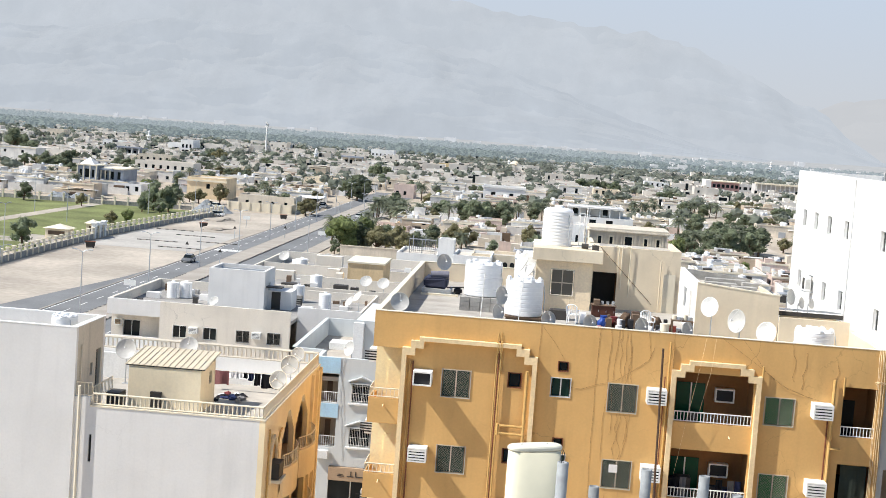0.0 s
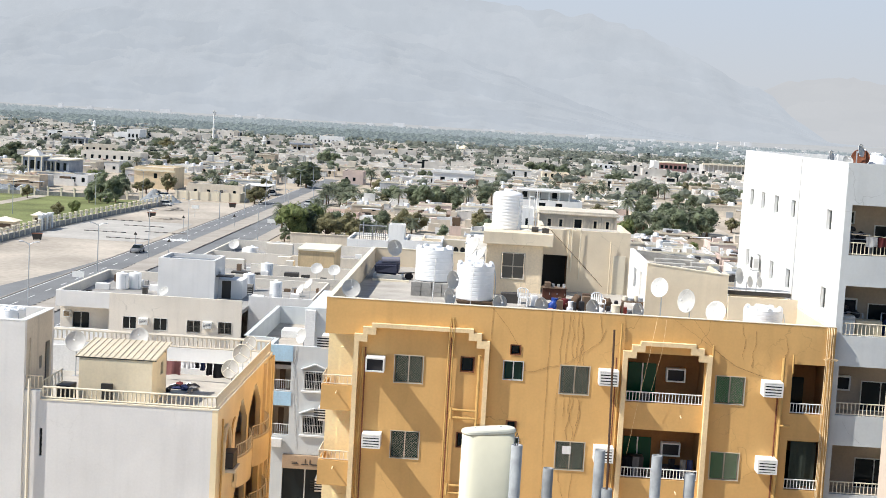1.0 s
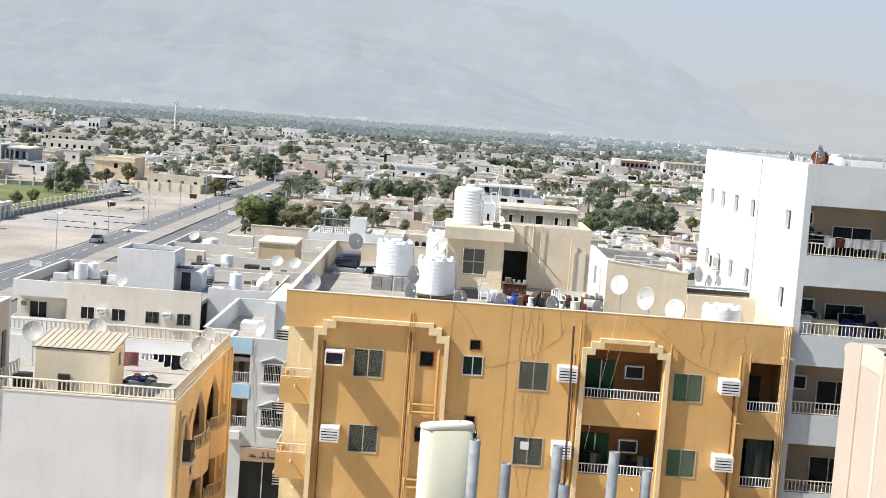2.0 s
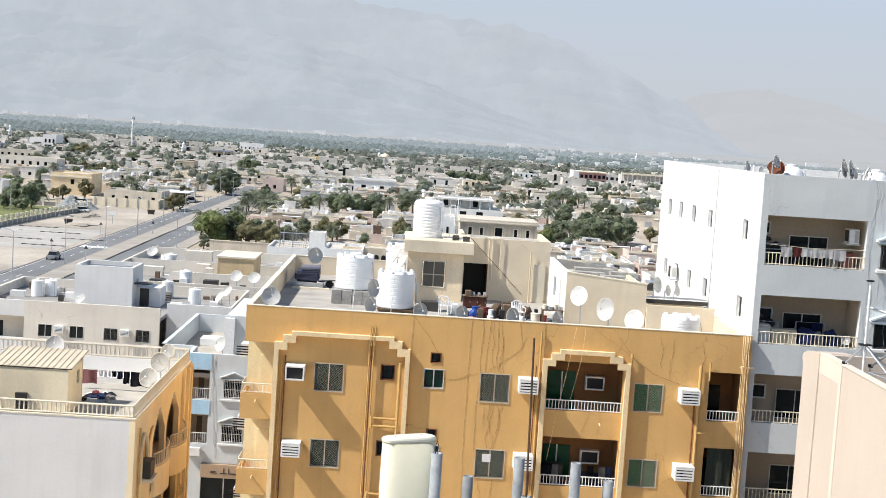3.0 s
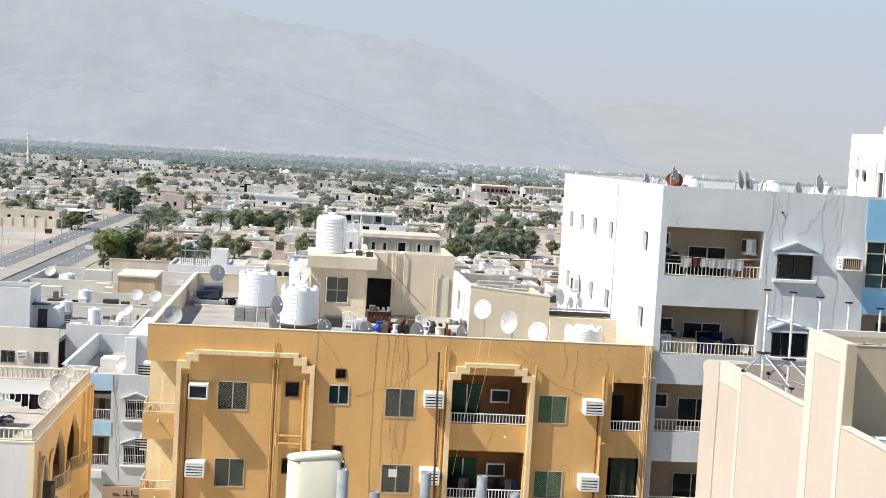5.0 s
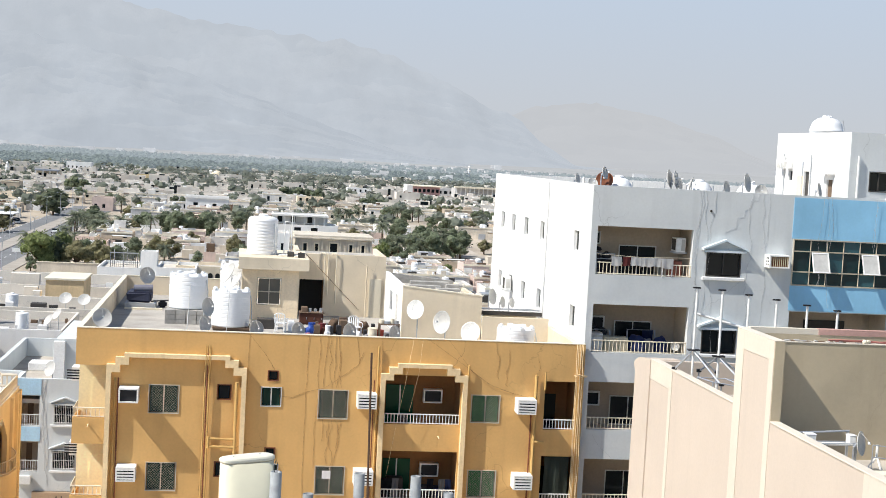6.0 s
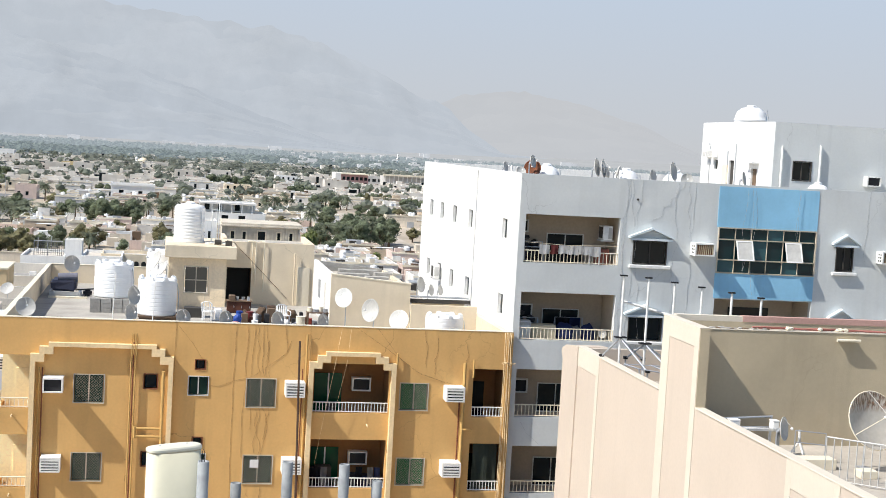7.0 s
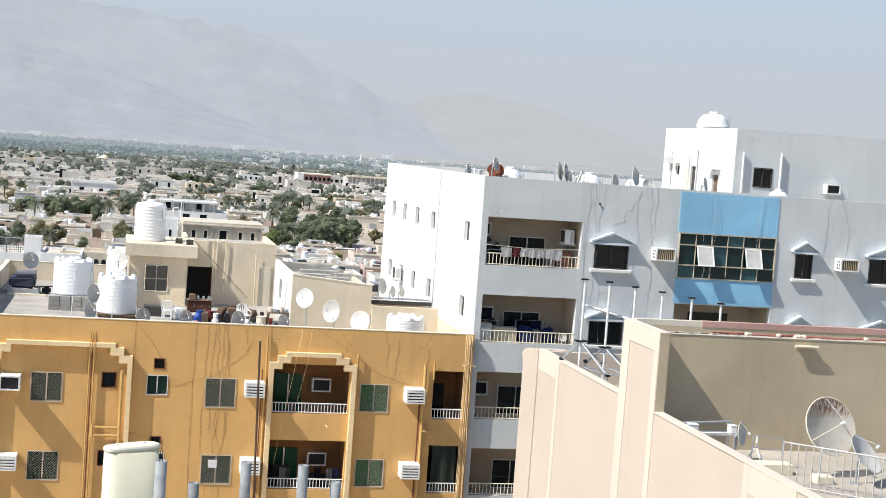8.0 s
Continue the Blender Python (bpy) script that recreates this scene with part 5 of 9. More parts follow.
for k in range(4):
    d = 3.3 * k
    part("balcony_floor", boxes((-13.0, -10.95, 61.5, 70.5, 12.1 - d, 12.3 - d)), INSIDE, left)
    for a, b, reach in ((62.2, 65.6, 0.5), (66.0, 69.7, 0.7)):
        bm = bmesh.new()
        arc = [(-10.698 + reach * math.sin(math.pi * (0.06 + 0.88 * i / 10)) ** 0.6, a + (b - a) * i / 10) for i in range(11)]
        for (xa, ya), (xb, yb) in zip(arc, arc[1:]):
            for z0, z1, xi in ((11.7 - d, 11.95 - d, -10.698), (11.95 - d, 13.05 - d, None)):
                pa, pb = (xi, xi) if xi else (xa - 0.12, xb - 0.12)
                v = [bm.verts.new(p) for z in (z0, z1) for p in ((pa, ya, z), (xa, ya, z), (xb, yb, z), (pb, yb, z))]
                for f in ((3, 2, 1, 0), (4, 5, 6, 7), (0, 1, 5, 4), (1, 2, 6, 5), (2, 3, 7, 6), (3, 0, 4, 7)):
                    bm.faces.new([v[q] for q in f])
        bmesh.ops.remove_doubles(bm, verts=bm.verts, dist=0.001)
        part("balcony", fix(bm), FLANK, left, "bowed ochre balcony front")
        for (xa, ya), (xb, yb) in zip(arc[::2], arc[2::2]):
            railing(left, (xa - 0.06, ya), (xb - 0.06, yb), 13.05 - d, 0.62, PALE_TRIM, 0.17)
    for y, w in ((70.1, 0.35), (71.6, 0.3), (72.45, 0.33)):
        if k == 0:
            part("pilaster", boxes((-10.698, -10.55, y, y + w, 0, 16.0)), FLANK, left)
box_ac = thing("air_conditioner", (-10.4, 59.8, 13.2), "rusty boxed air conditioner on an ochre wall", "air conditioner", "window air conditioners")
part("casing", soft(boxes((-10.69, -10.2, 59.3, 60.3, 13.3, 14.0)), 0.02), DARK_METAL, box_ac)
part("shelf", boxes((-10.69, -10.1, 59.2, 60.5, 13.15, 13.28)), PALE_TRIM, box_ac)
bm = bmesh.new()
path_rod(bm, [(-10.6, 59.15, 13.1), (-10.6, 59.15, 14.5), (-10.6, 59.5, 14.95), (-10.6, 59.85, 15.1), (-10.6, 60.2, 14.95), (-10.6, 60.55, 14.5), (-10.6, 60.55, 13.1)], 0.09, 6)
part("niche_frame", bm, FLANK, left, "pointed niche moulding")
part("niche_back", boxes((-10.698, -10.68, 59.2, 60.5, 13.3, 14.6)), OCHRE, left)
bm = bmesh.new()
path_rod(bm, [(-10.6, 60.9, 13.0), (-10.6, 60.9, 14.6), (-10.6, 61.3, 15.0), (-10.6, 61.7, 15.05)], 0.05)
path_rod(bm, [(-10.62, 58.8, 15.6), (-10.62, 58.8, 0.2)], 0.05)
part("pipe", bm, OCHRE_PIPE, left)
part("wall", fix(boxes((-32, -10.95, 72.55, 72.8, 0, 16.1))), GREY, left)
part("wall", fix(boxes((-32, -31.75, 58.25, 72.55, 0, 16.1))), GREY, left)
part("roof", boxes((-31.75, -10.95, 58.25, 72.55, 14.7, LROOF)), ROOF_SCREED, left, "dusty grey roof terrace")
part("roof_step", boxes((-31.7, -11.0, 71.2, 72.5, LROOF, LROOF + 0.3)), WHITE, left)
part("coping", boxes((-18.28, -10.68, 57.98, 58.26, 16.102, 16.16), (-10.97, -10.68, 58.26, 72.8, 16.102, 16.16)), PALE_TRIM, left)
railing(left, (-18.2, 58.12), (-10.82, 58.12), 16.16, 0.5, PALE_TRIM, 0.19, 0.03)
railing(left, (-10.82, 58.12), (-10.82, 65.0), 16.16, 0.5, PALE_TRIM, 0.19, 0.03)
railing(left, (-10.82, 65.0), (-10.82, 72.7), 16.16, 0.5, PALE_TRIM, 0.19, 0.03)
railing(left, (-30, 72.68), (-10.82, 72.68), 16.1, 0.62, NEAR_TRIM, 0.24, 0.05)
# taller block
BX, BT = -18.97, 19.44
part("block_wall", boxes((-34, BX, 57.9, 58.15, 0, BT)), GREY, left, "plain light grey wall")
part("block_wall", fix(wall(bmesh.new(), "x", BX, -0.25, 58.15, 61.6, 0, BT, [(59.9, 60.25, 17.05, 17.6), (60.7, 61.35, 15.98, 18.1)])), GREY_CREAM, left)
part("block_wall", boxes((-34, BX, 61.6, 61.85, 0, BT)), GREY, left)
part("block_roof", boxes((-34, BX - 0.25, 58.15, 61.6, 18.5, 18.75)), ROOF_SCREED, left)
for r in ((-34, BX + 0.01, 57.89, 58.16), (BX - 0.26, BX + 0.01, 58.16, 61.86), (-34, BX - 0.26, 61.6, 61.87)):
    part("block_coping", boxes((*r, BT + 0.002, BT + 0.04)), WHITE, left)
part("door", boxes((BX - 0.2, BX - 0.15, 60.7, 61.35, 15.98, 18.1)), DARK_METAL, left)
part("pane", boxes((BX - 0.2, BX - 0.15, 59.9, 60.25, 17.05, 17.6)), GLASS, left)
part("pane", boxes((-18.27, -18.15, 58.1, 58.12, 13.7, 14.9)), GLASS, left)
part("wall", boxes((BX, -18.3, 58.0, 58.25, 0, 16.5)), GREY, left)
bm = bmesh.new()
path_rod(bm, [(-18.72, 57.85, 17.0), (-18.72, 57.85, 0.2)], 0.07)
part("pipe", bm, PALE_TRIM, left)
bm = bmesh.new()
path_rod(bm, [(BX + 0.06, 58.5, 18.65), (BX + 0.06, 58.5, 16.5)], 0.035)
part("pipe", bm, GREY_CREAM, left)
railing(left, (BX + 0.05, 58.12), (-18.25, 58.12), 16.5, 0.6, PALE_TRIM, 0.17)
railing(left, (-18.25, 58.12), (-18.25, 61.0), 16.3, 0.6, PALE_TRIM, 0.2)
water_tank((-20.1, 59.6, 18.75), 0.55, 1.0, "crown", "small white water tank behind a parapet")
# hut
hut = thing("roof_hut", (-16.5, 64, LROOF), "cream rendered roof hut under a ribbed sheet metal roof", "hut")
part("wall", boxes((-18.2, -14.8, 63.3, 63.5, LROOF, 17.03)), HUT_YELLOW, hut)
part("side_wall", fix(wall(bmesh.new(), "x", -14.8, -0.2, 63.5, 66.0, LROOF, 17.03, [(65.0, 65.5, 16.1, 16.7)])), HUT_YELLOW, hut)
part("side_wall", boxes((-18.2, -18.0, 63.5, 66.0, LROOF, 17.03)), HUT_YELLOW, hut)
part("back_wall", boxes((-18.2, -14.8, 66.0, 66.2, LROOF, 17.3)), CREAM, hut)
part("pane", boxes((-14.94, -14.9, 65.0, 65.5, 16.1, 16.7)), GLASS, hut)
def sloped(bm, x0, x1, y0, y1, z0, z1, t):
    """A slab that rises from z0 at y0 to z1 at y1."""
    v = [bm.verts.new(p) for p in ((x0, y0, z0), (x1, y0, z0), (x1, y1, z1), (x0, y1, z1), (x0, y0, z0 + t), (x1, y0, z0 + t), (x1, y1, z1 + t), (x0, y1, z1 + t))]
    for f in ((3, 2, 1, 0), (4, 5, 6, 7), (0, 1, 5, 4), (1, 2, 6, 5), (2, 3, 7, 6), (3, 0, 4, 7)):
        bm.faces.new([v[q] for q in f])
    return bm


part("roof_sheet", sloped(bmesh.new(), -18.38, -14.6, 63.26, 66.5, 17.08, 17.42, 0.02), CORRUGATED, hut, "ribbed cream sheet metal")
for i in range(14):
    u = -18.36 + 3.68 * i / 13
    part("rib", sloped(bmesh.new(), u, u + 0.045, 63.26, 66.5, 17.101, 17.441, 0.03), CORRUGATED, hut)
part("fascia", boxes((-18.36, -14.62, 63.27, 63.296, 17.04, 17.078)), BLACK, hut)
part("meter_box", boxes((-17.1, -16.6, 63.1, 63.298, LROOF, LROOF + 0.9)), DARK_METAL, hut)


def cloth(x0, x1, y, z0, z1, material, label, seed, sag=0.06, name="garment"):
    r = random.Random(seed)
    bm = bmesh.new()
    nx, nz = 8, 6
    g = []
    for j in range(nz + 1):
        g.append([bm.verts.new((x0 + (x1 - x0) * i / nx + 0.008 * math.sin(j + seed), y + sag * math.sin(i * 1.1 + seed) * (0.3 + j / nz), z1 + (z0 - z1) * j / nz * (1 + 0.05 * math.sin(i * 0.9 + seed)))) for i in range(nx + 1)])
    for j in range(nz):
        for i in range(nx):
            bm.faces.new((g[j][i], g[j][i + 1], g[j + 1][i + 1], g[j + 1][i]))
    bmesh.ops.solidify(bm, geom=bm.faces[:], thickness=0.015)
    return single(name, bm, material, label, "laundry", group="laundry on lines")


CLOTHS = {"maroon": (0.20, 0.05, 0.05), "white": (0.86, 0.86, 0.87), "navy": (0.02, 0.03, 0.09), "black": (0.015, 0.015, 0.02), "grey": (0.2, 0.2, 0.21), "rose": (0.4, 0.2, 0.2)}
CLOTHS = {k: surface(k + "_cloth", v, 0.9, bump=0.2, fine=5) for k, v in CLOTHS.items()}
ln = thing("clothes_line", (-13.9, 69.4, LROOF), "sagging clothes line across a roof terrace", "clothes line")
bm = bmesh.new()
path_rod(bm, [(-15.9, 69.4, 16.12), (-14.9, 69.4, 16.0), (-13.9, 69.4, 15.96), (-12.7, 69.4, 16.05), (-11.4, 69.4, 16.12)], 0.012, 4)
part("line", bm, PALE_TRIM, ln)
for x in (-15.9, -11.4):
    bm = bmesh.new()
    rod(bm, (x, 69.4, LROOF), (x, 69.4, 16.15), 0.025, 6)
    part("post", bm, METAL_GREY, ln)
for i, (x0, x1, h, c) in enumerate(((-15.7, -14.8, 0.7, "rose"), (-14.72, -14.5, 0.32, "white"), (-14.48, -14.28, 0.34, "white"), (-14.26, -14.1, 0.3, "white"), (-14.06, -13.85, 0.3, "black"), (-13.8, -13.55, 0.4, "navy"), (-13.5, -13.2, 0.62, "black"), (-13.15, -12.3, 0.72, "black"))):
    cloth(x0, x1, 69.4, 15.98 - h, 15.98, CLOTHS[c], c + " garment hung on a roof clothes line", i)
r66 = random.Random(66)
for i in range(17):
    c = ["black", "navy", "black", "white", "grey", "black", "maroon"][i % 7]
    bm = bmesh.new()
    bmesh.ops.create_icosphere(bm, subdivisions=2, radius=1)
    cx, cy = -14.4 + r66.gauss(0, 0.45), 67.6 + r66.gauss(0, 0.4)
    kx, ky, kz = r66.uniform(0.12, 0.28), r66.uniform(0.12, 0.26), r66.uniform(0.08, 0.2)
    for v in bm.verts:
        v.co = Vector((v.co.x * kx, v.co.y * ky, max(-0.02, v.co.z * kz))) * (1 + 0.7 * noise.noise(v.co * 2.5 + Vector((i, 0, 0)))) + Vector((cx, cy, LROOF + 0.03))
    single("garment", bm, CLOTHS[c], c + " garment heaped on a roof terrace", "laundry", group="heap of clothes")
satellite_dish((-20.0, 69.0, LROOF), 0.52, 175, 20, 1.75, "grey satellite dish behind a roof hut")
satellite_dish((-17.4, 71.4, LROOF), 0.48, 175, 25, 1.75)
satellite_dish((-11.5, 65.5, LROOF), 0.44, 196, 18, 1.5, "grey mesh satellite dish behind a balustrade", True)
satellite_dish((-11.5, 68.4, LROOF), 0.46, 190, 15, 1.75, "grey mesh satellite dish behind a balustrade", True)
satellite_dish((-11.6, 71.4, LROOF), 0.4, 200, 18, 1.75, "grey mesh satellite dish behind a balustrade", True)
par2 = single("wall_low", boxes((-21.6, -19.6, 70.2, 70.4, LROOF, 16.3)), WHITE, "low white roof wall", "wall", "structure")
crate(-18.9, -18.25, 62.2, 63.2, LROOF, 15.9, DARK_METAL, "tarpaulin", "dark covered heap on a roof terrace", "heap")
# ---- grey-blue building beyond the gap ----
mid = thing("apartment_building", (-13, 100, 0), "pale grey-blue building with barred windows above a shop front", "building")
mh = []
for z in (8.74, 5.5, 2.3):
    mh += [(-12.3, -10.75, z, z + 1.32), (-14.6, -13.3, z - 0.2, z + 1.95)]
mh = [h for h in mh if h[2] > 4.5]
part("wall", fix(wall(bmesh.new(), "y", 100.0, 0.3, -15.0, -8.0, 4.3, 11.9, mh)), GREY_BLUE, mid, "pale grey-blue front")
part("wall", boxes((-17.4, -8.0, 119.8, 120, 0, 11.9)), GREY_BLUE, mid)
part("wall", boxes((-17.4, -17.1, 103, 119.8, 0, 11.9)), GREY_BLUE, mid)
part("wall", boxes((-8.3, -8.0, 100.3, 119.8, 0, 11.9)), GREY_BLUE, mid)
part("wall", boxes((-17.4, -15.0, 103.0, 103.3, 0, 11.9)), GREY_BLUE, mid)
part("blue_band", boxes((-14.9, -13.2, 99.96, 99.997, 10.75, 11.88)), PALE_BLUE, mid, "pale blue painted band")
part("blue_band", boxes((-14.9, -13.2, 99.96, 99.997, 7.5, 8.5)), PALE_BLUE, mid, "pale blue painted band")
part("roof", boxes((-14.99, -8.3, 100.3, 103.3, 10.1, 10.4), (-17.1, -8.3, 103.3, 119.8, 10.1, 10.4)), NEAR_ROOF, mid, "pale dusty roof terrace")
part("wall", boxes((-15.0, -14.7, 100.3, 103.0, 9.2, 11.9)), GREY_BLUE, mid)
part("roof_room", boxes((-13.3, -8.4, 108, 119, 10.4, 13.6)), GREY_BLUE, mid)
part("roof_pier", soft(boxes((-13.42, -12.6, 107.6, 107.997, 10.4, 13.45)), 0.02), WHITE, mid, "white painted pier")
part("roof_slab", soft(boxes((-15.9, -14.2, 112.4, 114.2, 10.4, 11.0)), 0.03), WHITE, mid)
for z in (8.74, 5.5):
    pediment_window(mid, -12.3, -10.75, z, z + 1.32, 100, GREY_BLUE, bars=True)
    bal = loggia_shell(mid, -14.8, -13.1, 100.3, 101.6, z - 0.3, z + 2.1, INSIDE, "shaded narrow balcony")
    part("door", boxes((-14.3, -13.9, 101.52, 101.59, z - 0.28, z + 1.5)), WOOD, bal)
    railing(mid, (-14.6, 100.08), (-13.3, 100.08), z - 0.2, 0.8, METAL_WHITE, 0.16)
part("sign_board", soft(boxes((-13.6, -7.9, 99.7, 99.95, 2.95, 3.95)), 0.02), surface("tan_sign", (0.42, 0.30, 0.20), 0.5), mid, "tan shop sign board")
sgn = bmesh.new()
for i, (x, w, z, h) in enumerate(((-12.2, 0.5, 3.28, 0.07), (-11.95, 0.07, 3.28, 0.42), (-11.6, 0.07, 3.3, 0.4), (-11.5, 0.55, 3.28, 0.08), (-10.85, 0.4, 3.3, 0.08), (-10.7, 0.08, 3.3, 0.34), (-10.3, 0.06, 3.28, 0.46), (-10.1, 0.6, 3.26, 0.08), (-9.9, 0.1, 3.55, 0.08), (-9.35, 0.07, 3.28, 0.44), (-12.9, 0.5, 3.3, 0.05), (-12.9, 0.4, 3.42, 0.04))):
    box(sgn, x, x + w, 99.676 - 0.001 * i, 99.698, z, z + h)
part("lettering", sgn, DARK_METAL, mid, "dark bars on the sign")
part("shop_front", boxes((-13.6, -8, 100.2, 100.3, 0, 2.9)), GLASS, mid)
part("lintel", boxes((-15, -8, 100, 100.3, 3.96, 4.3)), GREY_BLUE, mid)
part("pier", boxes((-15, -13.6, 100, 100.3, 0, 3.96)), GREY_BLUE, mid)
for x in (-12.0, -10.4):
    part("shop_mullion", boxes((x, x + 0.08, 100.15, 100.198, 0, 2.9)), ALU, mid)
ou = thing("outdoor_unit", (-14.2, 99.7, 4.5), "white outdoor air conditioner unit on a wall", "air conditioner")
part("casing", soft(boxes((-14.7, -13.7, 99.55, 99.95, 4.5, 5.1)), 0.02), METAL_WHITE, ou)
part("fan_guard", lathe(bmesh.new(), (0, 0, 0), [(0.2, 0), (0.2, 0.02), (0.05, 0.03)], 16), DARK_METAL, ou).matrix_local = Matrix.Translation((-0.1, -0.17, 0.3)) @ Matrix.Rotation(radians(90), 4, "X")
cables("cable", [wavy(-12.9, 99.97, 11.9, 4.4, random.Random(3), 0.12), wavy(-13.0, 99.97, 11.5, 5.4, random.Random(4), 0.1)], 0.01, surface("dusty_grey_cable", (0.4, 0.4, 0.4), 0.7), "grey cable down a wall", mid)
satellite_dish((-12.75, 102.2, 10.4), 0.57, 225, 18, 1.85)
# ---- grey-cream building with a large flat roof ----
FROOF = 9.75
FLAT_GREY = surface("dusty_pale_render", (0.73, 0.675, 0.595), 0.9, streak=0.06, blotch=0.07, uneven=0.03, crack=0.3)
flat = thing("apartment_building", (-28, 130, 0), "grey-cream three-storey building with a large cluttered flat roof", "building")
fh = []
for z in (7.45, 4.0):
    fh += [(x, x + 1.25, z, z + 1.12) for x in (-33.35, -30.45, -27.3, -24.35)]
part("wall", fix(wall(bmesh.new(), "y", 130.0, 0.3, -34.7, -22.2, 0, 10.7, fh)), FLAT_GREY, flat)
part("wall", fix(wall(bmesh.new(), "y", 131.6, 0.3, -39.8, -34.7, 0, 9.2, [(-38.6, -37.0, 7.0, 8.5)])), FLAT_GREY, flat)
part("wall", boxes((-39.8, -34.7, 130, 130.3, 9.2, 10.7)), GREY, flat, "white painted parapet over a recessed balcony")
part("soffit", boxes((-39.8, -34.7, 130.3, 131.9, 9.2, 9.4)), FLAT_GREY, flat)
part("wall", boxes((-39.8, -39.5, 130.3, 148, 9.2, 10.7)), FLAT_GREY, flat)
part("wall", boxes((-39.8, -39.5, 131.9, 148, 0, 9.2)), FLAT_GREY, flat)
part("wall", boxes((-22.2, -16, 133.7, 134.0, 0, 10.7)), GREY, flat)
part("wall", boxes((-39.5, -16, 147.7, 148, 0, 10.7)), FLAT_GREY, flat)
part("wall", boxes((-16.2, -16, 134.0, 147.7, 0, 10.7)), FLAT_GREY, flat)
part("balcony_wall", boxes((-39.8, -34.7, 130.0, 130.2, 5.6, 7.2)), WHITE, flat)
part("roof", boxes((-39.5, -22.2, 130.3, 134.0, 9.4, FROOF)), FLAT_ROOF, flat)
part("roof", boxes((-39.5, -16.2, 134.0, 147.7, 9.4, FROOF)), FLAT_ROOF, flat)
for i, (a, b, c, d) in enumerate(fh):
    window(flat, a, b, c, d, 130, bars=i % 4 > 1, bar_paint=BAR_DARK, glass=None)
window(flat, -38.6, -37.0, 7.0, 8.5, 131.6)
for z in (7.95, 4.5):
    air_conditioner(-31.8, -30.95, z, z + 0.6, 130, 0.5)
    air_conditioner(-25.75, -24.9, z, z + 0.6, 130, 0.5)
air_conditioner(-39.4, -38.7, 8.0, 8.6, 131.6, 0.5, "grid")
rr = thing("roof_room", (-28, 136, FROOF), "pale grey stair room with an open-topped parapet", "roof room")
part("wall", boxes((-31.6, -26.0, 136.0, 136.25, FROOF, 13.65)), GREY, rr)
part("wall", boxes((-31.6, -31.35, 136.25, 141, FROOF, 13.65)), GREY, rr)
part("wall", fix(wall(bmesh.new(), "x", -26.0, -0.25, 136.25, 141, FROOF, 13.65, [(138.0, 139.0, FROOF, 12.3)])), GREY, rr)
part("wall", boxes((-31.6, -26.0, 141, 141.25, FROOF, 13.65)), GREY, rr)
part("roof", boxes((-31.35, -26.25, 136.25, 141, 12.7, 12.9)), ROOF_SCREED, rr)
part("side_room", boxes((-26.0, -23.6, 137.9, 141, FROOF, 11.6)), GREY, rr)
part("door_canopy", boxes((-26.0, -24.4, 136.6, 137.9, 12.0, 12.12)), DARK_METAL, rr, "dark sheet canopy over a door")
part("door", boxes((-25.6, -24.7, 137.86, 137.897, FROOF, 11.5)), DARK_METAL, rr)
for x, y, r_, h in ((-36.2, 140.3, 0.62, 1.75), (-35.1, 141.2, 0.62, 1.75), (-24.1, 145.0, 0.62, 1.9), (-20.5, 139.8, 0.62, 1.9)):
    water_tank((x, y, FROOF), r_, h, "plain", "bluish white water tank on a flat roof")
for x, y, w in ((-38.6, 139, 1.4), (-33.4, 140, 1.0), (-33.0, 143, 1.6), (-19, 139.5, 0.9), (-22.5, 137, 1.2)):
    crate(x, x + w, y, y + 0.8, FROOF, FROOF + 0.6, GREY, "box", "grey metal box on a flat roof", "box")
satellite_dish((-30.3, 133.5, FROOF), 0.5, 200, 35, 0.9)
satellite_dish((-17.6, 138.0, FROOF), 0.6, 235, 35, 1.3)
satellite_dish((-17.2, 141.0, FROOF), 0.6, 235, 35, 1.5)
# a second roof joined behind it
back = thing("apartment_building", (-22, 160, 0), "pale building with walled roof yards behind another roof", "building")
BR = 9.6
part("body", boxes((-33.5, -13.6, 149.5, 188, 0, BR - 0.004)), FLAT_GREY, back)
part("roof", boxes((-33.25, -13.85, 149.75, 187.7, BR - 0.2, BR)), FLAT_ROOF, back, "dusty grey flat roof")
for a in ((-33.5, -13.6, 149.5, 149.75), (-33.5, -13.6, 187.7, 188), (-33.5, -33.25, 149.75, 187.7), (-13.85, -13.6, 149.75, 187.7), (-26.5, -13.9, 160, 160.25), (-33.2, -13.9, 172, 172.25)):
    part("parapet", boxes((*a, BR, BR + 1.25)), FLAT_GREY, back)
for i in range(14):
    part("buttress", boxes((-13.6, -13.35, 150.5 + 2.6 * i, 151.3 + 2.6 * i, 6, BR + 1.2)), FLAT_GREY, back)
rh = thing("roof_hut", (-18.5, 164, BR), "cream rendered hut on a roof", "hut")
part("wall", boxes((-21.4, -17.2, 162.5, 170, BR, BR + 2.9)), TAN_RENDER, rh)
part("roof", boxes((-21.55, -17.05, 162.35, 170.1, BR + 2.9, BR + 3.1)), PALE_TRIM, rh)
for x, y, r_, h in ((-24.4, 158.6, 0.68, 1.7), (-28.6, 173.5, 0.75, 2.0), (-29.6, 175.4, 0.6, 1.6)):
    water_tank((x, y, BR), r_, h, "plain", "white water tank on a walled roof")
for x, y in ((-32, 180), (-26.5, 181), (-16.5, 157.4), (-18.6, 158.2)):
    satellite_dish((x, y, BR), 0.7, 190, 35, 1.3)
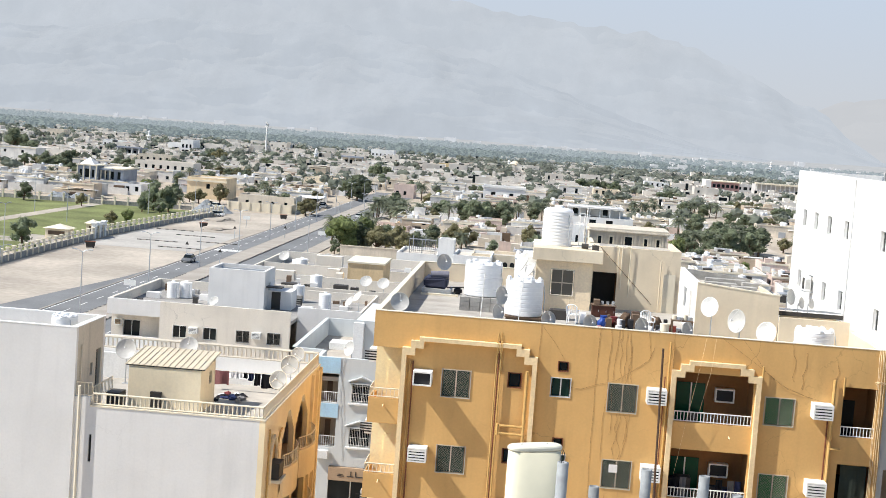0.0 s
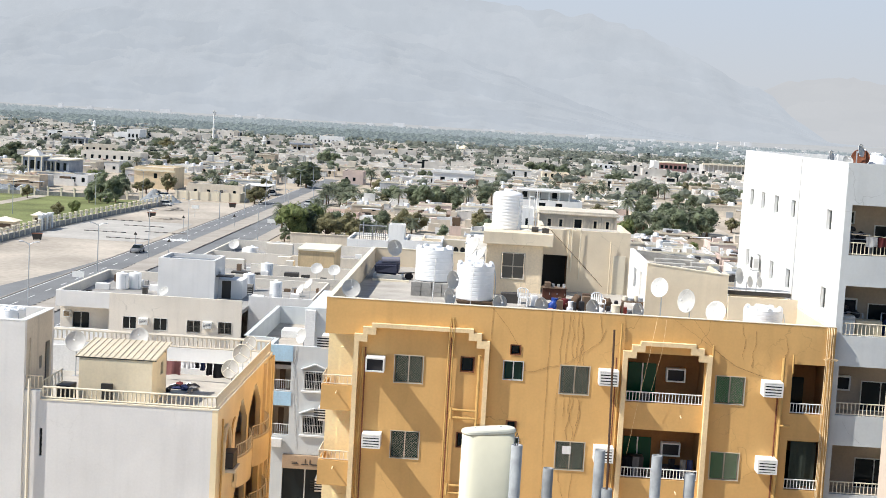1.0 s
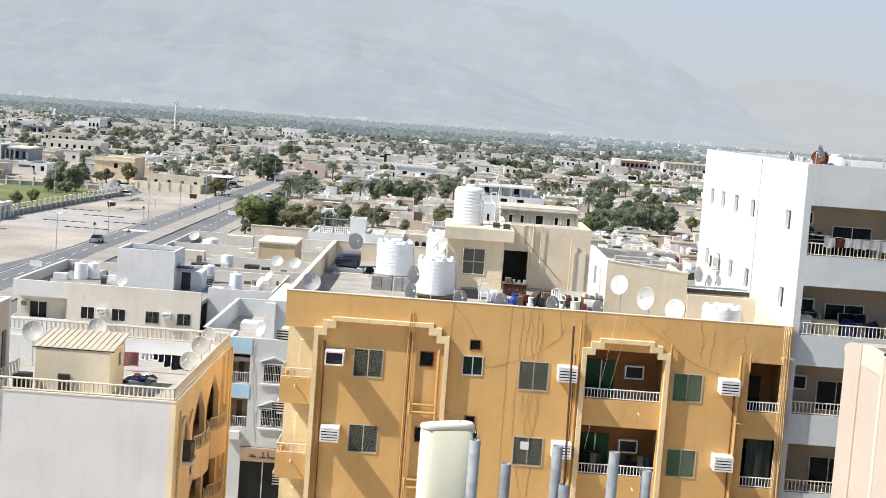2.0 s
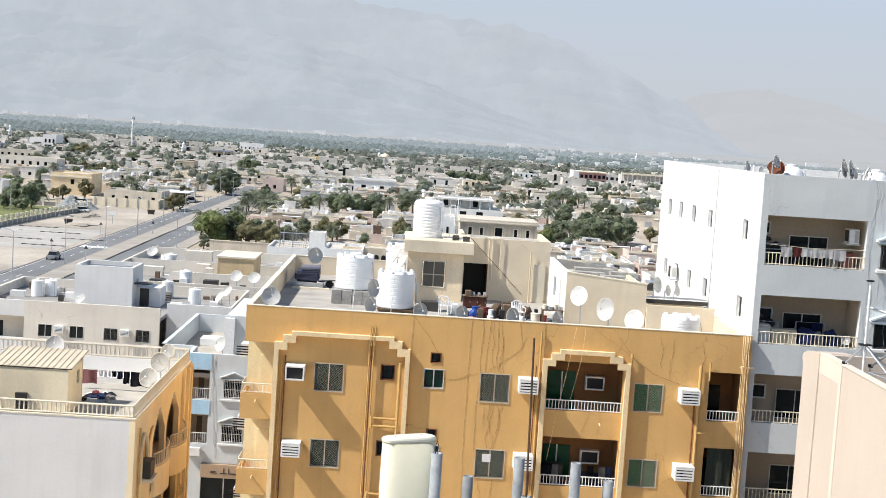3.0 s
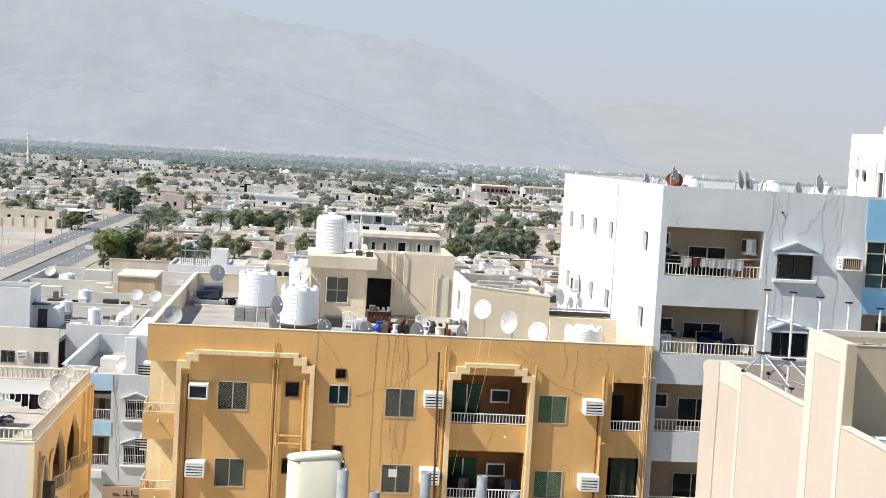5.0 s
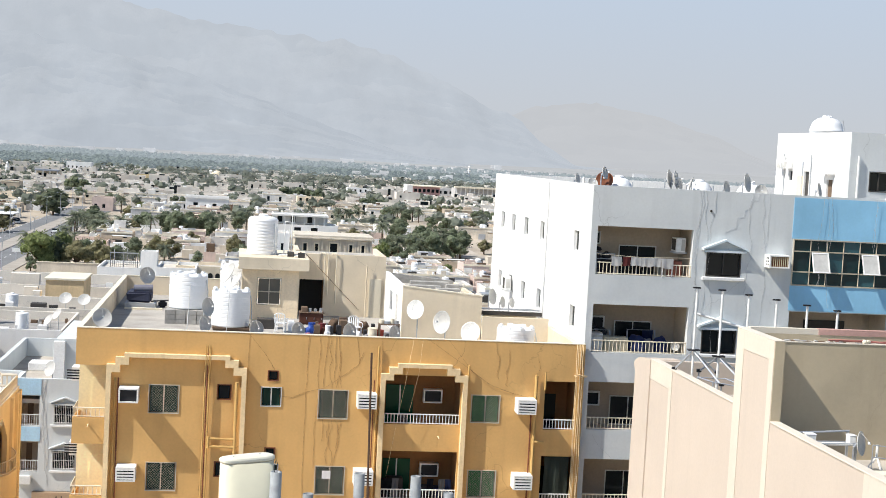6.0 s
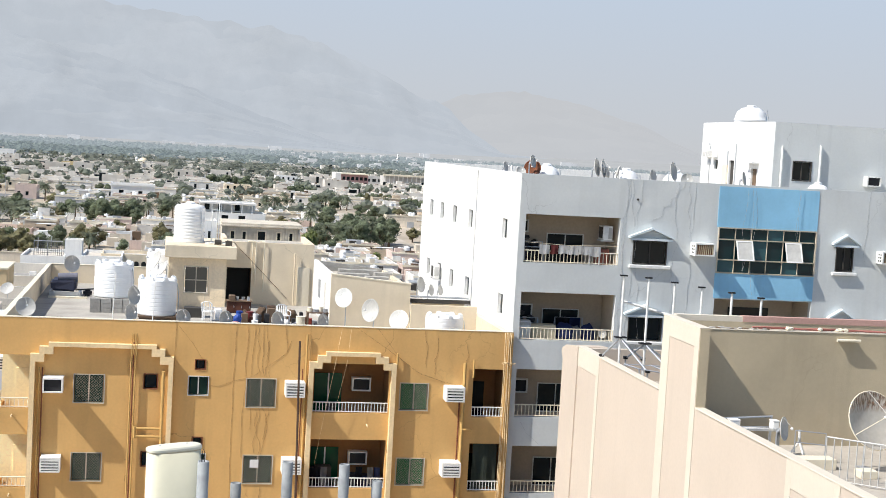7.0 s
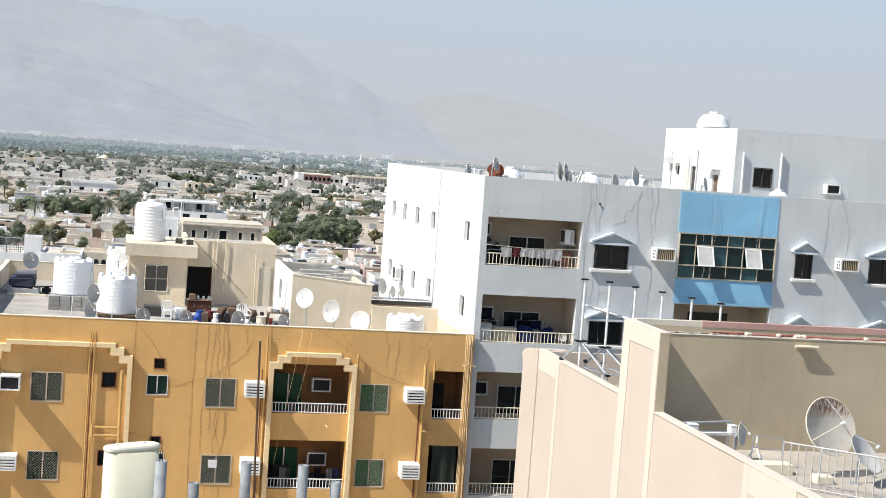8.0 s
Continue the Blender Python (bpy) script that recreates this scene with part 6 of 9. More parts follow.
for x, y, w, h in ((-27.0, 173.6, 3.4, 2.4), (-24.9, 170.0, 1.6, 1.2), (-22.9, 163.0, 0.9, 1.5), (-22.2, 157, 1.6, 0.8), (-28, 156, 2, 0.7), (-30.5, 165, 2.4, 1.1), (-26.4, 174.8, 2.0, 0.9)):
    crate(x, x + w, y, y + 1.2, BR, BR + h, FLAT_GREY if h > 1 else DARK_METAL, "roof_box", "boxy plant housing on a roof", "box")
# rails on the stair room's open top and a slatted screen beside the tanks
for y in (137.2, 138.6, 140.0):
    part("roof_slat", boxes((-31.3, -26.3, y, y + 0.5, 13.2, 13.35)), METAL_GREY, rr)
screen = thing("screen", (-23.2, 143, FROOF), "dark slatted screen beside a roof tank", "screen")
for i in range(3):
    part("slat", boxes((-25.6, -23.2, 142.0, 142.06, FROOF + 0.12 + 0.22 * i, FROOF + 0.26 + 0.22 * i)), DARK_METAL, screen)
for x in (-25.6, -23.26):
    part("post", boxes((x, x + 0.06, 142.061, 142.12, FROOF, FROOF + 0.8)), DARK_METAL, screen)
# small things lying about on the two flat roofs
r67 = random.Random(67)
for x0, x1, y0, y1, z in ((-25, -17, 136.5, 146.5, FROOF), (-38.8, -33, 134.5, 146, FROOF), (-32.5, -22.5, 151, 159, BR), (-25.5, -15, 151, 159, BR), (-32, -22, 161, 171, BR), (-32, -15, 173, 186, BR)):
    for _ in range(7):
        x, y, w, d, h = r67.uniform(x0, x1), r67.uniform(y0, y1), r67.uniform(0.3, 0.9), r67.uniform(0.3, 0.8), r67.uniform(0.15, 0.8)
        paint, what = r67.choice(((DARK_METAL, "dark metal scrap box standing on a flat roof"), (WOOD, "weathered brown timber crate standing on a flat roof"), (GREY, "grey painted box standing on a flat roof"), (BLOCK, "stack of rough grey concrete blocks on a roof"), (DARK_METAL, "dark metal scrap box standing on a flat roof")))
        crate(x, min(x + w, x1), y, y + d, z, z + h, paint, "roof_box", what, "box")
# ---- on the ochre roof ----
stair = thing("stair_room", (1.7, 73, ROOF_Y), "cream rendered rooftop stair room with a projecting slab", "stair room")
part("wall", fix(wall(bmesh.new(), "y", 73.0, 0.2, 0.22, 3.13, ROOF_Y, 22.56, [(1.02, 2.22, 20.75, 22.1)])), STAIR_BOUNCE, stair, "rendered front wall, warm bounced light in its colour")
part("side_wall", fix(boxes((0.22, 0.42, 73.2, 78, ROOF_Y, 22.56))), CREAM, stair)
part("side_wall", fix(boxes((2.93, 3.13, 73.2, 78, ROOF_Y, 22.56))), CREAM, stair)
part("slab", soft(boxes((0.0, 3.62, 72.6, 78.4, 22.56, 23.2)), 0.02), CREAM, stair)
stair_window = window(stair, 1.02, 2.22, 20.75, 22.1, 73, glass=GREY_REFLECTION, frame=WINDOW_TAN)
part("transom", boxes((1.06, 2.18, 73.035, 73.085, 21.38, 21.43)), WINDOW_TAN, stair_window)
# the lower wing beside it, with a dark store opening
wing = thing("roof_room", (5.6, 76, ROOF_Y), "cream rendered roof room with a dark open store beside it", "roof room")
part("wall", fix(wall(bmesh.new(), "y", 76.0, 0.2, 3.14, 7.95, ROOF_Y, 23.25, [(3.3, 4.6, ROOF_Y, 21.85)])), CREAM, wing)
part("side_wall", boxes((7.75, 7.95, 76.2, 82, ROOF_Y, 23.25)), CREAM, wing)
part("side_wall", boxes((3.14, 3.34, 78.5, 82, ROOF_Y, 23.25)), CREAM, wing)
part("roof", boxes((3.34, 7.75, 76.2, 82, 22.7, 22.95)), ROOF_SCREED, wing)
# Dark back and brown side put the store's shade into their colours.
part("store_back", boxes((3.14, 4.8, 77.9, 78.1, ROOF_Y, 22.2)), DARK_METAL, wing)
part("store_side", boxes((4.62, 4.8, 76.2, 77.9, ROOF_Y, 22.2)), INSIDE_DARK, wing)
part("door", fix(boxes((7.08, 7.74, 75.95, 75.998, ROOF_Y, 22.0))), PALE_TRIM, wing, "pale painted steel door")
bm = bmesh.new()
rod(bm, (6.9, 75.85, ROOF_Y), (6.9, 75.85, 22.75), 0.04)
part("pipe", bm, CREAM, wing)
bm = bmesh.new()
for x, zb in ((4.62, 21.2), (4.8, 21.0), (5.25, 20.6)):
    path_rod(bm, [(x - 0.25, 76.1, 23.3), (x, 75.9, 23.3), (x, 75.92, zb)], 0.035)
part("pipe", bm, PALE_TRIM, wing, "cream pipes bent over the roof edge")
# Thin dark rod added to trace the stair room's shadow edge.
bm = bmesh.new()
path_rod(bm, [(3.1, 72.7, 23.55), (3.62, 75.9, 23.2), (6.55, 75.85, ROOF_Y + 0.4)], 0.013)
single("cable", bm, BROWN_ROD, "dark line set along a shadow edge on the wall", "cable")

water_tank((1.2, 75.0, 23.2), 0.8, 2.1, "ribbed", "tall white ribbed water tank on a stair room roof")
water_tank((-2.43, 71.5, 20.62), 0.95, 1.8, "crown", "white water tank with a castellated crown on blockwork", 0.4)
water_tank((-0.28, 69.2, ROOF_Y + 0.18), 0.93, 1.88, "crown", "white water tank with a castellated crown", 1.0)
water_tank((-0.05, 77.0, ROOF_Y + 0.5), 0.9, 2.2, "crown", "white water tank with a castellated crown", 0.2)
water_tank((12.64, 62.6, ROOF_Y), 0.87, 1.5, "crown", "low white water tank with a castellated crown", 0.7)
base = thing("tank_base", (-2.4, 71.5, ROOF_Y), "rough grey blockwork tank base on a roof", "blockwork")
for i, x in enumerate((-3.5, -2.98, -2.46, -1.94)):
    for j in range(3):
        part("block", boxes((x + 0.01, x + 0.5, 70.35, 70.6, ROOF_Y + 0.235 * j, ROOF_Y + 0.235 * j + 0.225)), BLOCK, base)
part("core", boxes((-3.45, -1.45, 70.61, 72.4, ROOF_Y, ROOF_Y + 0.7)), BLOCK, base)
pad = thing("tank_base", (-0.2, 69.2, ROOF_Y), "dark timber pallet under a water tank", "pallet")
for y in (68.4, 68.9, 69.4, 69.9):
    part("bearer", boxes((-1.1, 0.75, y, y + 0.14, ROOF_Y, ROOF_Y + 0.1)), WOOD, pad)
part("deck", boxes((-1.15, 0.8, 68.35, 70.1, ROOF_Y + 0.1, ROOF_Y + 0.17)), WOOD, pad)
stand3 = thing("tank_base", (-0.05, 77.0, ROOF_Y), "grey concrete plinth under a tank", "plinth")
part("plinth", boxes((-1.0, 0.2, 76.0, 78, ROOF_Y, ROOF_Y + 0.5)), BLOCK, stand3)

# small fittings round the tower tank
fit_t = thing("pump_set", (2.9, 74.3, 23.2), "small pumps and pipework on a roof slab", "pump")
bm = bmesh.new()
path_rod(bm, [(2.05, 74.0, 23.25), (2.3, 73.7, 23.3), (3.4, 73.4, 23.3)], 0.03)
path_rod(bm, [(2.35, 74.6, 23.2), (2.35, 74.6, 25.0), (2.6, 74.6, 25.0), (2.6, 74.6, 23.25)], 0.03)
path_rod(bm, [(2.75, 75.5, 23.2), (2.75, 75.5, 25.3)], 0.03)
part("pipe", bm, METAL_WHITE, fit_t)
bm = bmesh.new()
rod(bm, (2.5, 73.6, 23.36), (2.85, 73.6, 23.36), 0.14, 10)
part("motor", bm, DARK_METAL, fit_t)
part("pump", boxes((3.05, 3.4, 73.3, 73.6, 23.2, 23.45)), DARK_METAL, fit_t)

# satellite dishes along the parapet and on the roof
satellite_dish((-5.9, 63.4, ROOF_Y), 0.43, 165, 18, 1.05, "white satellite dish behind a roof parapet")
satellite_dish((-5.14, 80.3, ROOF_Y), 0.47, 150, 12, 1.4, "grey satellite dish on a leaning post")
satellite_dish((-1.5, 62.6, ROOF_Y), 0.38, 130, 10, 1.05)
satellite_dish((-1.45, 64.0, ROOF_Y), 0.42, 128, 8, 1.65)
satellite_dish((-0.3, 72.6, ROOF_Y), 0.6, 250, 30, 2.35, "large pale satellite dish beside tanks")
satellite_dish((0.12, 71.2, ROOF_Y), 0.42, 250, 30, 2.2)
for x, r, f in ((0.79, 0.36, 150), (2.59, 0.36, 145), (4.83, 0.4, 140), (6.82, 0.37, 138)):
    satellite_dish((x, 61.6, ROOF_Y), r, f, 8, 1.05)
satellite_dish((10.46, 61.5, ROOF_Y), 0.47, 215, 14, 1.23, "white satellite dish behind a roof parapet", "white")
satellite_dish((9.47, 63.2, ROOF_Y), 0.53, 232, 8, 1.43)
satellite_dish((8.45, 65.4, ROOF_Y), 0.46, 218, 10, 1.72, "white satellite dish before a cream wall", "white")

# posts, blue-covered machine, clutter
bm = bmesh.new()
rod(bm, (-2.15, 62.4, ROOF_Y), (-2.05, 62.4, 22.7), 0.02)
single("post", bm, METAL_WHITE, "thin pale steel post on the roof", "post")
bm = bmesh.new()
rod(bm, (-0.45, 66.9, ROOF_Y), (-0.35, 66.9, 22.2), 0.018)
single("post", bm, METAL_WHITE, "thin pale steel post on the roof", "post")
mc = thing("machine", (-5.2, 77, ROOF_Y), "old machine under a dark blue cover on a roof", "machine")
part("frame", fix(boxes((-5.9, -4.3, 76.2, 76.3, ROOF_Y, ROOF_Y + 0.3), (-5.9, -5.8, 76.31, 78, ROOF_Y, ROOF_Y + 0.3), (-4.4, -4.3, 76.31, 78, ROOF_Y, ROOF_Y + 0.3))), METAL_GREY, mc)
NAVY = surface("navy_tarpaulin", (0.03, 0.034, 0.06), 0.6, bump=0.4, fine=3)
bm = soft(boxes((-5.85, -4.55, 76.35, 77.9, ROOF_Y + 0.31, ROOF_Y + 0.88)), 0.1, 3)
for v in bm.verts:
    v.co += 0.06 * Vector((noise.noise(v.co * 1.7), noise.noise(v.co * 2.1 + Vector((4, 0, 0))), noise.noise(v.co * 1.9 + Vector((0, 7, 0)))))
part("cover", bm, NAVY, mc)
part("drum", (lambda b: (rod(b, (-5.5, 76.9, ROOF_Y + 1.0), (-4.5, 76.9, ROOF_Y + 1.05), 0.2, 14), b)[1])(bmesh.new()), surface("lilac_cloth", (0.17, 0.17, 0.21), 0.8), mc, "grey wrapped roller on top")
part("motor", soft(boxes((-4.2, -3.75, 77.0, 77.4, ROOF_Y, ROOF_Y + 0.35)), 0.08, 2), BLACK, mc)
part("shaft", (lambda b: (rod(b, (-4.6, 77.2, ROOF_Y + 0.3), (-3.5, 77.1, ROOF_Y + 0.42), 0.035, 8), b)[1])(bmesh.new()), DARK_METAL, mc)
part("plank", boxes((-5.9, -3.9, 75.7, 75.95, ROOF_Y, ROOF_Y + 0.1)), PALE_TRIM, mc)


def bag(x, y, z, r, h, material, label, seed):
    bm = bmesh.new()
    bmesh.ops.create_icosphere(bm, subdivisions=3, radius=1)
    for v in bm.verts:
        k = 1 + 0.35 * noise.noise(v.co * 1.8 + Vector((seed, 0, 0)))
        v.co = Vector((x + v.co.x * r * k, y + v.co.y * r * k, z + max(0.0, (v.co.z * k + 0.8) / 1.8) * h))
    return single("bag", bm, material, label, "bag", smooth=True)


BAG_BLUE = surface("blue_plastic_bag", (0.02, 0.06, 0.28), 0.45, bump=0.5, fine=6)
BAG_DARK = surface("dark_bin_bag", (0.03, 0.03, 0.035), 0.4, bump=0.5, fine=6)
BAG_BROWN = surface("brown_sacking", (0.11, 0.072, 0.048), 0.9, fine=8)


def plastic_chair(at, turn):
    t = thing("chair", (0, 0, 0), "white moulded plastic garden chair on a roof", "chair", "plastic chairs")
    part("seat", soft(boxes((-0.25, 0.25, -0.24, 0.24, 0.4, 0.44)), 0.015), PLASTIC_WHITE, t)
    for x in (-0.23, 0.19):
        for y in (-0.22, 0.2):
            part("leg", boxes((x, x + 0.05, y, y + 0.04, 0, 0.4)), PLASTIC_WHITE, t)
    bm = bmesh.new()
    for i in range(5):
        x = -0.2 + 0.1 * i
        rod(bm, (x, 0.22, 0.44), (x * 1.1, 0.31, 0.86), 0.02, 5)
    path_rod(bm, [(-0.24, 0.23, 0.44), (-0.26, 0.31, 0.8), (-0.12, 0.32, 0.9), (0.12, 0.32, 0.9), (0.26, 0.31, 0.8), (0.24, 0.23, 0.44)], 0.025)
    part("backrest", bm, PLASTIC_WHITE, t)
    for x in (-0.27, 0.27):
        bm = bmesh.new()
        path_rod(bm, [(x, -0.2, 0.42), (x, -0.2, 0.62), (x, 0.28, 0.64)], 0.024)
        part("armrest", bm, PLASTIC_WHITE, t)
    t.matrix_basis = Matrix.Translation(at) @ Matrix.Rotation(turn, 4, "Z")
    return t


def roof_table(at, w, d, h, label):
    x, y, z = at
    t = thing("table", at, label, "table")
    part("tabletop", boxes((x - w / 2, x + w / 2, y - d / 2, y + d / 2, z + h - 0.04, z + h)), WOOD, t)
    for a in (-1, 1):
        for b in (-1, 1):
            part("leg", boxes((x + a * (w / 2 - 0.05) - 0.03, x + a * (w / 2 - 0.05) + 0.03, y + b * (d / 2 - 0.05) - 0.03, y + b * (d / 2 - 0.05) + 0.03, z, z + h - 0.04)), WOOD, t)
    return t


plastic_chair((2.1, 66.6, ROOF_Y + 0.3), 2.9)
plastic_chair((5.6, 66.0, ROOF_Y + 0.3), 0.3)
pl = single("platform", boxes((1.2, 7.6, 64.8, 72.0, ROOF_Y, ROOF_Y + 0.28)), OCHRE_ROOF, "raised concrete screed platform on the roof", "platform")
RED_WOOD = surface("red_brown_wood", (0.085, 0.032, 0.02), 0.7, fine=14, blotch=0.25, big=2)
counter = thing("counter", (3.8, 70.0, ROOF_Y + 0.28), "red-brown wooden counter with cupboard doors under a jumble", "counter")
part("body", soft(boxes((3.12, 4.28, 69.7, 70.3, ROOF_Y + 0.28, ROOF_Y + 0.86)), 0.01), RED_WOOD, counter)
part("top", soft(boxes((3.07, 4.33, 69.62, 70.38, ROOF_Y + 0.862, ROOF_Y + 0.9)), 0.01), WOOD, counter)
for x in (3.15, 3.53, 3.91):
    door = part("door", boxes((x, x + 0.34, 69.675, 69.698, ROOF_Y + 0.34, ROOF_Y + 0.82)), RED_WOOD, counter)
    part("handle", boxes((x + 0.29, x + 0.31, 69.65, 69.673, ROOF_Y + 0.55, ROOF_Y + 0.65)), METAL_GREY, door)
r68 = random.Random(68)
KINDS = ((BAG_DARK, "dark plastic"), (BAG_BROWN, "brown cloth"), (BAG_BLUE, "blue plastic"), (CLOTHS["grey"], "grey cloth"), (CLOTHS["rose"], "faded red cloth"), (CLOTHS["white"], "white cloth"))
for i in range(26):
    x, y = 2.7 + 5.0 * (i + r68.random()) / 26, 64.9 + 2.4 * r68.random()
    m_, w_ = r68.choice(KINDS)
    if r68.random() < 0.5:
        bag(x, y, ROOF_Y + 0.28, r68.uniform(0.1, 0.2), r68.uniform(0.2, 0.45), m_, "small " + w_ + " bundle on the roof screed", 20.0 + i)
    else:
        crate(x, x + r68.uniform(0.12, 0.4), y, y + 0.3, ROOF_Y + 0.28, ROOF_Y + 0.28 + r68.uniform(0.2, 0.5), r68.choice((WOOD, DARK_METAL, BLACK, RED_WOOD, METAL_GREY)), "box", "old dark household box kept on the roof", "box")
crate(3.2, 3.5, 69.7, 70.2, ROOF_Y + 0.9, ROOF_Y + 1.15, WOOD, "box", "brown cardboard box on a table", "box")
bucket((3.55, 66.2, ROOF_Y + 0.28), 0.16, 0.55, PLASTIC_BLUE, "barrel", "blue plastic barrel on the roof")
bucket((4.05, 66.5, ROOF_Y + 0.28), 0.17, 0.5, surface("maroon_plastic", (0.16, 0.03, 0.03), 0.5), "canister", "dark red canister on the roof")
bucket((4.3, 66.1, ROOF_Y + 0.28), 0.13, 0.45, PLASTIC_WHITE, "canister", "white canister on the roof")
bucket((4.2, 64.9, ROOF_Y + 0.28), 0.15, 0.3, PLASTIC_WHITE, "bucket", "white plastic bucket on the roof")
bucket((6.35, 65.4, ROOF_Y + 0.28), 0.22, 0.5, PALE_TRIM, "bucket", "cream plastic tub on the roof")
bucket((6.75, 65.6, ROOF_Y + 0.28), 0.16, 0.4, surface("red_plastic", (0.35, 0.06, 0.04), 0.5), "bucket", "small red bucket on the roof")
crate(4.9, 5.25, 66.5, 66.9, ROOF_Y + 0.28, ROOF_Y + 0.95, WOOD, "cabinet", "old wooden cabinet on the roof", "cabinet")
crate(5.0, 5.4, 68.4, 68.8, ROOF_Y + 0.28, ROOF_Y + 0.85, surface("brown_board", (0.10, 0.065, 0.045), 0.8), "cabinet", "old brown cabinet on the roof", "cabinet")
crate(1.0, 1.9, 67.5, 68.2, ROOF_Y, ROOF_Y + 0.75, DARK_METAL, "box", "dark metal box on the roof", "box")
crate(2.45, 2.75, 66.8, 67.2, ROOF_Y + 0.28, ROOF_Y + 0.8, PLASTIC_WHITE, "stool", "white plastic stool on the roof", "stool")
roof_table((7.1, 65.2, ROOF_Y + 0.28), 1.0, 0.6, 0.75, "small brown table with pots on it")
for i, (x, rr, hh) in enumerate(((6.75, 0.12, 0.2), (7.0, 0.16, 0.12), (7.25, 0.1, 0.25), (7.45, 0.13, 0.15))):
    bucket((x, 65.2, ROOF_Y + 1.03), rr, hh, METAL_GREY if i % 2 else PALE_TRIM, "pot", "metal cooking pot on a table")

# rooftop room with dishes before it, canopy beyond
hut2 = thing("roof_room", (10, 66, ROOF_Y), "cream rendered rooftop room, flank whitened for the sun on it", "roof room")


def falling(bm):
    """Tops that fall gently to the right, for the rain."""
    for v in bm.verts:
        if v.co.z > 22.05:
            v.co.z += 0.09 * (9.2 - v.co.x)
    return bm


part("wall", falling(fix(wall(bmesh.new(), "y", 66.0, 0.2, 7.77, 11.6, ROOF_Y, 22.5))), CREAM, hut2)
# White on this side stands for direct sun; the front stays cream.
part("flank", falling(fix(wall(bmesh.new(), "x", 7.77, 0.2, 66.2, 74.2, ROOF_Y, 22.5, [(68.0, 68.8, 20.2, 22.0), (70.5, 71.6, 20.9, 21.9)]))), WHITE, hut2, "flank coloured white to show sunlight")
part("window", boxes((7.86, 7.9, 70.5, 71.6, 20.9, 21.9)), GLASS, hut2)
part("door", boxes((7.86, 7.9, 68.0, 68.8, ROOF_Y, 22.0)), GREY_CREAM, hut2)
part("roof", boxes((7.97, 11.4, 66.2, 74.0, 21.8, 22.04)), ROOF_SCREED, hut2)
part("side_wall", falling(boxes((11.4, 11.6, 66.2, 74.2, ROOF_Y, 22.4))), CREAM, hut2)
part("rear_wall", falling(boxes((7.97, 11.4, 74.0, 74.2, ROOF_Y, 22.46))), BLOCK, hut2, "bare grey blockwork parapet")
part("coping", falling(boxes((7.76, 11.62, 65.98, 66.22, 22.503, 22.56))), PALE_TRIM, hut2)
for x, y, w in ((8.6, 70.2, 1.6), (9.8, 69.0, 1.2), (8.9, 72.4, 2.0), (10.6, 71.2, 0.9)):
    crate(x, x + w, y, y + 0.5, 22.04, 22.32, BLOCK, "block", "grey concrete block on a roof", "block")
cano = thing("canopy", (13.4, 68, ROOF_Y), "corrugated sheet metal canopy on the roof", "canopy")
bm = bmesh.new()
xs = [(11.95 + 3.05 * i / 40, 0.05 * (i % 2)) for i in range(41)]
lo = [bm.verts.new((u, 68.0, 21.46 + z)) for u, z in xs]
hi = [bm.verts.new((u, 70.9, 21.2 + z)) for u, z in xs]
for i in range(40):
    bm.faces.new((lo[i], lo[i + 1], hi[i + 1], hi[i]))
bmesh.ops.solidify(bm, geom=bm.faces[:], thickness=0.02)
part("sheet", bm, METAL_GREY, cano)
part("fascia", boxes((11.95, 15.0, 68.02, 68.1, 21.2, 21.4)), DARK_METAL, cano, "dark edge band under the sheet")
part("wall", boxes((12.15, 14.8, 68.5, 68.7, ROOF_Y, 21.32)), CREAM, cano)
for x in (12.05, 14.9):
    part("post", boxes((x - 0.04, x + 0.04, 68.1, 68.18, ROOF_Y, 21.14)), WOOD, cano)
lowpar = single("wall_low", boxes((11.63, 14.855, 65.8, 65.98, ROOF_Y, 21.36)), CREAM, "low cream wall before a sheet metal canopy", "wall", "structure")
sidepar = single("wall_low", boxes((14.86, 15.14, 60.24, 70, ROOF_Y, 20.95)), CREAM, "cream parapet beside the tall white wall", "wall", "structure")
satellite_dish((13.1, 72.6, ROOF_Y), 0.42, 128, 10, 1.75)
satellite_dish((13.75, 72.9, ROOF_Y), 0.3, 126, 10, 1.45)
satellite_dish((14.35, 73.4, ROOF_Y), 0.28, 128, 10, 1.4)


# bags, bottles and cookware kept by the door
for i, (x, y, r_, h_, m_, w_) in enumerate(((3.45, 65.6, 0.2, 0.5, BAG_BLUE, "blue plastic"), (3.85, 67.9, 0.18, 0.4, BAG_BROWN, "brown cloth"), (4.6, 66.8, 0.28, 0.7, BAG_BROWN, "brown cloth"), 
                                          (6.1, 67.2, 0.26, 0.6, BAG_BROWN, "brown cloth"), (7.5, 66.4, 0.22, 0.5, BAG_DARK, "black plastic"))):
    bag(x, y, ROOF_Y + 0.28, r_, h_, m_, "knotted " + w_ + " bag on the roof screed", 3.1 * i)
for x, y, h_ in ((3.62, 69.9, 0.3), (3.9, 70.1, 0.25), (4.15, 69.8, 0.35)):
    bucket((x, y, ROOF_Y + 0.9), 0.07, h_ * 0.6, METAL_GREY, "jar", "dull metal jar on a counter")
# ---- pipes and cables on the ochre front ----
r61 = random.Random(61)
def pipe(parent, pts, r, material=None, label="", sides=8):
    bm = bmesh.new()
    path_rod(bm, pts, r, sides)
    return part("pipe", bm, material or OCHRE_PIPE, parent, label, smooth=False)


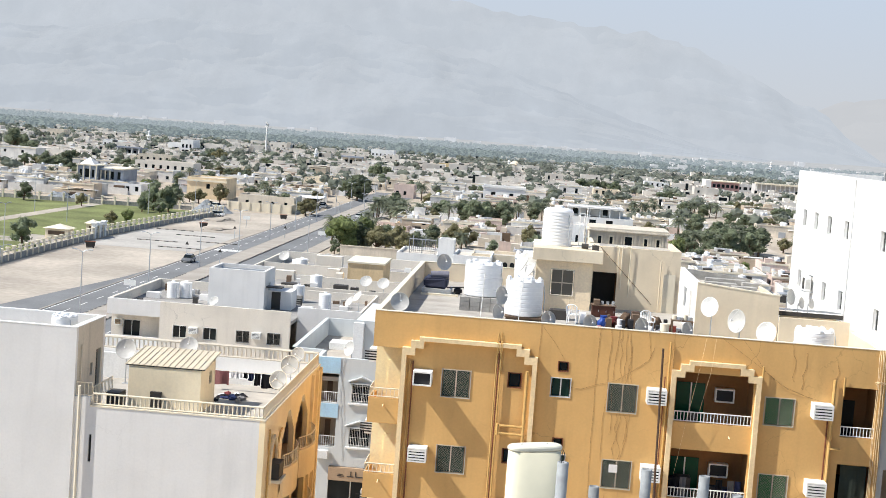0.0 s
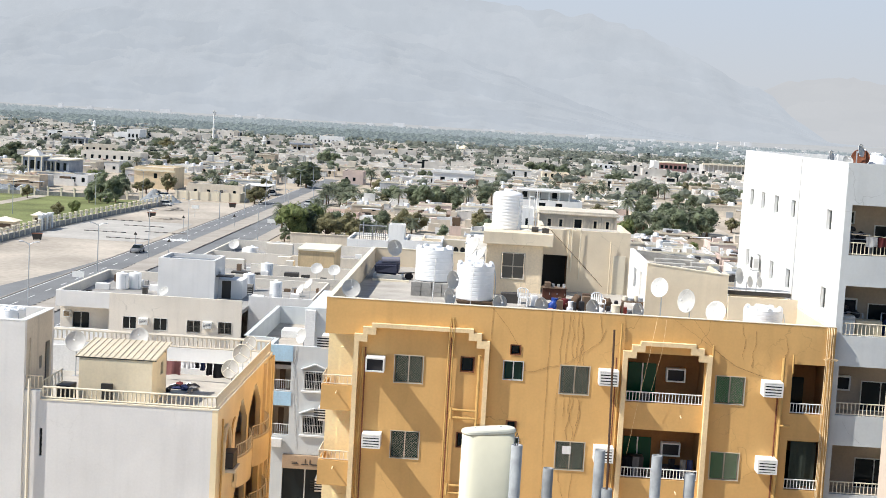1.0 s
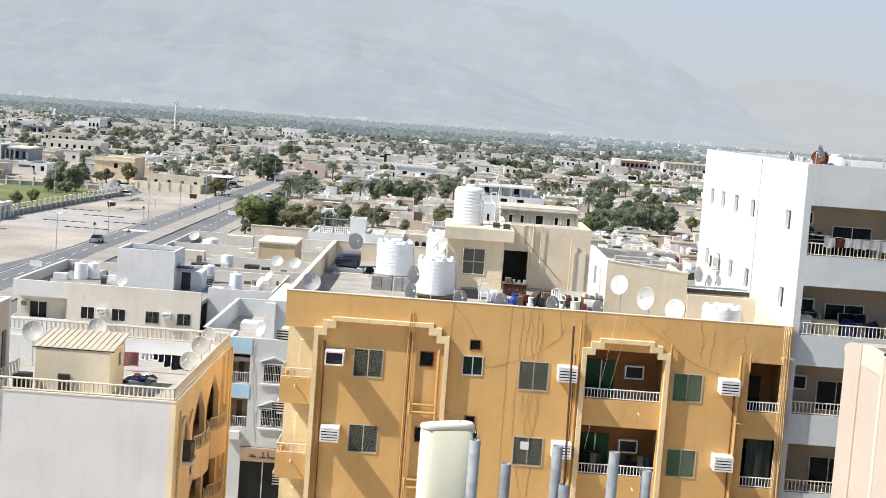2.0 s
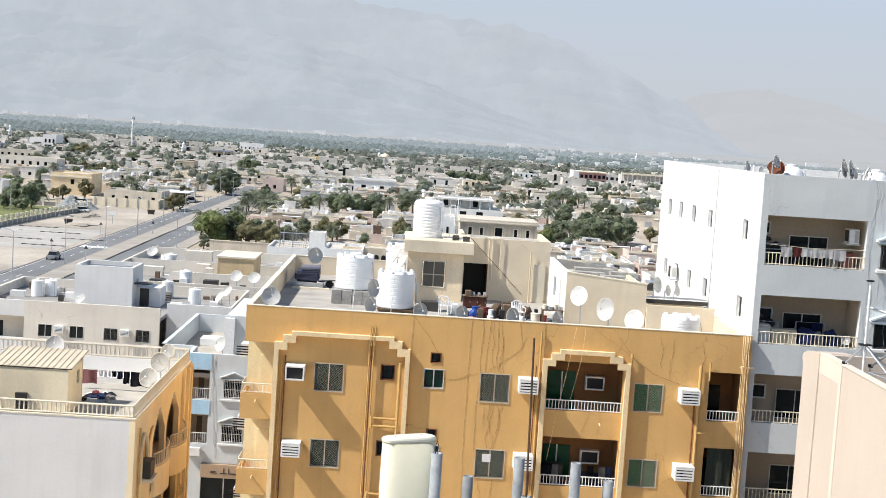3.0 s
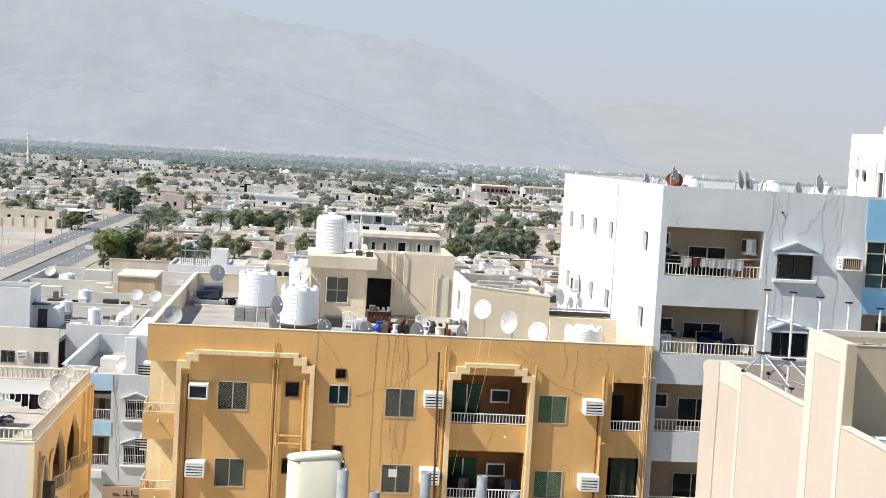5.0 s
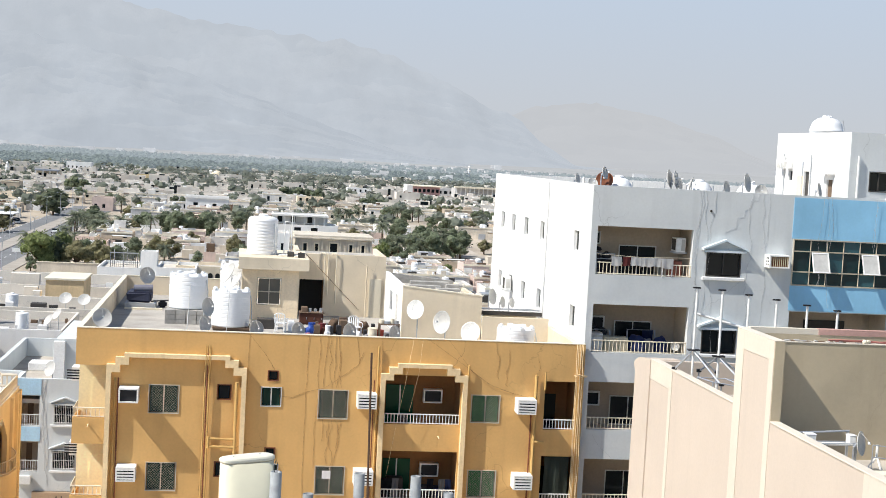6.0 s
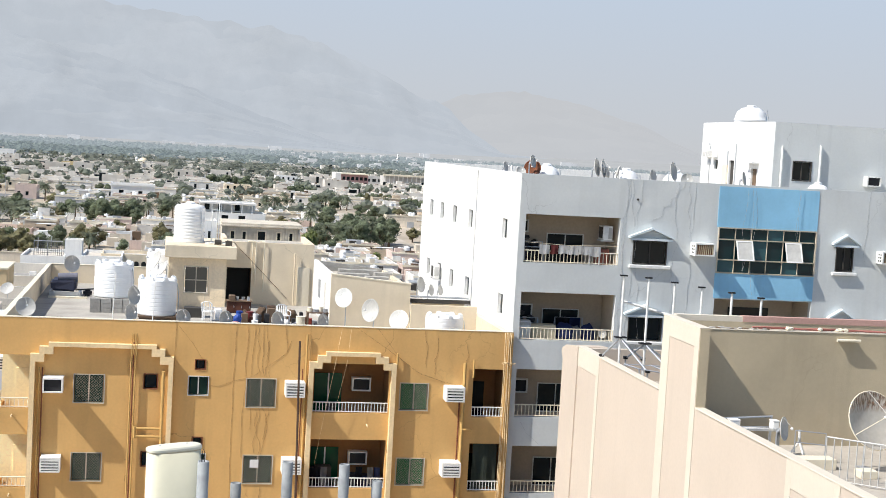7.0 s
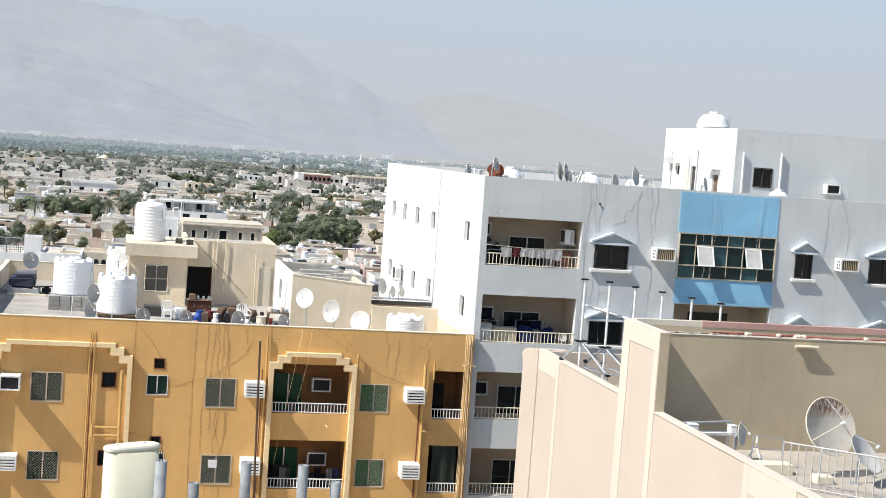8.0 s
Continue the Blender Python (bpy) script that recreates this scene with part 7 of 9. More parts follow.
for x in (-1.2, -1.11, -1.02):
    pipe(ochre, [(x, 59.86, 20.05), (x, 59.86, 0.2)], 0.03, RUST if x < -1.1 and x > -1.15 else None)
for x in (-1.2, -1.13, -1.06, -1.0):
    bm = bmesh.new()
    path_rod(bm, [(x, 60.1, 20.99), (x, 59.95, 20.0), (x + 0.02, 59.7, 19.95), (x, 59.72, 19.55)], 0.02, 5)
    part("cable", bm, OCHRE_PIPE, ochre, "ochre painted cable bent over a plaster frame")
for k in range(4):
    d = FL * k
    if k < 2:
        pipe(ochre, [(0.16, 59.8, 18.86 - d), (0.16, 59.8, 15.6 - d)], 0.075)
    for z in (16.42, 16.08):
        pipe(ochre, [(-0.9, 59.8, z - d), (0.16, 59.8, z - d - 0.02)], 0.055)
    pipe(ochre, [(-0.95, 59.8, 16.5 - d), (-0.95, 59.8, 16.0 - d)], 0.06)
for x in (-4.92, -4.78):
    pipe(ochre, [(x, 59.9, 18.9), (x, 59.9, 0.2)], 0.03, RUST if x > -4.85 else OCHRE_PIPE)
pipe(ochre, [(6.16, 59.9, 20.6), (6.16, 59.9, 0.2)], 0.045)
pipe(ochre, [(6.02, 59.93, 19.1), (6.02, 59.93, 0.2)], 0.025, RUST)
pipe(ochre, [(10.12, 59.86, 19.9), (10.12, 59.86, 19.2)], 0.05)
pipe(ochre, [(13.14, 59.86, 19.55), (13.14, 59.86, 0.2)], 0.075)
pipe(ochre, [(12.98, 59.9, 18.4), (12.98, 59.9, 0.2)], 0.035, RUST)
pipe(ochre, [(13.55, 59.9, 19.7), (13.55, 59.9, 18.9)], 0.04)
for k in range(3):
    pipe(ochre, [(13.14, 59.82, 16.6 - FL * k), (13.6, 59.82, 16.6 - FL * k)], 0.045)
rows61 = [wavy(14.9 + 0.07 * i, 59.93, 20.95, 3.0, r61, 0.03, 0.8) for i in range(5)]
cables("cable", rows61, 0.015, OCHRE_TRIM, "pale cable hanging down a building corner", ochre)
knot = bmesh.new()
for i in range(6):
    a = r61.uniform(0, 3)
    path_rod(knot, [(14.85 + 0.1 * i, 59.85, 19.5 + 0.05 * math.sin(a)), (15.0, 59.8, 19.65), (14.8 + 0.12 * i, 59.86, 19.58)], 0.022, 5)
part("cable_knot", knot, OCHRE_TRIM, ochre)
# thin loose cables down the wall
thin = []
for x, z0, z1, amp in ((3.15, 20.95, 12.5, 0.03), (3.95, 20.95, 16.4, 0.06), (4.05, 20.95, 14.0, 0.12), (4.3, 20.9, 16.0, 0.12), (4.42, 20.95, 12.0, 0.12), (0.62, 20.95, 18.2, 0.015), (11.3, 20.9, 19.3, 0.16), (13.2, 20.4, 19.6, 0.1), (5.2, 20.9, 19.8, 0.15), (6.3, 21.0, 19.5, 0.03)):
    thin.append(wavy(x, 59.988, z0, z1, r61, amp))
for x, z0, z1, amp in ((3.6, 20.95, 15.2, 0.04), (4.55, 20.3, 17.6, 0.14), (4.1, 17.3, 12.2, 0.13), (11.9, 20.6, 19.0, 0.1)):
    thin.append(wavy(x, 59.988, z0, z1, r61, amp, 0.3))
thin.append([(1.95, 59.988, 18.3), (2.5, 59.988, 18.25), (3.1, 59.988, 18.5), (3.9, 59.988, 18.7), (4.6, 59.988, 19.2), (5.3, 59.988, 19.75), (5.5, 59.988, 20.3)])
thin.append([(0.62, 59.988, 20.9), (1.3, 59.988, 20.1), (1.75, 59.988, 19.4)])
thin.append([(8.3, 59.95, 20.95), (9.6, 59.95, 20.1), (11.2, 59.95, 19.0), (12.3, 59.988, 18.65)])
thin.append([(9.2, 59.95, 20.95), (10.3, 59.95, 19.6), (11.0, 59.95, 19.1), (12.0, 59.95, 18.75), (13.0, 59.95, 18.5)])
cables("cable", thin, 0.0042, surface("brown_cable", (0.22, 0.12, 0.05), 0.7), "thin brown cable down an ochre wall", ochre)
cables("cable", [[(7.6, 59.6, 20.95), (7.35, 59.6, 19.2), (7.0, 59.7, 17.0), (6.7, 59.7, 15.0)], [(8.0, 59.6, 20.95), (7.9, 59.65, 19.5), (7.55, 59.6, 17.8)]], 0.005, OCHRE_TRIM, "pale slack cable before a balcony", ochre)
paper = part("paper", boxes((3.95, 4.32, 59.955, 59.965, 14.75, 15.1)), PLASTIC_WHITE, ochre, "white paper behind the guard")
for k in range(2):
    for x, z in ((-5.95, 16.9), (8.9, 16.75)):
        bm = bmesh.new()
        rod(bm, (x, 59.84, z - FL * k), (x, 59.5, z - FL * k - 0.04), 0.03, 6)
        part("spout", bm, OCHRE_TRIM, ochre, "short drain spout")
# things kept on the lower balcony
crate(6.9, 7.6, 60.9, 61.5, 13.12, 14.6, DARK_METAL, "shelf", "dark metal shelf on a balcony", "shelf")
crate(8.3, 9.3, 61.0, 61.5, 13.12, 14.2, surface("dark_cloth", (0.05, 0.05, 0.06), 0.9), "bedding", "dark laundry on a balcony rack", "laundry")
for i, (x, w_, h_, mat_, what) in enumerate(((6.62, 0.5, 1.5, CLOTHS["black"], "black bedding hung on a balcony rail"), (7.7, 0.5, 0.9, WOOD, "old wooden cabinet on a balcony"), (8.35, 0.45, 1.25, BLACK, "black bin on a balcony"), (9.0, 0.6, 1.1, CLOTHS["navy"], "navy folded bedding on a balcony"))):
    crate(x, x + w_, 60.55, 60.95, 13.12, 13.12 + h_, mat_, "bedding" if i in (0, 3) else "cabinet" if i == 1 else "bin", what, "laundry" if i in (0, 3) else "storage")
for i, (x, c) in enumerate(((6.75, "black"), (7.05, "grey"), (8.6, "black"), (9.1, "grey"), (9.4, "navy"))):
    cloth(x, x + 0.28, 60.3, 14.0 - 0.1 * (i % 3), 14.75, CLOTHS[c], c + " cloth hung in an ochre balcony", 70 + i, 0.03)
crate(7.2, 7.6, 60.6, 60.9, 16.45, 17.5, DARK_METAL, "cabinet", "dark steel cabinet on a balcony", "storage")
# ---- things kept on the balconies of the white building ----
for k, z0 in enumerate((24.07, 20.6, 17.13, 13.66)):
    floor = z0 - 0.12
    if k < 2:
        if k == 0:
            t = thing("outdoor_unit", (19.55, 61.2, floor + 1.2), "white outdoor air conditioner unit on a balcony wall", "air conditioner")
            part("casing", soft(boxes((19.38, 19.82, 60.85, 61.6, floor + 1.22, floor + 1.86)), 0.02), METAL_WHITE, t)
            part("fan_guard", boxes((19.62, 19.78, 60.835, 60.848, floor + 1.28, floor + 1.8)), DISH_GREY, t)
            part("fan_guard", boxes((19.366, 19.378, 60.95, 61.5, floor + 1.3, floor + 1.8)), DARK_METAL, t)
            for yy in (60.95, 61.5):
                part("bracket", boxes((19.3, 19.93, yy, yy + 0.04, floor + 1.15, floor + 1.218)), METAL_GREY, t)
        rack = thing("clothes_rack", (16.2, 61.2, floor), "folding steel clothes rack on a balcony", "clothes rack", "clothes racks")
        for x in (15.85, 16.7):
            bm = bmesh.new()
            path_rod(bm, [(x, 61.0, floor), (x, 61.35, floor + 1.0), (x, 61.7, floor)], 0.02, 5)
            part("leg", bm, METAL_GREY, rack)
        for y, z in ((61.2, 0.75), (61.35, 1.0), (61.5, 0.75)):
            bm = bmesh.new()
            rod(bm, (15.85, y, floor + z), (16.7, y, floor + z), 0.014, 5)
            part("bar", bm, METAL_GREY, rack)
        crate(15.85, 16.75, 61.5, 62.1, floor, floor + 0.7, CLOTHS["black"], "bedding", "dark folded laundry on a balcony", "laundry")
        for j, (x, z_, w_, h_) in enumerate(((15.7, 0.0, 0.5, 1.05), (15.72, 1.07, 0.42, 0.22), (16.25, 0.72, 0.4, 0.35))):
            bag(x + w_ / 2, 61.75, floor + z_, w_ * 0.55, h_, BAG_DARK, "dark bundle piled in the corner of a balcony", 80.0 + 3 * j + k)
ln = thing("clothes_line", (18, 60.9, 24.9), "clothes line across a shaded balcony", "clothes line")
bm = bmesh.new()
path_rod(bm, [(15.63, 60.28, 24.98), (17.6, 60.28, 24.9), (19.93, 60.28, 24.96)], 0.01, 5)
part("line", bm, PALE_TRIM, ln)
for i, (a, b, h, c) in enumerate(((16.28, 16.76, 0.42, "white"), (16.8, 17.14, 0.4, "maroon"), (17.17, 17.64, 0.37, "white"), (17.65, 18.08, 0.4, "white"), (18.09, 18.56, 0.38, "white"), (18.57, 19.12, 0.45, "white"), (18.58, 18.66, 0.8, "white"), (19.04, 19.12, 0.8, "white"))):
    cloth(a, b, 60.28, 24.89 - h, 24.89, CLOTHS[c], c + " cloth hung on a balcony line", 30 + i, 0.015)
crate(19.2, 19.75, 61.0, 61.5, 23.95, 24.75, surface("terracotta_plastic", (0.24, 0.085, 0.06), 0.6), "basket", "terracotta laundry basket on a balcony", "basket")
crate(16.3, 17.4, 60.75, 61.3, 20.48, 21.25, surface("beige_cloth", (0.5, 0.44, 0.32), 0.9), "mattress", "beige folded mattress on a balcony", "mattress")
bag(17.9, 61.1, 20.48, 0.42, 0.85, CLOTHS["navy"], "dark blue cloth bundle heaped on a balcony", 5.0)
bag(18.45, 61.2, 20.48, 0.36, 0.7, CLOTHS["grey"], "grey cloth bundle heaped on a balcony", 8.0)
bag(18.98, 61.2, 20.48, 0.4, 0.8, CLOTHS["navy"], "dark blue cloth bundle heaped on a balcony", 11.0)
wm = thing("washing_machine", (16.0, 61.2, 20.48), "white washing machine on a shaded balcony", "washing machine")
part("casing", soft(boxes((15.7, 16.28, 60.9, 61.45, 20.48, 21.35)), 0.02), METAL_WHITE, wm)
part("lid", soft(boxes((15.72, 16.26, 60.92, 61.43, 21.352, 21.4)), 0.01), DISH_GREY, wm)
part("panel", boxes((15.74, 16.24, 60.885, 60.898, 21.2, 21.32)), DISH_GREY, wm)
rack2 = thing("clothes_rack", (18.4, 61.6, 20.48), "steel clothes rack with dark laundry on a balcony", "clothes rack", "clothes racks")
for x in (17.6, 18.9):
    bm = bmesh.new()
    path_rod(bm, [(x, 61.4, 20.48), (x, 61.7, 21.5), (x, 62.0, 20.48)], 0.02, 5)
    part("leg", bm, METAL_GREY, rack2)
bm = bmesh.new()
rod(bm, (17.6, 61.7, 21.5), (18.9, 61.7, 21.5), 0.014, 5)
part("bar", bm, METAL_GREY, rack2)
cloth(17.7, 18.2, 61.68, 20.95, 21.5, CLOTHS["black"], "black cloth hung on a balcony rack", 51, 0.02)
cloth(18.3, 18.8, 61.68, 21.0, 21.5, CLOTHS["navy"], "navy cloth hung on a balcony rack", 52, 0.02)
satellite_dish((19.55, 60.75, 20.48), 0.2, 180, 10, 0.45)
# net curtain on the glazed corner of the ochre building
cloth(13.75, 14.85, 60.12, 13.9, 15.9, surface("grey_net", (0.07, 0.085, 0.07), 0.9), "grey net hung in an ochre balcony opening", 44, 0.05, "net_curtain")
# ---- where single trees and clumps stand in the town ----
# single trees: place, height, width of the crown, kind
PARK_TREES = [(-267, 702, 14.0, 16, 2), (-220.5, 592, 5.6, 7.4, 0), (-216, 606, 6.8, 6.5, 0), (-220.5, 655, 6.3, 8.2, 0), (-100, 269, 6.0, 6.4, 0),
              (-144.7, 389, 5.6, 6.5, 0), (-126, 383, 4.0, 4.4, 1), (-100, 326.5, 4.0, 4.3, 1), (-98.8, 335.5, 4.0, 4.3, 3), (-107.7, 379, 4.8, 4.6, 0),
              (-116.6, 424, 7.2, 6.4, 0), (-102.7, 379, 4.4, 5.6, 2), (-111, 426, 6.4, 7.5, 2), (-137.4, 534, 5.0, 4.6, 0), (-165, 627, 7.0, 9.8, 0), (-106.5, 386, 7.4, 6.5, 2), (-102.0, 385, 7.8, 6.8, 0), (-109.8, 390, 5.6, 5.5, 0), (-246, 668, 9.0, 12.0, 2), (-236, 640, 7.5, 9.0, 0)]
TOWN_TREES = [(-99.3, 436, 6.8, 7.0, 1), (-67.9, 412, 5.4, 6.8, 1), (-145, 740, 6.8, 10.8, 0), (-65.8, 512, 10.2, 15.5, 2), (-69.5, 518, 7.6, 10.0, 2), (-31.0, 318, 6.4, 8.0, 1), (-24.5, 336, 6.0, 6.4, 0), (-19.5, 340, 6.4, 7.4, 1), (-19.0, 430, 8.2, 9.0, 2), (-22.5, 434, 7.4, 8.0, 0), (-15.5, 439, 7.6, 8.4, 2), (-41.5, 304.5, 8.8, 10.6, 3), (-38.2, 312, 8.2, 7.5, 3),
              (-39.0, 309, 7.6, 7.0, 0), (-34.2, 308, 6.9, 8.4, 1), (-29.0, 311, 5.6, 5.5, 1), (-42.9, 301.6, 3.4, 3.4, 0), (-16.7, 347, 5.2, 7.4, 1),
              (-25.5, 349, 4.6, 5.6, 0), (-1.1, 359.5, 6.3, 5.6, 1), (35.4, 344.7, 5.7, 3.6, 3), (48.6, 327, 3.4, 3.6, 3), (60.5, 392, 6.0, 5.0, 2), (57.3, 380, 7.4, 7.6, 2), (52.5, 378, 8.0, 8.0, 0), (46, 376, 6.8, 6.5, 0), (36.7, 361, 6.0, 4.4, 3)]
# clumps that stand out: from x to x, depth, height, kinds of tree
PARK_SIDE = [(-31, -24.5, 320, 5.2, (1, 0)), (-33, -29, 317, 4.8, (4,)), (-50, -38, 420, 7.7, (5, 4, 5)), (-22, -8, 438, 7.6, (0, 2)), (-8, 1, 463, 7.4, (5, 0, 5)),
             (-72, -66, 418, 4.8, (4, 1)), (-85, -77, 721, 8.6, (2,)), (-30, -23, 424, 7.8, (5, 4)), (-30, -24, 620, 5.1, (0,)), (-46, -44, 544, 9.0, (5,)), (-106, -102, 563, 4.7, (0,)),
             (-218, -212, 593, 6.2, (0, 1)), (-212, -206, 613, 7.8, (0,))]
TOWN_SIDE = [(-154, -144, 623, 7.8, (0, 5)), (-188, -177, 780, 8.6, (0, 1)), (-204, -192, 560, 7.0, (0, 2)), (-186, -172, 600, 6.6, (2, 0)), (-133, -122, 585, 6.4, (0, 1)), (-180, -168, 520, 6.0, (0, 2)), (-134, -131, 514, 6.0, (0,)),
             (39, 50, 377, 8.2, (5, 4, 2)), (49, 63, 387, 9.0, (2, 5, 0)), (42, 54, 440, 8.7, (5, 0)), (57, 74, 573, 7.0, (0, 5)), (56, 70, 683, 6.7, (0, 2)), (21, 42, 734, 8.4, (0, 2)), (78, 88, 523, 5.0, (1, 0)), (86, 108, 649, 5.8, (0, 1)), (96, 105, 570, 7.6, (0, 2)),
             (35, 42, 538, 7.1, (5,)), (47, 53, 582, 4.5, (4,)), (35, 39, 363, 4.9, (3,)), (47, 50, 324, 2.3, (3,))]
# ---- the town on the plain ----
rnd = random.Random(11)
TAKEN = [(-260, -94, 235, 412), (-97, -44, 100, 425), (-70, -47, 100, 590), (-30, 4, 268, 304), (11, 33, 328, 352), (6, 31, 415, 440), (-23, -4, 555, 580),
         (-118, -100, 450, 482), (-158, -142, 462, 500), (-94, -72, 408, 445), (58, 74, 330, 560), (98, 124, 845, 885), (126, 172, 905, 985), (-126, -108, 870, 895), (-16, -2, 255, 268),
         (38, 66, 368, 400), (-22, 2, 432, 470), (-52, -37, 410, 428), (70, 105, 400, 470), (-60, -50, 552, 575)]

TAKEN += [(x - w / 2 + 0.5, x + w / 2 - 0.5, y - 13, y + 4) for x, y, h, w, i in PARK_TREES + TOWN_TREES]
TAKEN += [(x0 - 1, x1 + 1, y0 - 8, y0 + 12) for x0, x1, y0, h, kinds in PARK_SIDE + TOWN_SIDE]


def taken(x0, x1, y0, y1):
    return any(x1 > a and x0 < b and y1 > c and y0 < d for a, b, c, d in TAKEN)


def house_bms(bw, br, x, y, w, d, h, r):
    """Hollow body with a parapet, roof slab and a small stair room on one flat-roofed house."""
    box(bw, x, x + w, y, y + 0.3, 0, h)
    box(bw, x, x + w, y + d - 0.3, y + d, 0, h)
    box(bw, x, x + 0.3, y + 0.3, y + d - 0.3, 0, h)
    box(bw, x + w - 0.3, x + w, y + 0.3, y + d - 0.3, 0, h)
    box(br, x + 0.3, x + w - 0.3, y + 0.3, y + d - 0.3, h - 0.9, h - 0.45)
    if r.random() < 0.16:
        sx, sy = x + r.uniform(0.1, 0.6) * w, y + r.uniform(0.2, 0.5) * d
        box(bw, sx, sx + 3.2, sy, sy + 3.4, h - 0.45, h + r.uniform(0.8, 2.4))


def openings(x, y, w, d, h, r, share=0.7):
    out = []
    n = max(1, int(w / 3.6))
    for i in range(n):
        if r.random() < share:
            cx = x + w * (i + 0.5) / n
            tall = r.random() < 0.3
            for f in range(2 if h > 6 else 1):
                out.append((cx - 0.55, cx + 0.55, y - 0.04, y - 0.004, (0.1 if tall else 1.2) + 3.3 * f, 2.4 + 3.3 * f))
    return out


SMALL_TANKS = [(0.55, 1.3), (0.7, 1.5)]


def house(x, y, w, d, h, paint, r, label, yard=True, tanks=True):
    t = thing("house", (x + w / 2, y + d / 2, 0), label, "house", "houses of the town")
    bw, br = bmesh.new(), bmesh.new()
    house_bms(bw, br, x, y, w, d, h, r)
    part("wall", bw, paint, t)
    part("roof", br, HOUSE_ROOF, t)
    part("cornice", boxes((x - 0.12, x + w + 0.12, y - 0.14, y - 0.004, h - 0.35, h + 0.02)), PALE_TRIM, t)
    for o in openings(x, y, w, d, h, r):
        part("window", boxes(o), GLASS, t)
    for k in range(int(d / 7)):
        yy = y + 2 + 6 * k
        s = x - 0.04 if x > 0 else x + w + 0.004
        part("window", boxes((s, s + 0.036, yy, yy + 1.0, 1.2, 2.4)), GLASS, t)
    if yard:
        fy = y - r.uniform(2.5, 5)
        part("yard_wall", boxes((x - 1.5, x + w + 1.5, fy, fy + 0.25, 0, r.uniform(2.0, 2.6))), paint, t)
        part("yard_wall", boxes((x - 1.5, x - 1.25, fy + 0.25, y + d, 0, 2.2)), paint, t)
        part("gate", boxes((x + w * 0.4, x + w * 0.4 + 2.4, fy - 0.05, fy - 0.004, 0, 1.9)), r.choice([DARK_METAL, WOOD, METAL_GREY]), t)
        if r.random() < 0.5:
            part("carport", boxes((x - 1.2, x + w * 0.45, fy + 0.3, y - 0.2, 2.6, 2.75)), r.choice([METAL_GREY, HOUSE_ROOF, CORRUGATED]), t, "sheet roofed carport")
    if y < 430:
        for _ in range(r.choice((2, 3, 4, 5))):
            u, v, k = x + r.uniform(0.6, w - 3), y + r.uniform(0.6, d - 2.5), r.uniform(0.5, 1.4)
            part("roof_box", boxes((u, u + r.uniform(0.6, 2.4), v, v + r.uniform(0.5, 1.6), h - 0.448, h - 0.448 + k)), r.choice((METAL_GREY, paint, paint, DARK_METAL, WHITE)), t)
        v = y + d * r.uniform(0.35, 0.65)
        part("parapet", boxes((x + 0.31, x + w - 0.31, v, v + 0.2, h - 0.448, h - 0.05)), paint, t)
    if tanks:
        for _ in range(r.choice((0, 1, 1, 2))):
            a, b = r.choice(SMALL_TANKS)
            water_tank((x + r.uniform(1.5, w - 1.5), y + r.uniform(1.5, d - 1.5), h - 0.45), a, b, "ribbed", "small white water tank on a house roof")
    return t


CLUTTER = {"pale": [], "tan": [], "rose": [], "dark": []}
r77 = random.Random(77)


def strew(x, y, w, d, h, near_by):
    """Sheds, low walls, awnings and plant boxes on one plot and its roof."""
    pick = lambda: r77.choices(("pale", "tan", "rose", "dark"), (6, 5, 2, 2))[0]
    for _ in range(r77.randint(4, 8) if near_by else r77.randint(2, 4)):
        u, v, k = x + r77.uniform(0.5, w - 2.2), y + r77.uniform(0.5, d - 2.0), r77.random()
        if k < 0.3:
            CLUTTER[pick()].append((u, u + 0.2, v, min(y + d - 0.4, v + r77.uniform(2, 6)), h - 0.47, h + r77.uniform(-0.1, 0.35)))
        elif k < 0.5:
            CLUTTER[pick()].append((u, min(x + w - 0.4, u + r77.uniform(2, 6)), v, v + 0.2, h - 0.47, h + r77.uniform(-0.1, 0.35)))
        else:
            CLUTTER[pick()].append((u, u + r77.uniform(0.5, 1.7), v, v + r77.uniform(0.5, 1.4), h - 0.47, h + r77.uniform(0.0, 0.7)))
    for _ in range(r77.randint(2, 5) if near_by else r77.randint(1, 3)):
        u, v, k = x + r77.uniform(-1.2, w - 1), y - r77.uniform(0.6, 3.4), r77.random()
        if k < 0.55:
            CLUTTER[pick()].append((u, u + r77.uniform(1.2, 4.0), v, v + r77.uniform(0.4, 1.8), 0, r77.uniform(1.6, 2.9)))
        else:
            z = r77.uniform(2.3, 3.0)
            CLUTTER[pick()].append((u, u + r77.uniform(2.5, 5.0), v, v + 2.2, z, z + 0.12))
            CLUTTER["dark"].append((u, u + 0.12, v, v + 0.12, 0, z))


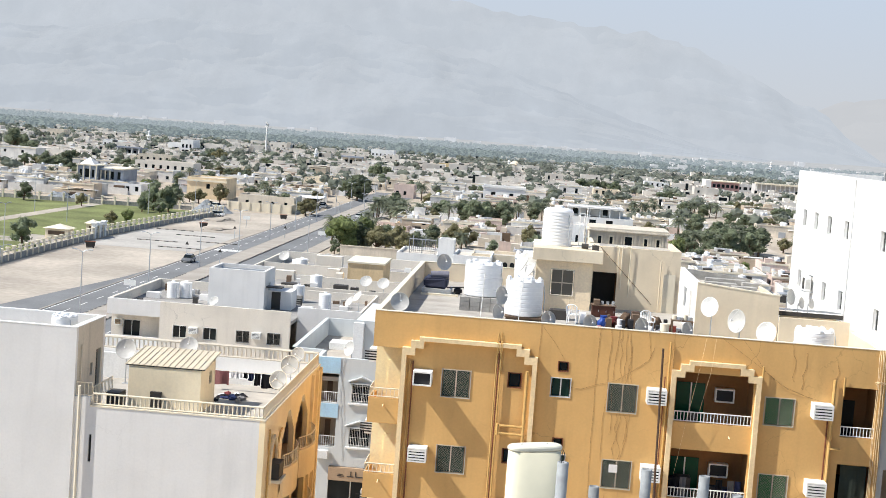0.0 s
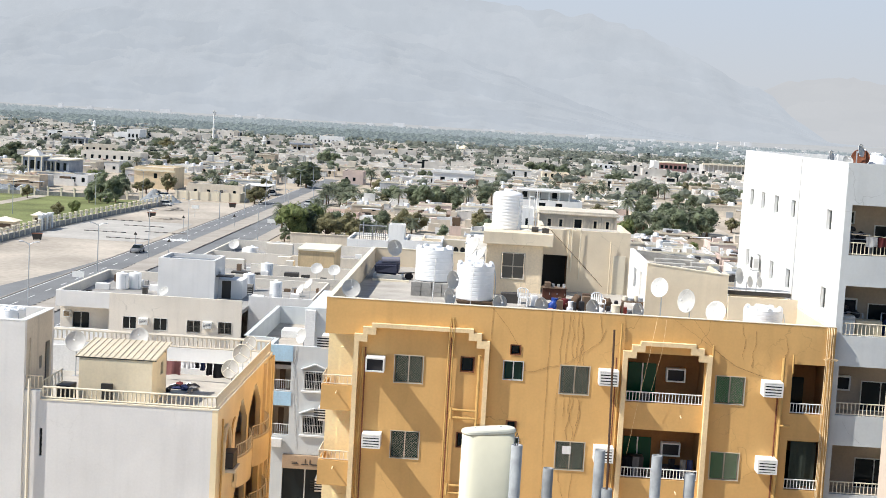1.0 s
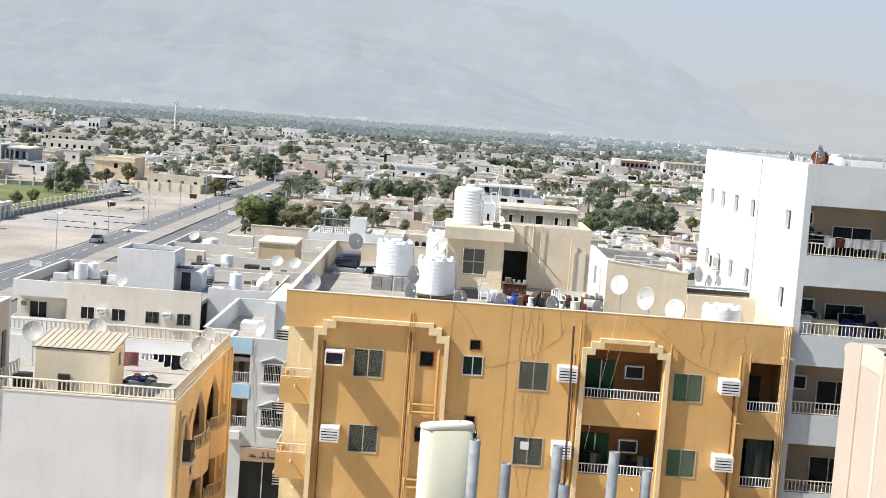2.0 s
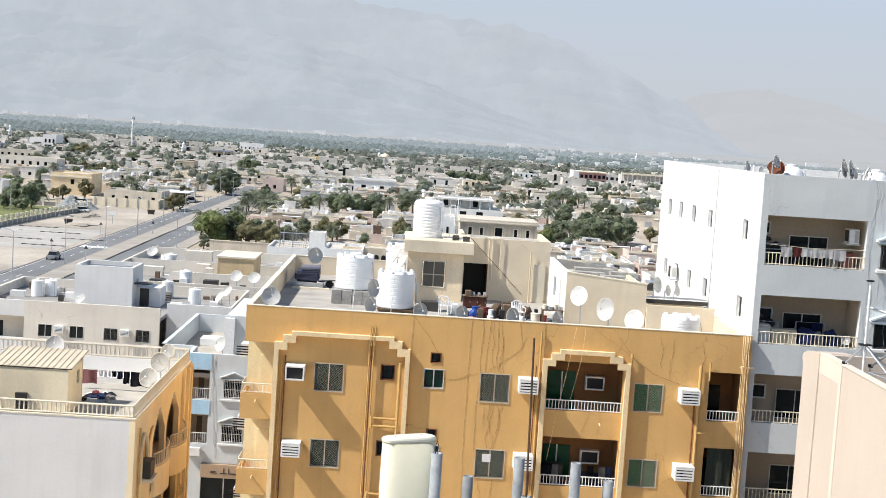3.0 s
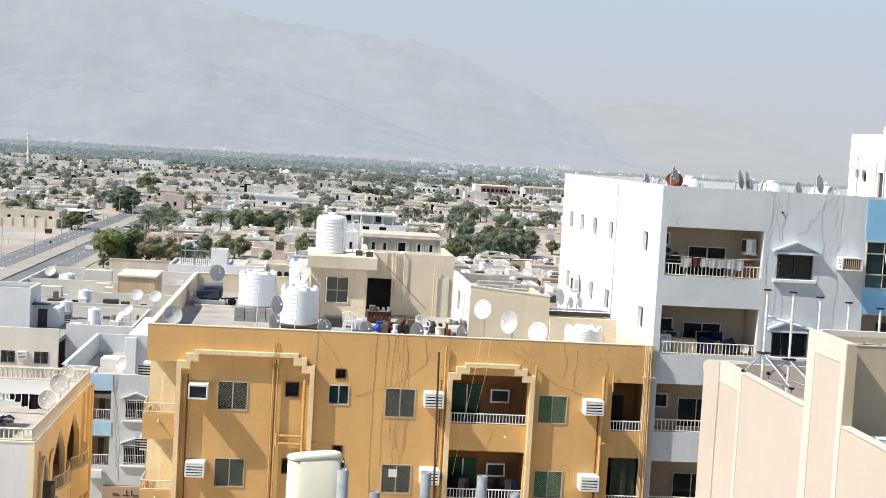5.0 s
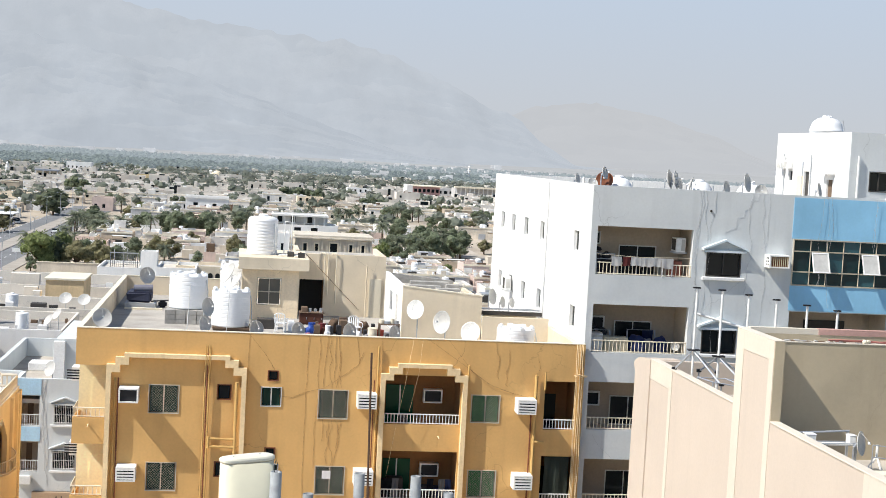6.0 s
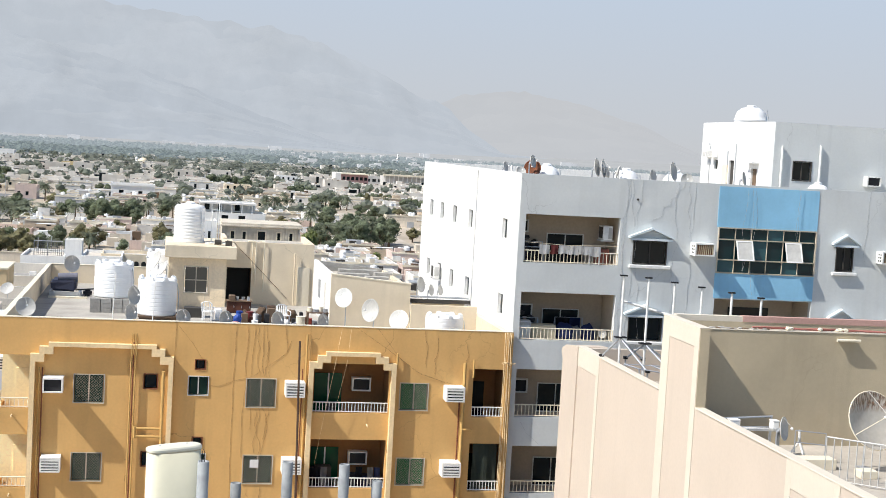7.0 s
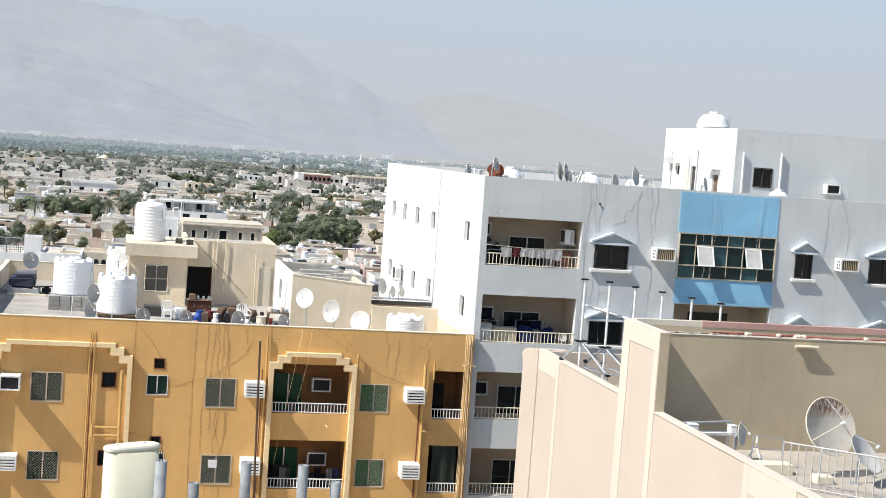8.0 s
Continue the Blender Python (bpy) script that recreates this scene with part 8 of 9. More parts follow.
WORDS = ["white", "cream", "sand-coloured", "grey", "dusty pink"]
far_w, far_s, far_r = bmesh.new(), bmesh.new(), bmesh.new()
made = 0
y = 196.0
while y < 1330:
    depth = 17 + rnd.uniform(-2, 3)
    x = -0.44 * y + rnd.uniform(0, 15)
    while x < 0.30 * y:
        wd = 15 + rnd.uniform(-4, 6)
        ok = y > 330 or (x > 17 and y < 330) or (x > -44 and y > 282)
        w, d = wd * rnd.uniform(0.6, 0.93), (depth - 4) * rnd.uniform(0.6, 0.95)
        h = rnd.uniform(6.2, 7.4) if rnd.random() < 0.06 and y > 600 else rnd.uniform(3.1, 4.6)
        px, py = x + rnd.uniform(0, wd - w), y + 3 + rnd.uniform(-1, 1) + rnd.uniform(0, 2)
        skip = rnd.random() < 0.12
        pink = 15 < px < 55 and y < 390 or -45 < px < -12 and 350 < y < 430
        i = rnd.choices(range(5), (6, 3, 2, 1, 2.5) if pink else (9, 5, 3, 3, 0.6))[0]
        if ok and not skip and not taken(px - 1, px + w + 1, py - 4, py + d):
            if y < 660 and made < 232:
                strew(px, py, w, d, h, y < 520)
                house(px, py, w, d, h, HOUSE_PAINTS[i], rnd, "low flat-roofed " + WORDS[i] + " house with a parapet and walled yard", y < 520, y < 560)
                made += 1
            else:
                house_bms(far_w, far_r, px, py, w, d, h, rnd)
                strew(px, py, w, d, h, False)
                for o in openings(px, py, w, d, h, rnd, 0.35):
                    box(far_s, *o)
                for _ in range(rnd.choice((0, 1, 2, 3))):
                    u, v = px + rnd.uniform(-2, w - 2), py + rnd.uniform(-3, d - 3)
                    box(rnd.choice((far_w, far_s, far_r)), u, u + rnd.uniform(1, 4), v, v + 2, 0.4, h + rnd.uniform(-1.0, 1.2))
                if rnd.random() < 0.6:
                    box(far_w, px - 2, px + w + 2, py - 4, py - 3.7, 0, 2.3)
        x += wd
    y += depth
for px, py, w, d, h, i in ((33.7, 324, 13.2, 10, 3.6, 0), (34.2, 312.5, 10.4, 6, 3.8, 4), (33.2, 291, 15.0, 9, 3.6, 0), (49.2, 306, 5.7, 9, 5.0, 4), (49.0, 290, 6.2, 8, 3.6, 4), (55.5, 318, 5.5, 7, 3.4, 1)):
    strew(px, py, w, d, h, True)
    strew(px, py, w, d, h, True)
    house(px, py, w, d, h, HOUSE_PAINTS[i], rnd, "low flat-roofed " + WORDS[i] + " house crowded among sheds", False, True)
# low walls, sheds and awnings that crowd the open plots
for _ in range(330):
    u, v = r77.uniform(-44, 56), 292 + 170 * r77.random()
    w, d, h = r77.choice(((r77.uniform(4, 11), 0.22, r77.uniform(1.3, 2.4)), (0.22, r77.uniform(4, 9), r77.uniform(1.3, 2.2)), (r77.uniform(1.5, 4.5), r77.uniform(1.2, 3.2), r77.uniform(1.8, 2.9))))
    if not taken(u, u + w, v, v + d):
        CLUTTER[r77.choices(("pale", "tan", "rose", "dark"), (6, 5, 3, 2))[0]].append((u, u + w, v, v + d, 0, h))
FAR_HOUSE = surface("far_house_paint", (0.68, 0.64, 0.58), 0.9, blotch=0.25, grain=0.1, big=0.045, fine=0.3, bump=0)
single("distant_houses", far_w, FAR_HOUSE, "many low flat-roofed pale houses far across the plain", "houses", "stuff")
single("distant_windows", far_s, GLASS, "dark windows of many far houses", "windows", "stuff")
for key, paint, word in (("pale", WHITE, "pale"), ("tan", HOUSE_PAINTS[1], "cream"), ("rose", HOUSE_PAINTS[4], "dusty pink"), ("dark", WOOD, "dark brown")):
    me = bpy.data.meshes.new("yard_clutter")
    V = [c for x0, x1, y0, y1, z0, z1 in CLUTTER[key] for c in ((x0, y0, z0), (x1, y0, z0), (x1, y1, z0), (x0, y1, z0), (x0, y0, z1), (x1, y0, z1), (x1, y1, z1), (x0, y1, z1))]
    F = [tuple(8 * k + q for q in f) for k in range(len(CLUTTER[key])) for f in ((3, 2, 1, 0), (4, 5, 6, 7), (0, 1, 5, 4), (1, 2, 6, 5), (2, 3, 7, 6), (3, 0, 4, 7))]
    me.from_pydata(V, [], F)
    me.materials.append(paint)
    tagged(new("yard_clutter", me), word + " sheds, awnings and low walls among the houses", "sheds", kind="stuff")
single("distant_roofs", far_r, HOUSE_ROOF, "dusty flat roofs of many far houses", "roofs", "stuff")


# ---- single buildings that stand out ----
def plain_block(parent, name, x0, x1, y0, y1, z0, z1, paint, holes=(), label=""):
    """A hollow block whose front has real openings with glass behind."""
    bm = wall(bmesh.new(), "y", y0, 0.3, x0, x1, z0, z1, holes)
    box(bm, x0, x1, y1 - 0.3, y1, z0, z1)
    box(bm, x0, x0 + 0.3, y0 + 0.3, y1 - 0.3, z0, z1)
    box(bm, x1 - 0.3, x1, y0 + 0.3, y1 - 0.3, z0, z1)
    w = part(name, fix(bm), paint, parent, label)
    part("roof", boxes((x0 + 0.3, x1 - 0.3, y0 + 0.3, y1 - 0.3, z1 - 0.8, z1 - 0.5)), HOUSE_ROOF, parent)
    for a, b, c, d in holes:
        part("pane", boxes((a, b, y0 + 0.2, y0 + 0.23, c, d)), GLASS, w)
    return w


def arch_row(parent, x0, n, pitch, y, z, w, h, material):
    for i in range(n):
        bm = bmesh.new()
        c = x0 + pitch * (i + 0.5)
        pts = [(c - w / 2, z)] + [(c - w / 2 * math.cos(t), z + h - w / 2 + w / 2 * math.sin(t)) for t in (k * math.pi / 8 for k in range(9))] + [(c + w / 2, z)]
        f = bm.faces.new([bm.verts.new((u, y, v)) for u, v in pts])
        e = bmesh.ops.extrude_face_region(bm, geom=[f])
        bmesh.ops.translate(bm, vec=(0, 0.06, 0), verts=[g for g in e["geom"] if isinstance(g, bmesh.types.BMVert)])
        part("arch", fix(bm), material, parent)


v1 = thing("villa", (-18, 255, 0), "white villa with rows of small arches and a roof cage", "villa")
plain_block(v1, "wall", -26.5, -19.2, 250, 264, 0, 4.6, WHITE)
plain_block(v1, "wall", -19.2, -16.4, 252, 256, 0, 7.4, WHITE)
plain_block(v1, "wall", -16.4, -9.5, 251, 264, 0, 4.8, WHITE)
arch_row(v1, -26, 5, 1.3, 249.93, 1.5, 0.75, 1.3, GLASS)
arch_row(v1, -15.8, 5, 1.25, 250.93, 1.5, 0.75, 1.3, GLASS)
cage = thing("roof_cage", (-22, 256, 4.1), "dark steel mesh cage on a roof", "cage")
for xx in (-24.5, -22.2, -19.8):
    for yy in (252.5, 260):
        part("post", boxes((xx - 0.06, xx + 0.06, yy, yy + 0.12, 4.1, 7.0)), METAL_GREY, cage)
MESH_GREY = surface("mesh_grey", (0.12, 0.125, 0.13), 0.7)
for yy in (252.5, 257.0):
    part("mesh", boxes(*[(-24.5 + 0.36 * i, -24.46 + 0.36 * i, yy, yy + 0.03, 4.2, 6.9) for i in range(14)], *[(-24.5, -19.8, yy + 0.031, yy + 0.06, z, z + 0.05) for z in (4.9, 5.6, 6.3)]), MESH_GREY, cage)
for xx in (-24.5, -22.2, -19.84):
    part("post", boxes((xx, xx + 0.1, 252.38, 252.48, 4.1, 6.9)), MESH_GREY, cage)
part("top_rail", boxes((-24.56, -19.7, 252.46, 252.62, 6.9, 7.05)), METAL_GREY, cage)
v2 = thing("villa", (-9, 261, 0), "cream low building with a row of arches", "villa")
plain_block(v2, "wall", -13.4, -2.6, 258, 267, 0, 4.7, CREAM)
arch_row(v2, -13, 8, 1.3, 257.93, 2.0, 0.85, 1.5, GLASS)
for ob in (v1, cage, v2):
    ob.matrix_basis = Matrix.Translation((2.3, 0, 0)) @ Matrix.Scale(1.06, 4) @ ob.matrix_basis
v3 = thing("villa", (22, 340, 0), "ornate beige villa with a deep cornice and arched windows", "villa")
hs = [(15.1, 15.9, 4.3, 6.0), (17.9, 18.6, 4.3, 6.0), (21.5, 23.2, 4.0, 6.2), (26.1, 26.8, 4.3, 6.0), (29.0, 29.7, 4.3, 6.0)]
plain_block(v3, "wall", 13.2, 31.5, 336, 350, 0, 7.2, GREY_CREAM, hs)
part("cornice", soft(boxes((12.6, 32.1, 335.3, 350.5, 7.2, 7.6), (12.9, 31.8, 335.6, 350.2, 7.601, 8.1)), 0.06), GREY_CREAM, v3)
for x in (13.3, 14.3, 16.6, 17.2, 19.4, 20.6, 23.7, 24.9, 27.4, 28.0, 30.3, 31.1):
    part("pilaster", boxes((x, x + 0.32, 335.7, 335.997, 0, 7.19)), GREY_CREAM, v3)
part("string_course", boxes((13.2, 31.5, 335.85, 335.996, 3.5, 3.75)), PALE_TRIM, v3)
for a, b, c, d in hs:
    part("surround", fix(boxes((a - 0.3, a - 0.02, 335.8, 335.995, c - 0.3, d + 0.3), (b + 0.02, b + 0.3, 335.8, 335.995, c - 0.3, d + 0.3), (a - 0.019, b + 0.019, 335.8, 335.995, d + 0.02, d + 0.3))), PALE_TRIM, v3)
v4 = thing("villa", (18, 423, 0), "white two-storey villa with a columned roof terrace", "villa")
plain_block(v4, "wall", 9, 29, 422, 434, 0, 5.6, WHITE, [(16, 18, 3.6, 4.8), (21, 23, 3.6, 4.8)])
plain_block(v4, "upper_wall", 9.5, 26, 426, 434, 5.6, 8.6, WHITE, [(11, 12.5, 6, 7.8), (15, 16.5, 6, 7.8), (20, 21.5, 6, 7.8)])
for i in range(6):
    bm = bmesh.new()
    rod(bm, (10 + 3 * i, 423, 5.1), (10 + 3 * i, 423, 8.0), 0.22, 8)
    part("column", bm, WHITE, v4)
part("terrace_roof", boxes((9.2, 26.2, 422.3, 426, 8.0, 8.5)), GREY, v4)
v5 = thing("villa", (8, 330, 0), "tall narrow white house with dark slit windows", "villa")
plain_block(v5, "wall", 7.2, 11.4, 330, 340, 0, 8.6, WHITE, [(8.2, 8.8, 4.4, 6.2), (9.6, 10.2, 4.4, 6.2)])
v6 = thing("villa", (-13.5, 562, 0), "white two-storey house with dark windows", "villa")
plain_block(v6, "wall", -21.7, -5.0, 562, 576, 0, 7.2, WHITE, [(-18.6, -16.8, 2.0, 4.8), (-14.2, -13.6, 3.0, 4.0), (-11.2, -9.6, 2.8, 4.6), (-7.6, -7.0, 3.0, 4.0)])
part("cornice", boxes((-21.9, -4.8, 561.6, 561.99, 6.5, 7.3)), WHITE, v6)
v7 = thing("villa", (-108, 458, 0), "ochre two-storey house with a balustraded roof", "villa")
plain_block(v7, "wall", -115, -102, 456, 472, 0, 7.0, surface("ochre_house", (0.72, 0.585, 0.40), 0.9, streak=0.1), [(-108.6, -107.4, 3.4, 5.0), (-105, -104.4, 3.4, 5.0)])
part("cornice", boxes((-115.3, -101.7, 455.6, 455.99, 5.6, 6.2)), PALE_TRIM, v7)
v8 = thing("mosque", (-152, 475, 0), "grey stone building with a pyramid roof and tall arched windows", "mosque")
STONE = surface("grey_stone", (0.30, 0.33, 0.38), 0.8)
plain_block(v8, "wall", -156, -149.8, 470, 478, 0, 7.8, STONE, [(-155.2, -154.4, 0.6, 2.8), (-153.3, -152.3, 0.6, 2.8), (-151.3, -150.5, 0.6, 2.8), (-155.2, -154.4, 4.0, 6.4), (-153.5, -152.1, 4.0, 6.6), (-151.3, -150.5, 4.0, 6.4)])
bm = bmesh.new()
b4 = [bm.verts.new(p) for p in ((-155.6, 470.4, 7.9), (-150.8, 470.4, 7.9), (-150.8, 477.6, 7.9), (-155.6, 477.6, 7.9))]
ap = bm.verts.new((-153.2, 474, 9.9))
bm.faces.new(b4[::-1])
for i in range(4):
    bm.faces.new((b4[i], b4[(i + 1) % 4], ap))
part("pyramid_roof", bm, GREY, v8)
part("cornice", boxes((-156.3, -149.5, 469.7, 478.3, 7.5, 7.88)), PALE_TRIM, v8)
part("cornice", boxes((-149.49, -142.3, 473.7, 490.3, 6.7, 7.1)), PALE_TRIM, v8)
for i in range(4):
    part("pilaster", boxes((-156.1 + 2.0 * i, -155.75 + 2.0 * i, 469.8, 469.997, 0, 7.49)), PALE_TRIM, v8)
plain_block(v8, "wall", -149.8, -142.6, 474, 490, 0, 7.0, STONE, [(-148.6 + 2.1 * i, -147.6 + 2.1 * i, 0.8, 2.8) for i in range(3)] + [(-148.6 + 2.1 * i, -147.6 + 2.1 * i, 3.8, 6.0) for i in range(3)])
for i in range(3):
    bm = bmesh.new()
    rod(bm, (-149.2 + 1.4 * i, 472.5, 0), (-149.2 + 1.4 * i, 472.5, 6.4), 0.24, 8)
    part("column", bm, PALE_TRIM, v8)
part("porch_roof", boxes((-149.7, -145.6, 471.8, 473.99, 6.4, 6.9)), STONE, v8)
v8.matrix_basis = Matrix.Translation((14.6, -18, 0)) @ Matrix.Scale(1.06, 4, (1, 0, 0)) @ Matrix.Scale(1.1, 4, (0, 0, 1)) @ v8.matrix_basis
v9 = thing("house", (-86, 420, 0), "long low sand-coloured house behind a compound wall", "house", "houses of the town")
plain_block(v9, "wall", -91, -74, 426, 440, 0, 4.3, HOUSE_PAINTS[1], [(-89 + 4 * i, -88 + 4 * i, 1.4, 2.6) for i in range(4)])
part("yard_wall", boxes((-92, -72.5, 414, 414.3, 0, 2.6)), PALE_TRIM, v9, "cream compound wall")
part("yard_wall", boxes((-72.8, -72.5, 414.3, 440, 0, 2.6)), PALE_TRIM, v9, "cream compound wall")
for i in range(7):
    part("pier", boxes((-91.9 + 3.1 * i, -91.3 + 3.1 * i, 413.8, 413.997, 0, 2.75)), PALE_TRIM, v9)
v10 = thing("school", (105, 870, 0), "long red-brown public building with a white end", "building")
plain_block(v10, "wall", 100.5, 104, 860, 880, 0, 9.0, GREY)
# Red-brown is dulled towards pink to carry distance haze.
plain_block(v10, "wall", 104, 121, 861, 880, 0, 8.2, surface("haze_muted_red_render", (0.44, 0.27, 0.26), 0.9), [(105 + 2.7 * i, 106.8 + 2.7 * i, z, z + 2.0) for i in range(6) for z in (1.4, 4.8)])
part("roof_slab", boxes((104.01, 121.4, 859.5, 880.5, 8.2, 8.8)), PALE_TRIM, v10)
v11 = thing("school", (150, 930, 0), "long grey colonnaded public building", "building")
plain_block(v11, "wall", 128, 148, 962, 980, 0, 5.0, HOUSE_PAINTS[3], [(130 + 4 * i, 132.5 + 4 * i, 1.5, 3.5) for i in range(4)])
plain_block(v11, "wall", 140, 168, 922, 940, 0, 7.0, HOUSE_PAINTS[3])
for i in range(10):
    part("column", boxes((140 + 3 * i, 140.6 + 3 * i, 919, 919.6, 0, 7.2)), WHITE, v11)
part("porch_roof", boxes((139, 169, 918, 922, 7.2, 8.2)), PALE_TRIM, v11)
v12 = thing("villa", (-116, 880, 0), "grey villa with a columned front under a flat roof", "villa")
plain_block(v12, "wall", -124, -110, 880, 892, 0, 6.6, GREY_CREAM, [(-122.5 + 3 * i, -120.5 + 3 * i, 1.5, 4.6) for i in range(4)])
part("porch_roof", boxes((-124, -110, 874, 880, 6.0, 7.0)), STONE, v12)
for xx in (-123.4, -119, -115, -110.6):
    bm = bmesh.new()
    rod(bm, (xx, 875, 0), (xx, 875, 6.0), 0.4, 8)
    part("column", bm, WHITE, v12)
v13 = thing("villa", (-231, 760, 0), "grey villa with a columned front under a flat roof", "villa")
plain_block(v13, "wall", -231, -219, 762, 776, 0, 5.6, STONE, [(-229 + 3 * i, -227.6 + 3 * i, 2.4, 4.2) for i in range(3)])
part("porch_roof", boxes((-231.6, -218.4, 758, 762, 5.4, 6.2)), STONE, v13)
for xx in (-231, -227, -223, -219):
    bm = bmesh.new()
    rod(bm, (xx, 758.6, 0), (xx, 758.6, 5.4), 0.35, 8)
    part("column", bm, WHITE, v13)
v14 = thing("villa", (-228, 880, 0), "white stepped villa with arched windows", "villa")
plain_block(v14, "wall", -235, -226, 878, 892, 0, 7.4, WHITE)
plain_block(v14, "wall", -226, -218, 874, 892, 0, 9.6, WHITE)
arch_row(v14, -225.6, 3, 2.4, 873.93, 4.6, 1.2, 2.4, GLASS)
for x, y, w, h, p in ((-163, 560, 24, 7.2, FLAT_GREY), (-165, 462, 8, 4.0, GREY_CREAM), (-137, 448, 9, 3.6, WHITE), (-348, 975, 12, 8.4, GREY_CREAM), (-164, 1195, 14, 6, WHITE), (-129, 1070, 18, 8.6, WHITE), (-57, 556, 8, 5.2, HOUSE_PAINTS[4]), (-94, 562, 12, 5.2, CREAM),
                      (-63, 872, 16, 6.8, surface("far_ochre", (0.6, 0.48, 0.28), 0.9)), (61, 820, 14, 6.4, WHITE), (25, 640, 12, 6.2, CREAM), (-185, 640, 16, 7.0, GREY_CREAM), (-262, 830, 16, 7.2, WHITE)):
    vv = thing("villa", (x + w / 2, y, 0), "pale villa standing over low houses", "villa", "villas of the town")
    n = int(w / 3)
    plain_block(vv, "wall", x, x + w, y, y + 13, 0, h, p, [(x + 1.0 + 3 * i, x + 2.1 + 3 * i, z, z + 1.5) for i in range(n) for z in ((1.2, 4.2) if h > 6.0 else (1.2,))])
for x, y, h in ((-282, 1000, 12), (-144, 900, 10), (-22, 1000, 9.5), (264, 1640, 17)):
    mn = thing("minaret", (x, y, 0), "slender white minaret over far houses", "minaret", "minarets")
    bm = bmesh.new()
    lathe(bm, (x, y, 0), [(1.4, 0), (1.3, h * 0.6), (1.9, h * 0.62), (1.9, h * 0.66), (0.9, h * 0.68), (0.85, h * 0.86), (1.1, h * 0.88), (0.1, h)], 12)
    part("shaft", bm, WHITE, mn)
dm = thing("mosque", (-20, 985, 0), "low pale mosque with a small dome", "mosque")
plain_block(dm, "wall", -27, -15, 985, 1000, 0, 5.4, CREAM)
part("dome", lathe(bmesh.new(), (-17.5, 992, 5.0), [(4, 0), (3.9, 1.2), (3.2, 2.6), (1.9, 3.6), (0.3, 4.2)], 16), CREAM, dm)
tm = thing("telecom_mast", (-188.6, 960, 0), "tall white telecom mast with antennas", "mast")
bm = bmesh.new()
rod(bm, (-188.6, 960, 0), (-188.6, 960, 23.6), 0.75, 10, 0.45)
part("pole", bm, METAL_WHITE, tm)
for z in (21.5, 23.0):
    for k in range(3):
        a = math.tau * k / 3 + 0.4
        part("antenna", boxes((-188.6 + 1.1 * math.cos(a) - 0.22, -188.6 + 1.1 * math.cos(a) + 0.22, 960 + 1.1 * math.sin(a) - 0.2, 960 + 1.1 * math.sin(a) + 0.2, z - 0.9, z + 1.1)), METAL_WHITE, tm)
far_b = bmesh.new()
r80 = random.Random(80)
for _ in range(45):
    x, y = r80.uniform(-1200, 800), r80.uniform(2550, 3000)
    w = r80.uniform(8, 26)
    box(far_b, x, x + w, y, y + 10, 0, r80.choice((4, 5, 8, 11)))
for _ in range(60):
    y = r80.uniform(1250, 2400)
    x = r80.uniform(0.07, 0.24) * y
    box(far_b, x, x + r80.uniform(4, 9), y, y + 9, 0, r80.choice((6, 8, 9)))
# Far white walls glow a little to imitate haze before them.
FOOT = distance_of("haze_glow_white_walls", (0.3, 0.3, 0.3), (0.36, 0.375, 0.40), 0.8)
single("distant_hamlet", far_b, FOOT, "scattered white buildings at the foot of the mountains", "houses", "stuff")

cw = thing("yard_wall", (-34, 301, 0), "low sand-coloured yard wall before a tree clump", "wall")
part("wall", boxes((-41.5, -27.5, 300.5, 300.8, 0, 2.1)), HOUSE_PAINTS[1], cw)
part("coping", boxes((-41.6, -27.4, 300.4, 300.9, 2.1, 2.25)), PALE_TRIM, cw)

# ---- park wall, lamps, signs, cars by the road ----
post_me = shared("post", soft(boxes((-0.25, 0.25, -0.25, 0.25, 0, 2.3), (-0.36, 0.36, -0.36, 0.36, 2.3, 2.5)), 0.02), PALE_TRIM)
for line in ([(-91.8, 228), (-93.2, 262), (-93.8, 307), (-91.5, 350), (-88.2, 392), (-96, 400)], [(-99, 400.5), (-132, 396), (-185, 394)]):
    fence = thing("park_wall", (*line[0], 0), "low grey park wall with white capped posts and rails", "wall", "park walls")
    for (xa, ya), (xb, yb) in zip(line, line[1:]):
        u = Vector((xb - xa, yb - ya, 0))
        side = Vector((-u.y, u.x, 0)).normalized() * 0.15
        for z0, z1, piece in ((0, 1.15, "wall"), (1.75, 1.85, "rail")):
            bm = bmesh.new()
            v = [bm.verts.new(Vector((xx, yy, z)) + s) for z in (z0, z1) for xx, yy, s in ((xa, ya, side), (xb, yb, side), (xb, yb, -side), (xa, ya, -side))]
            for f in ((3, 2, 1, 0), (4, 5, 6, 7), (0, 1, 5, 4), (1, 2, 6, 5), (2, 3, 7, 6), (3, 0, 4, 7)):
                bm.faces.new([v[q] for q in f])
            part(piece, fix(bm), BLOCK, fence)
        n = int(u.length / 3.4)
        pieces("post", post_me, fence, [Matrix.Translation(Vector((xa, ya, 0)).lerp(Vector((xb, yb, 0)), i / n)) for i in range(n)])
gate = thing("park_gate", (-93.7, 298, 0), "small white park gate with steel leaves", "gate")
for y in (294, 297.4, 301):
    part("pier", soft(boxes((-94.2, -93.3, y - 0.4, y + 0.4, 0, 3.2), (-94.35, -93.15, y - 0.55, y + 0.55, 3.2, 3.45)), 0.03), WHITE, gate)
for y0, y1 in ((294.4, 297.0), (297.8, 300.6)):
    part("gate_leaf", boxes((-93.8, -93.7, y0, y1, 0.1, 2.6)), METAL_GREY, gate)
    part("lintel", boxes((-94.0, -93.5, y0, y1, 2.75, 3.2)), WHITE, gate)


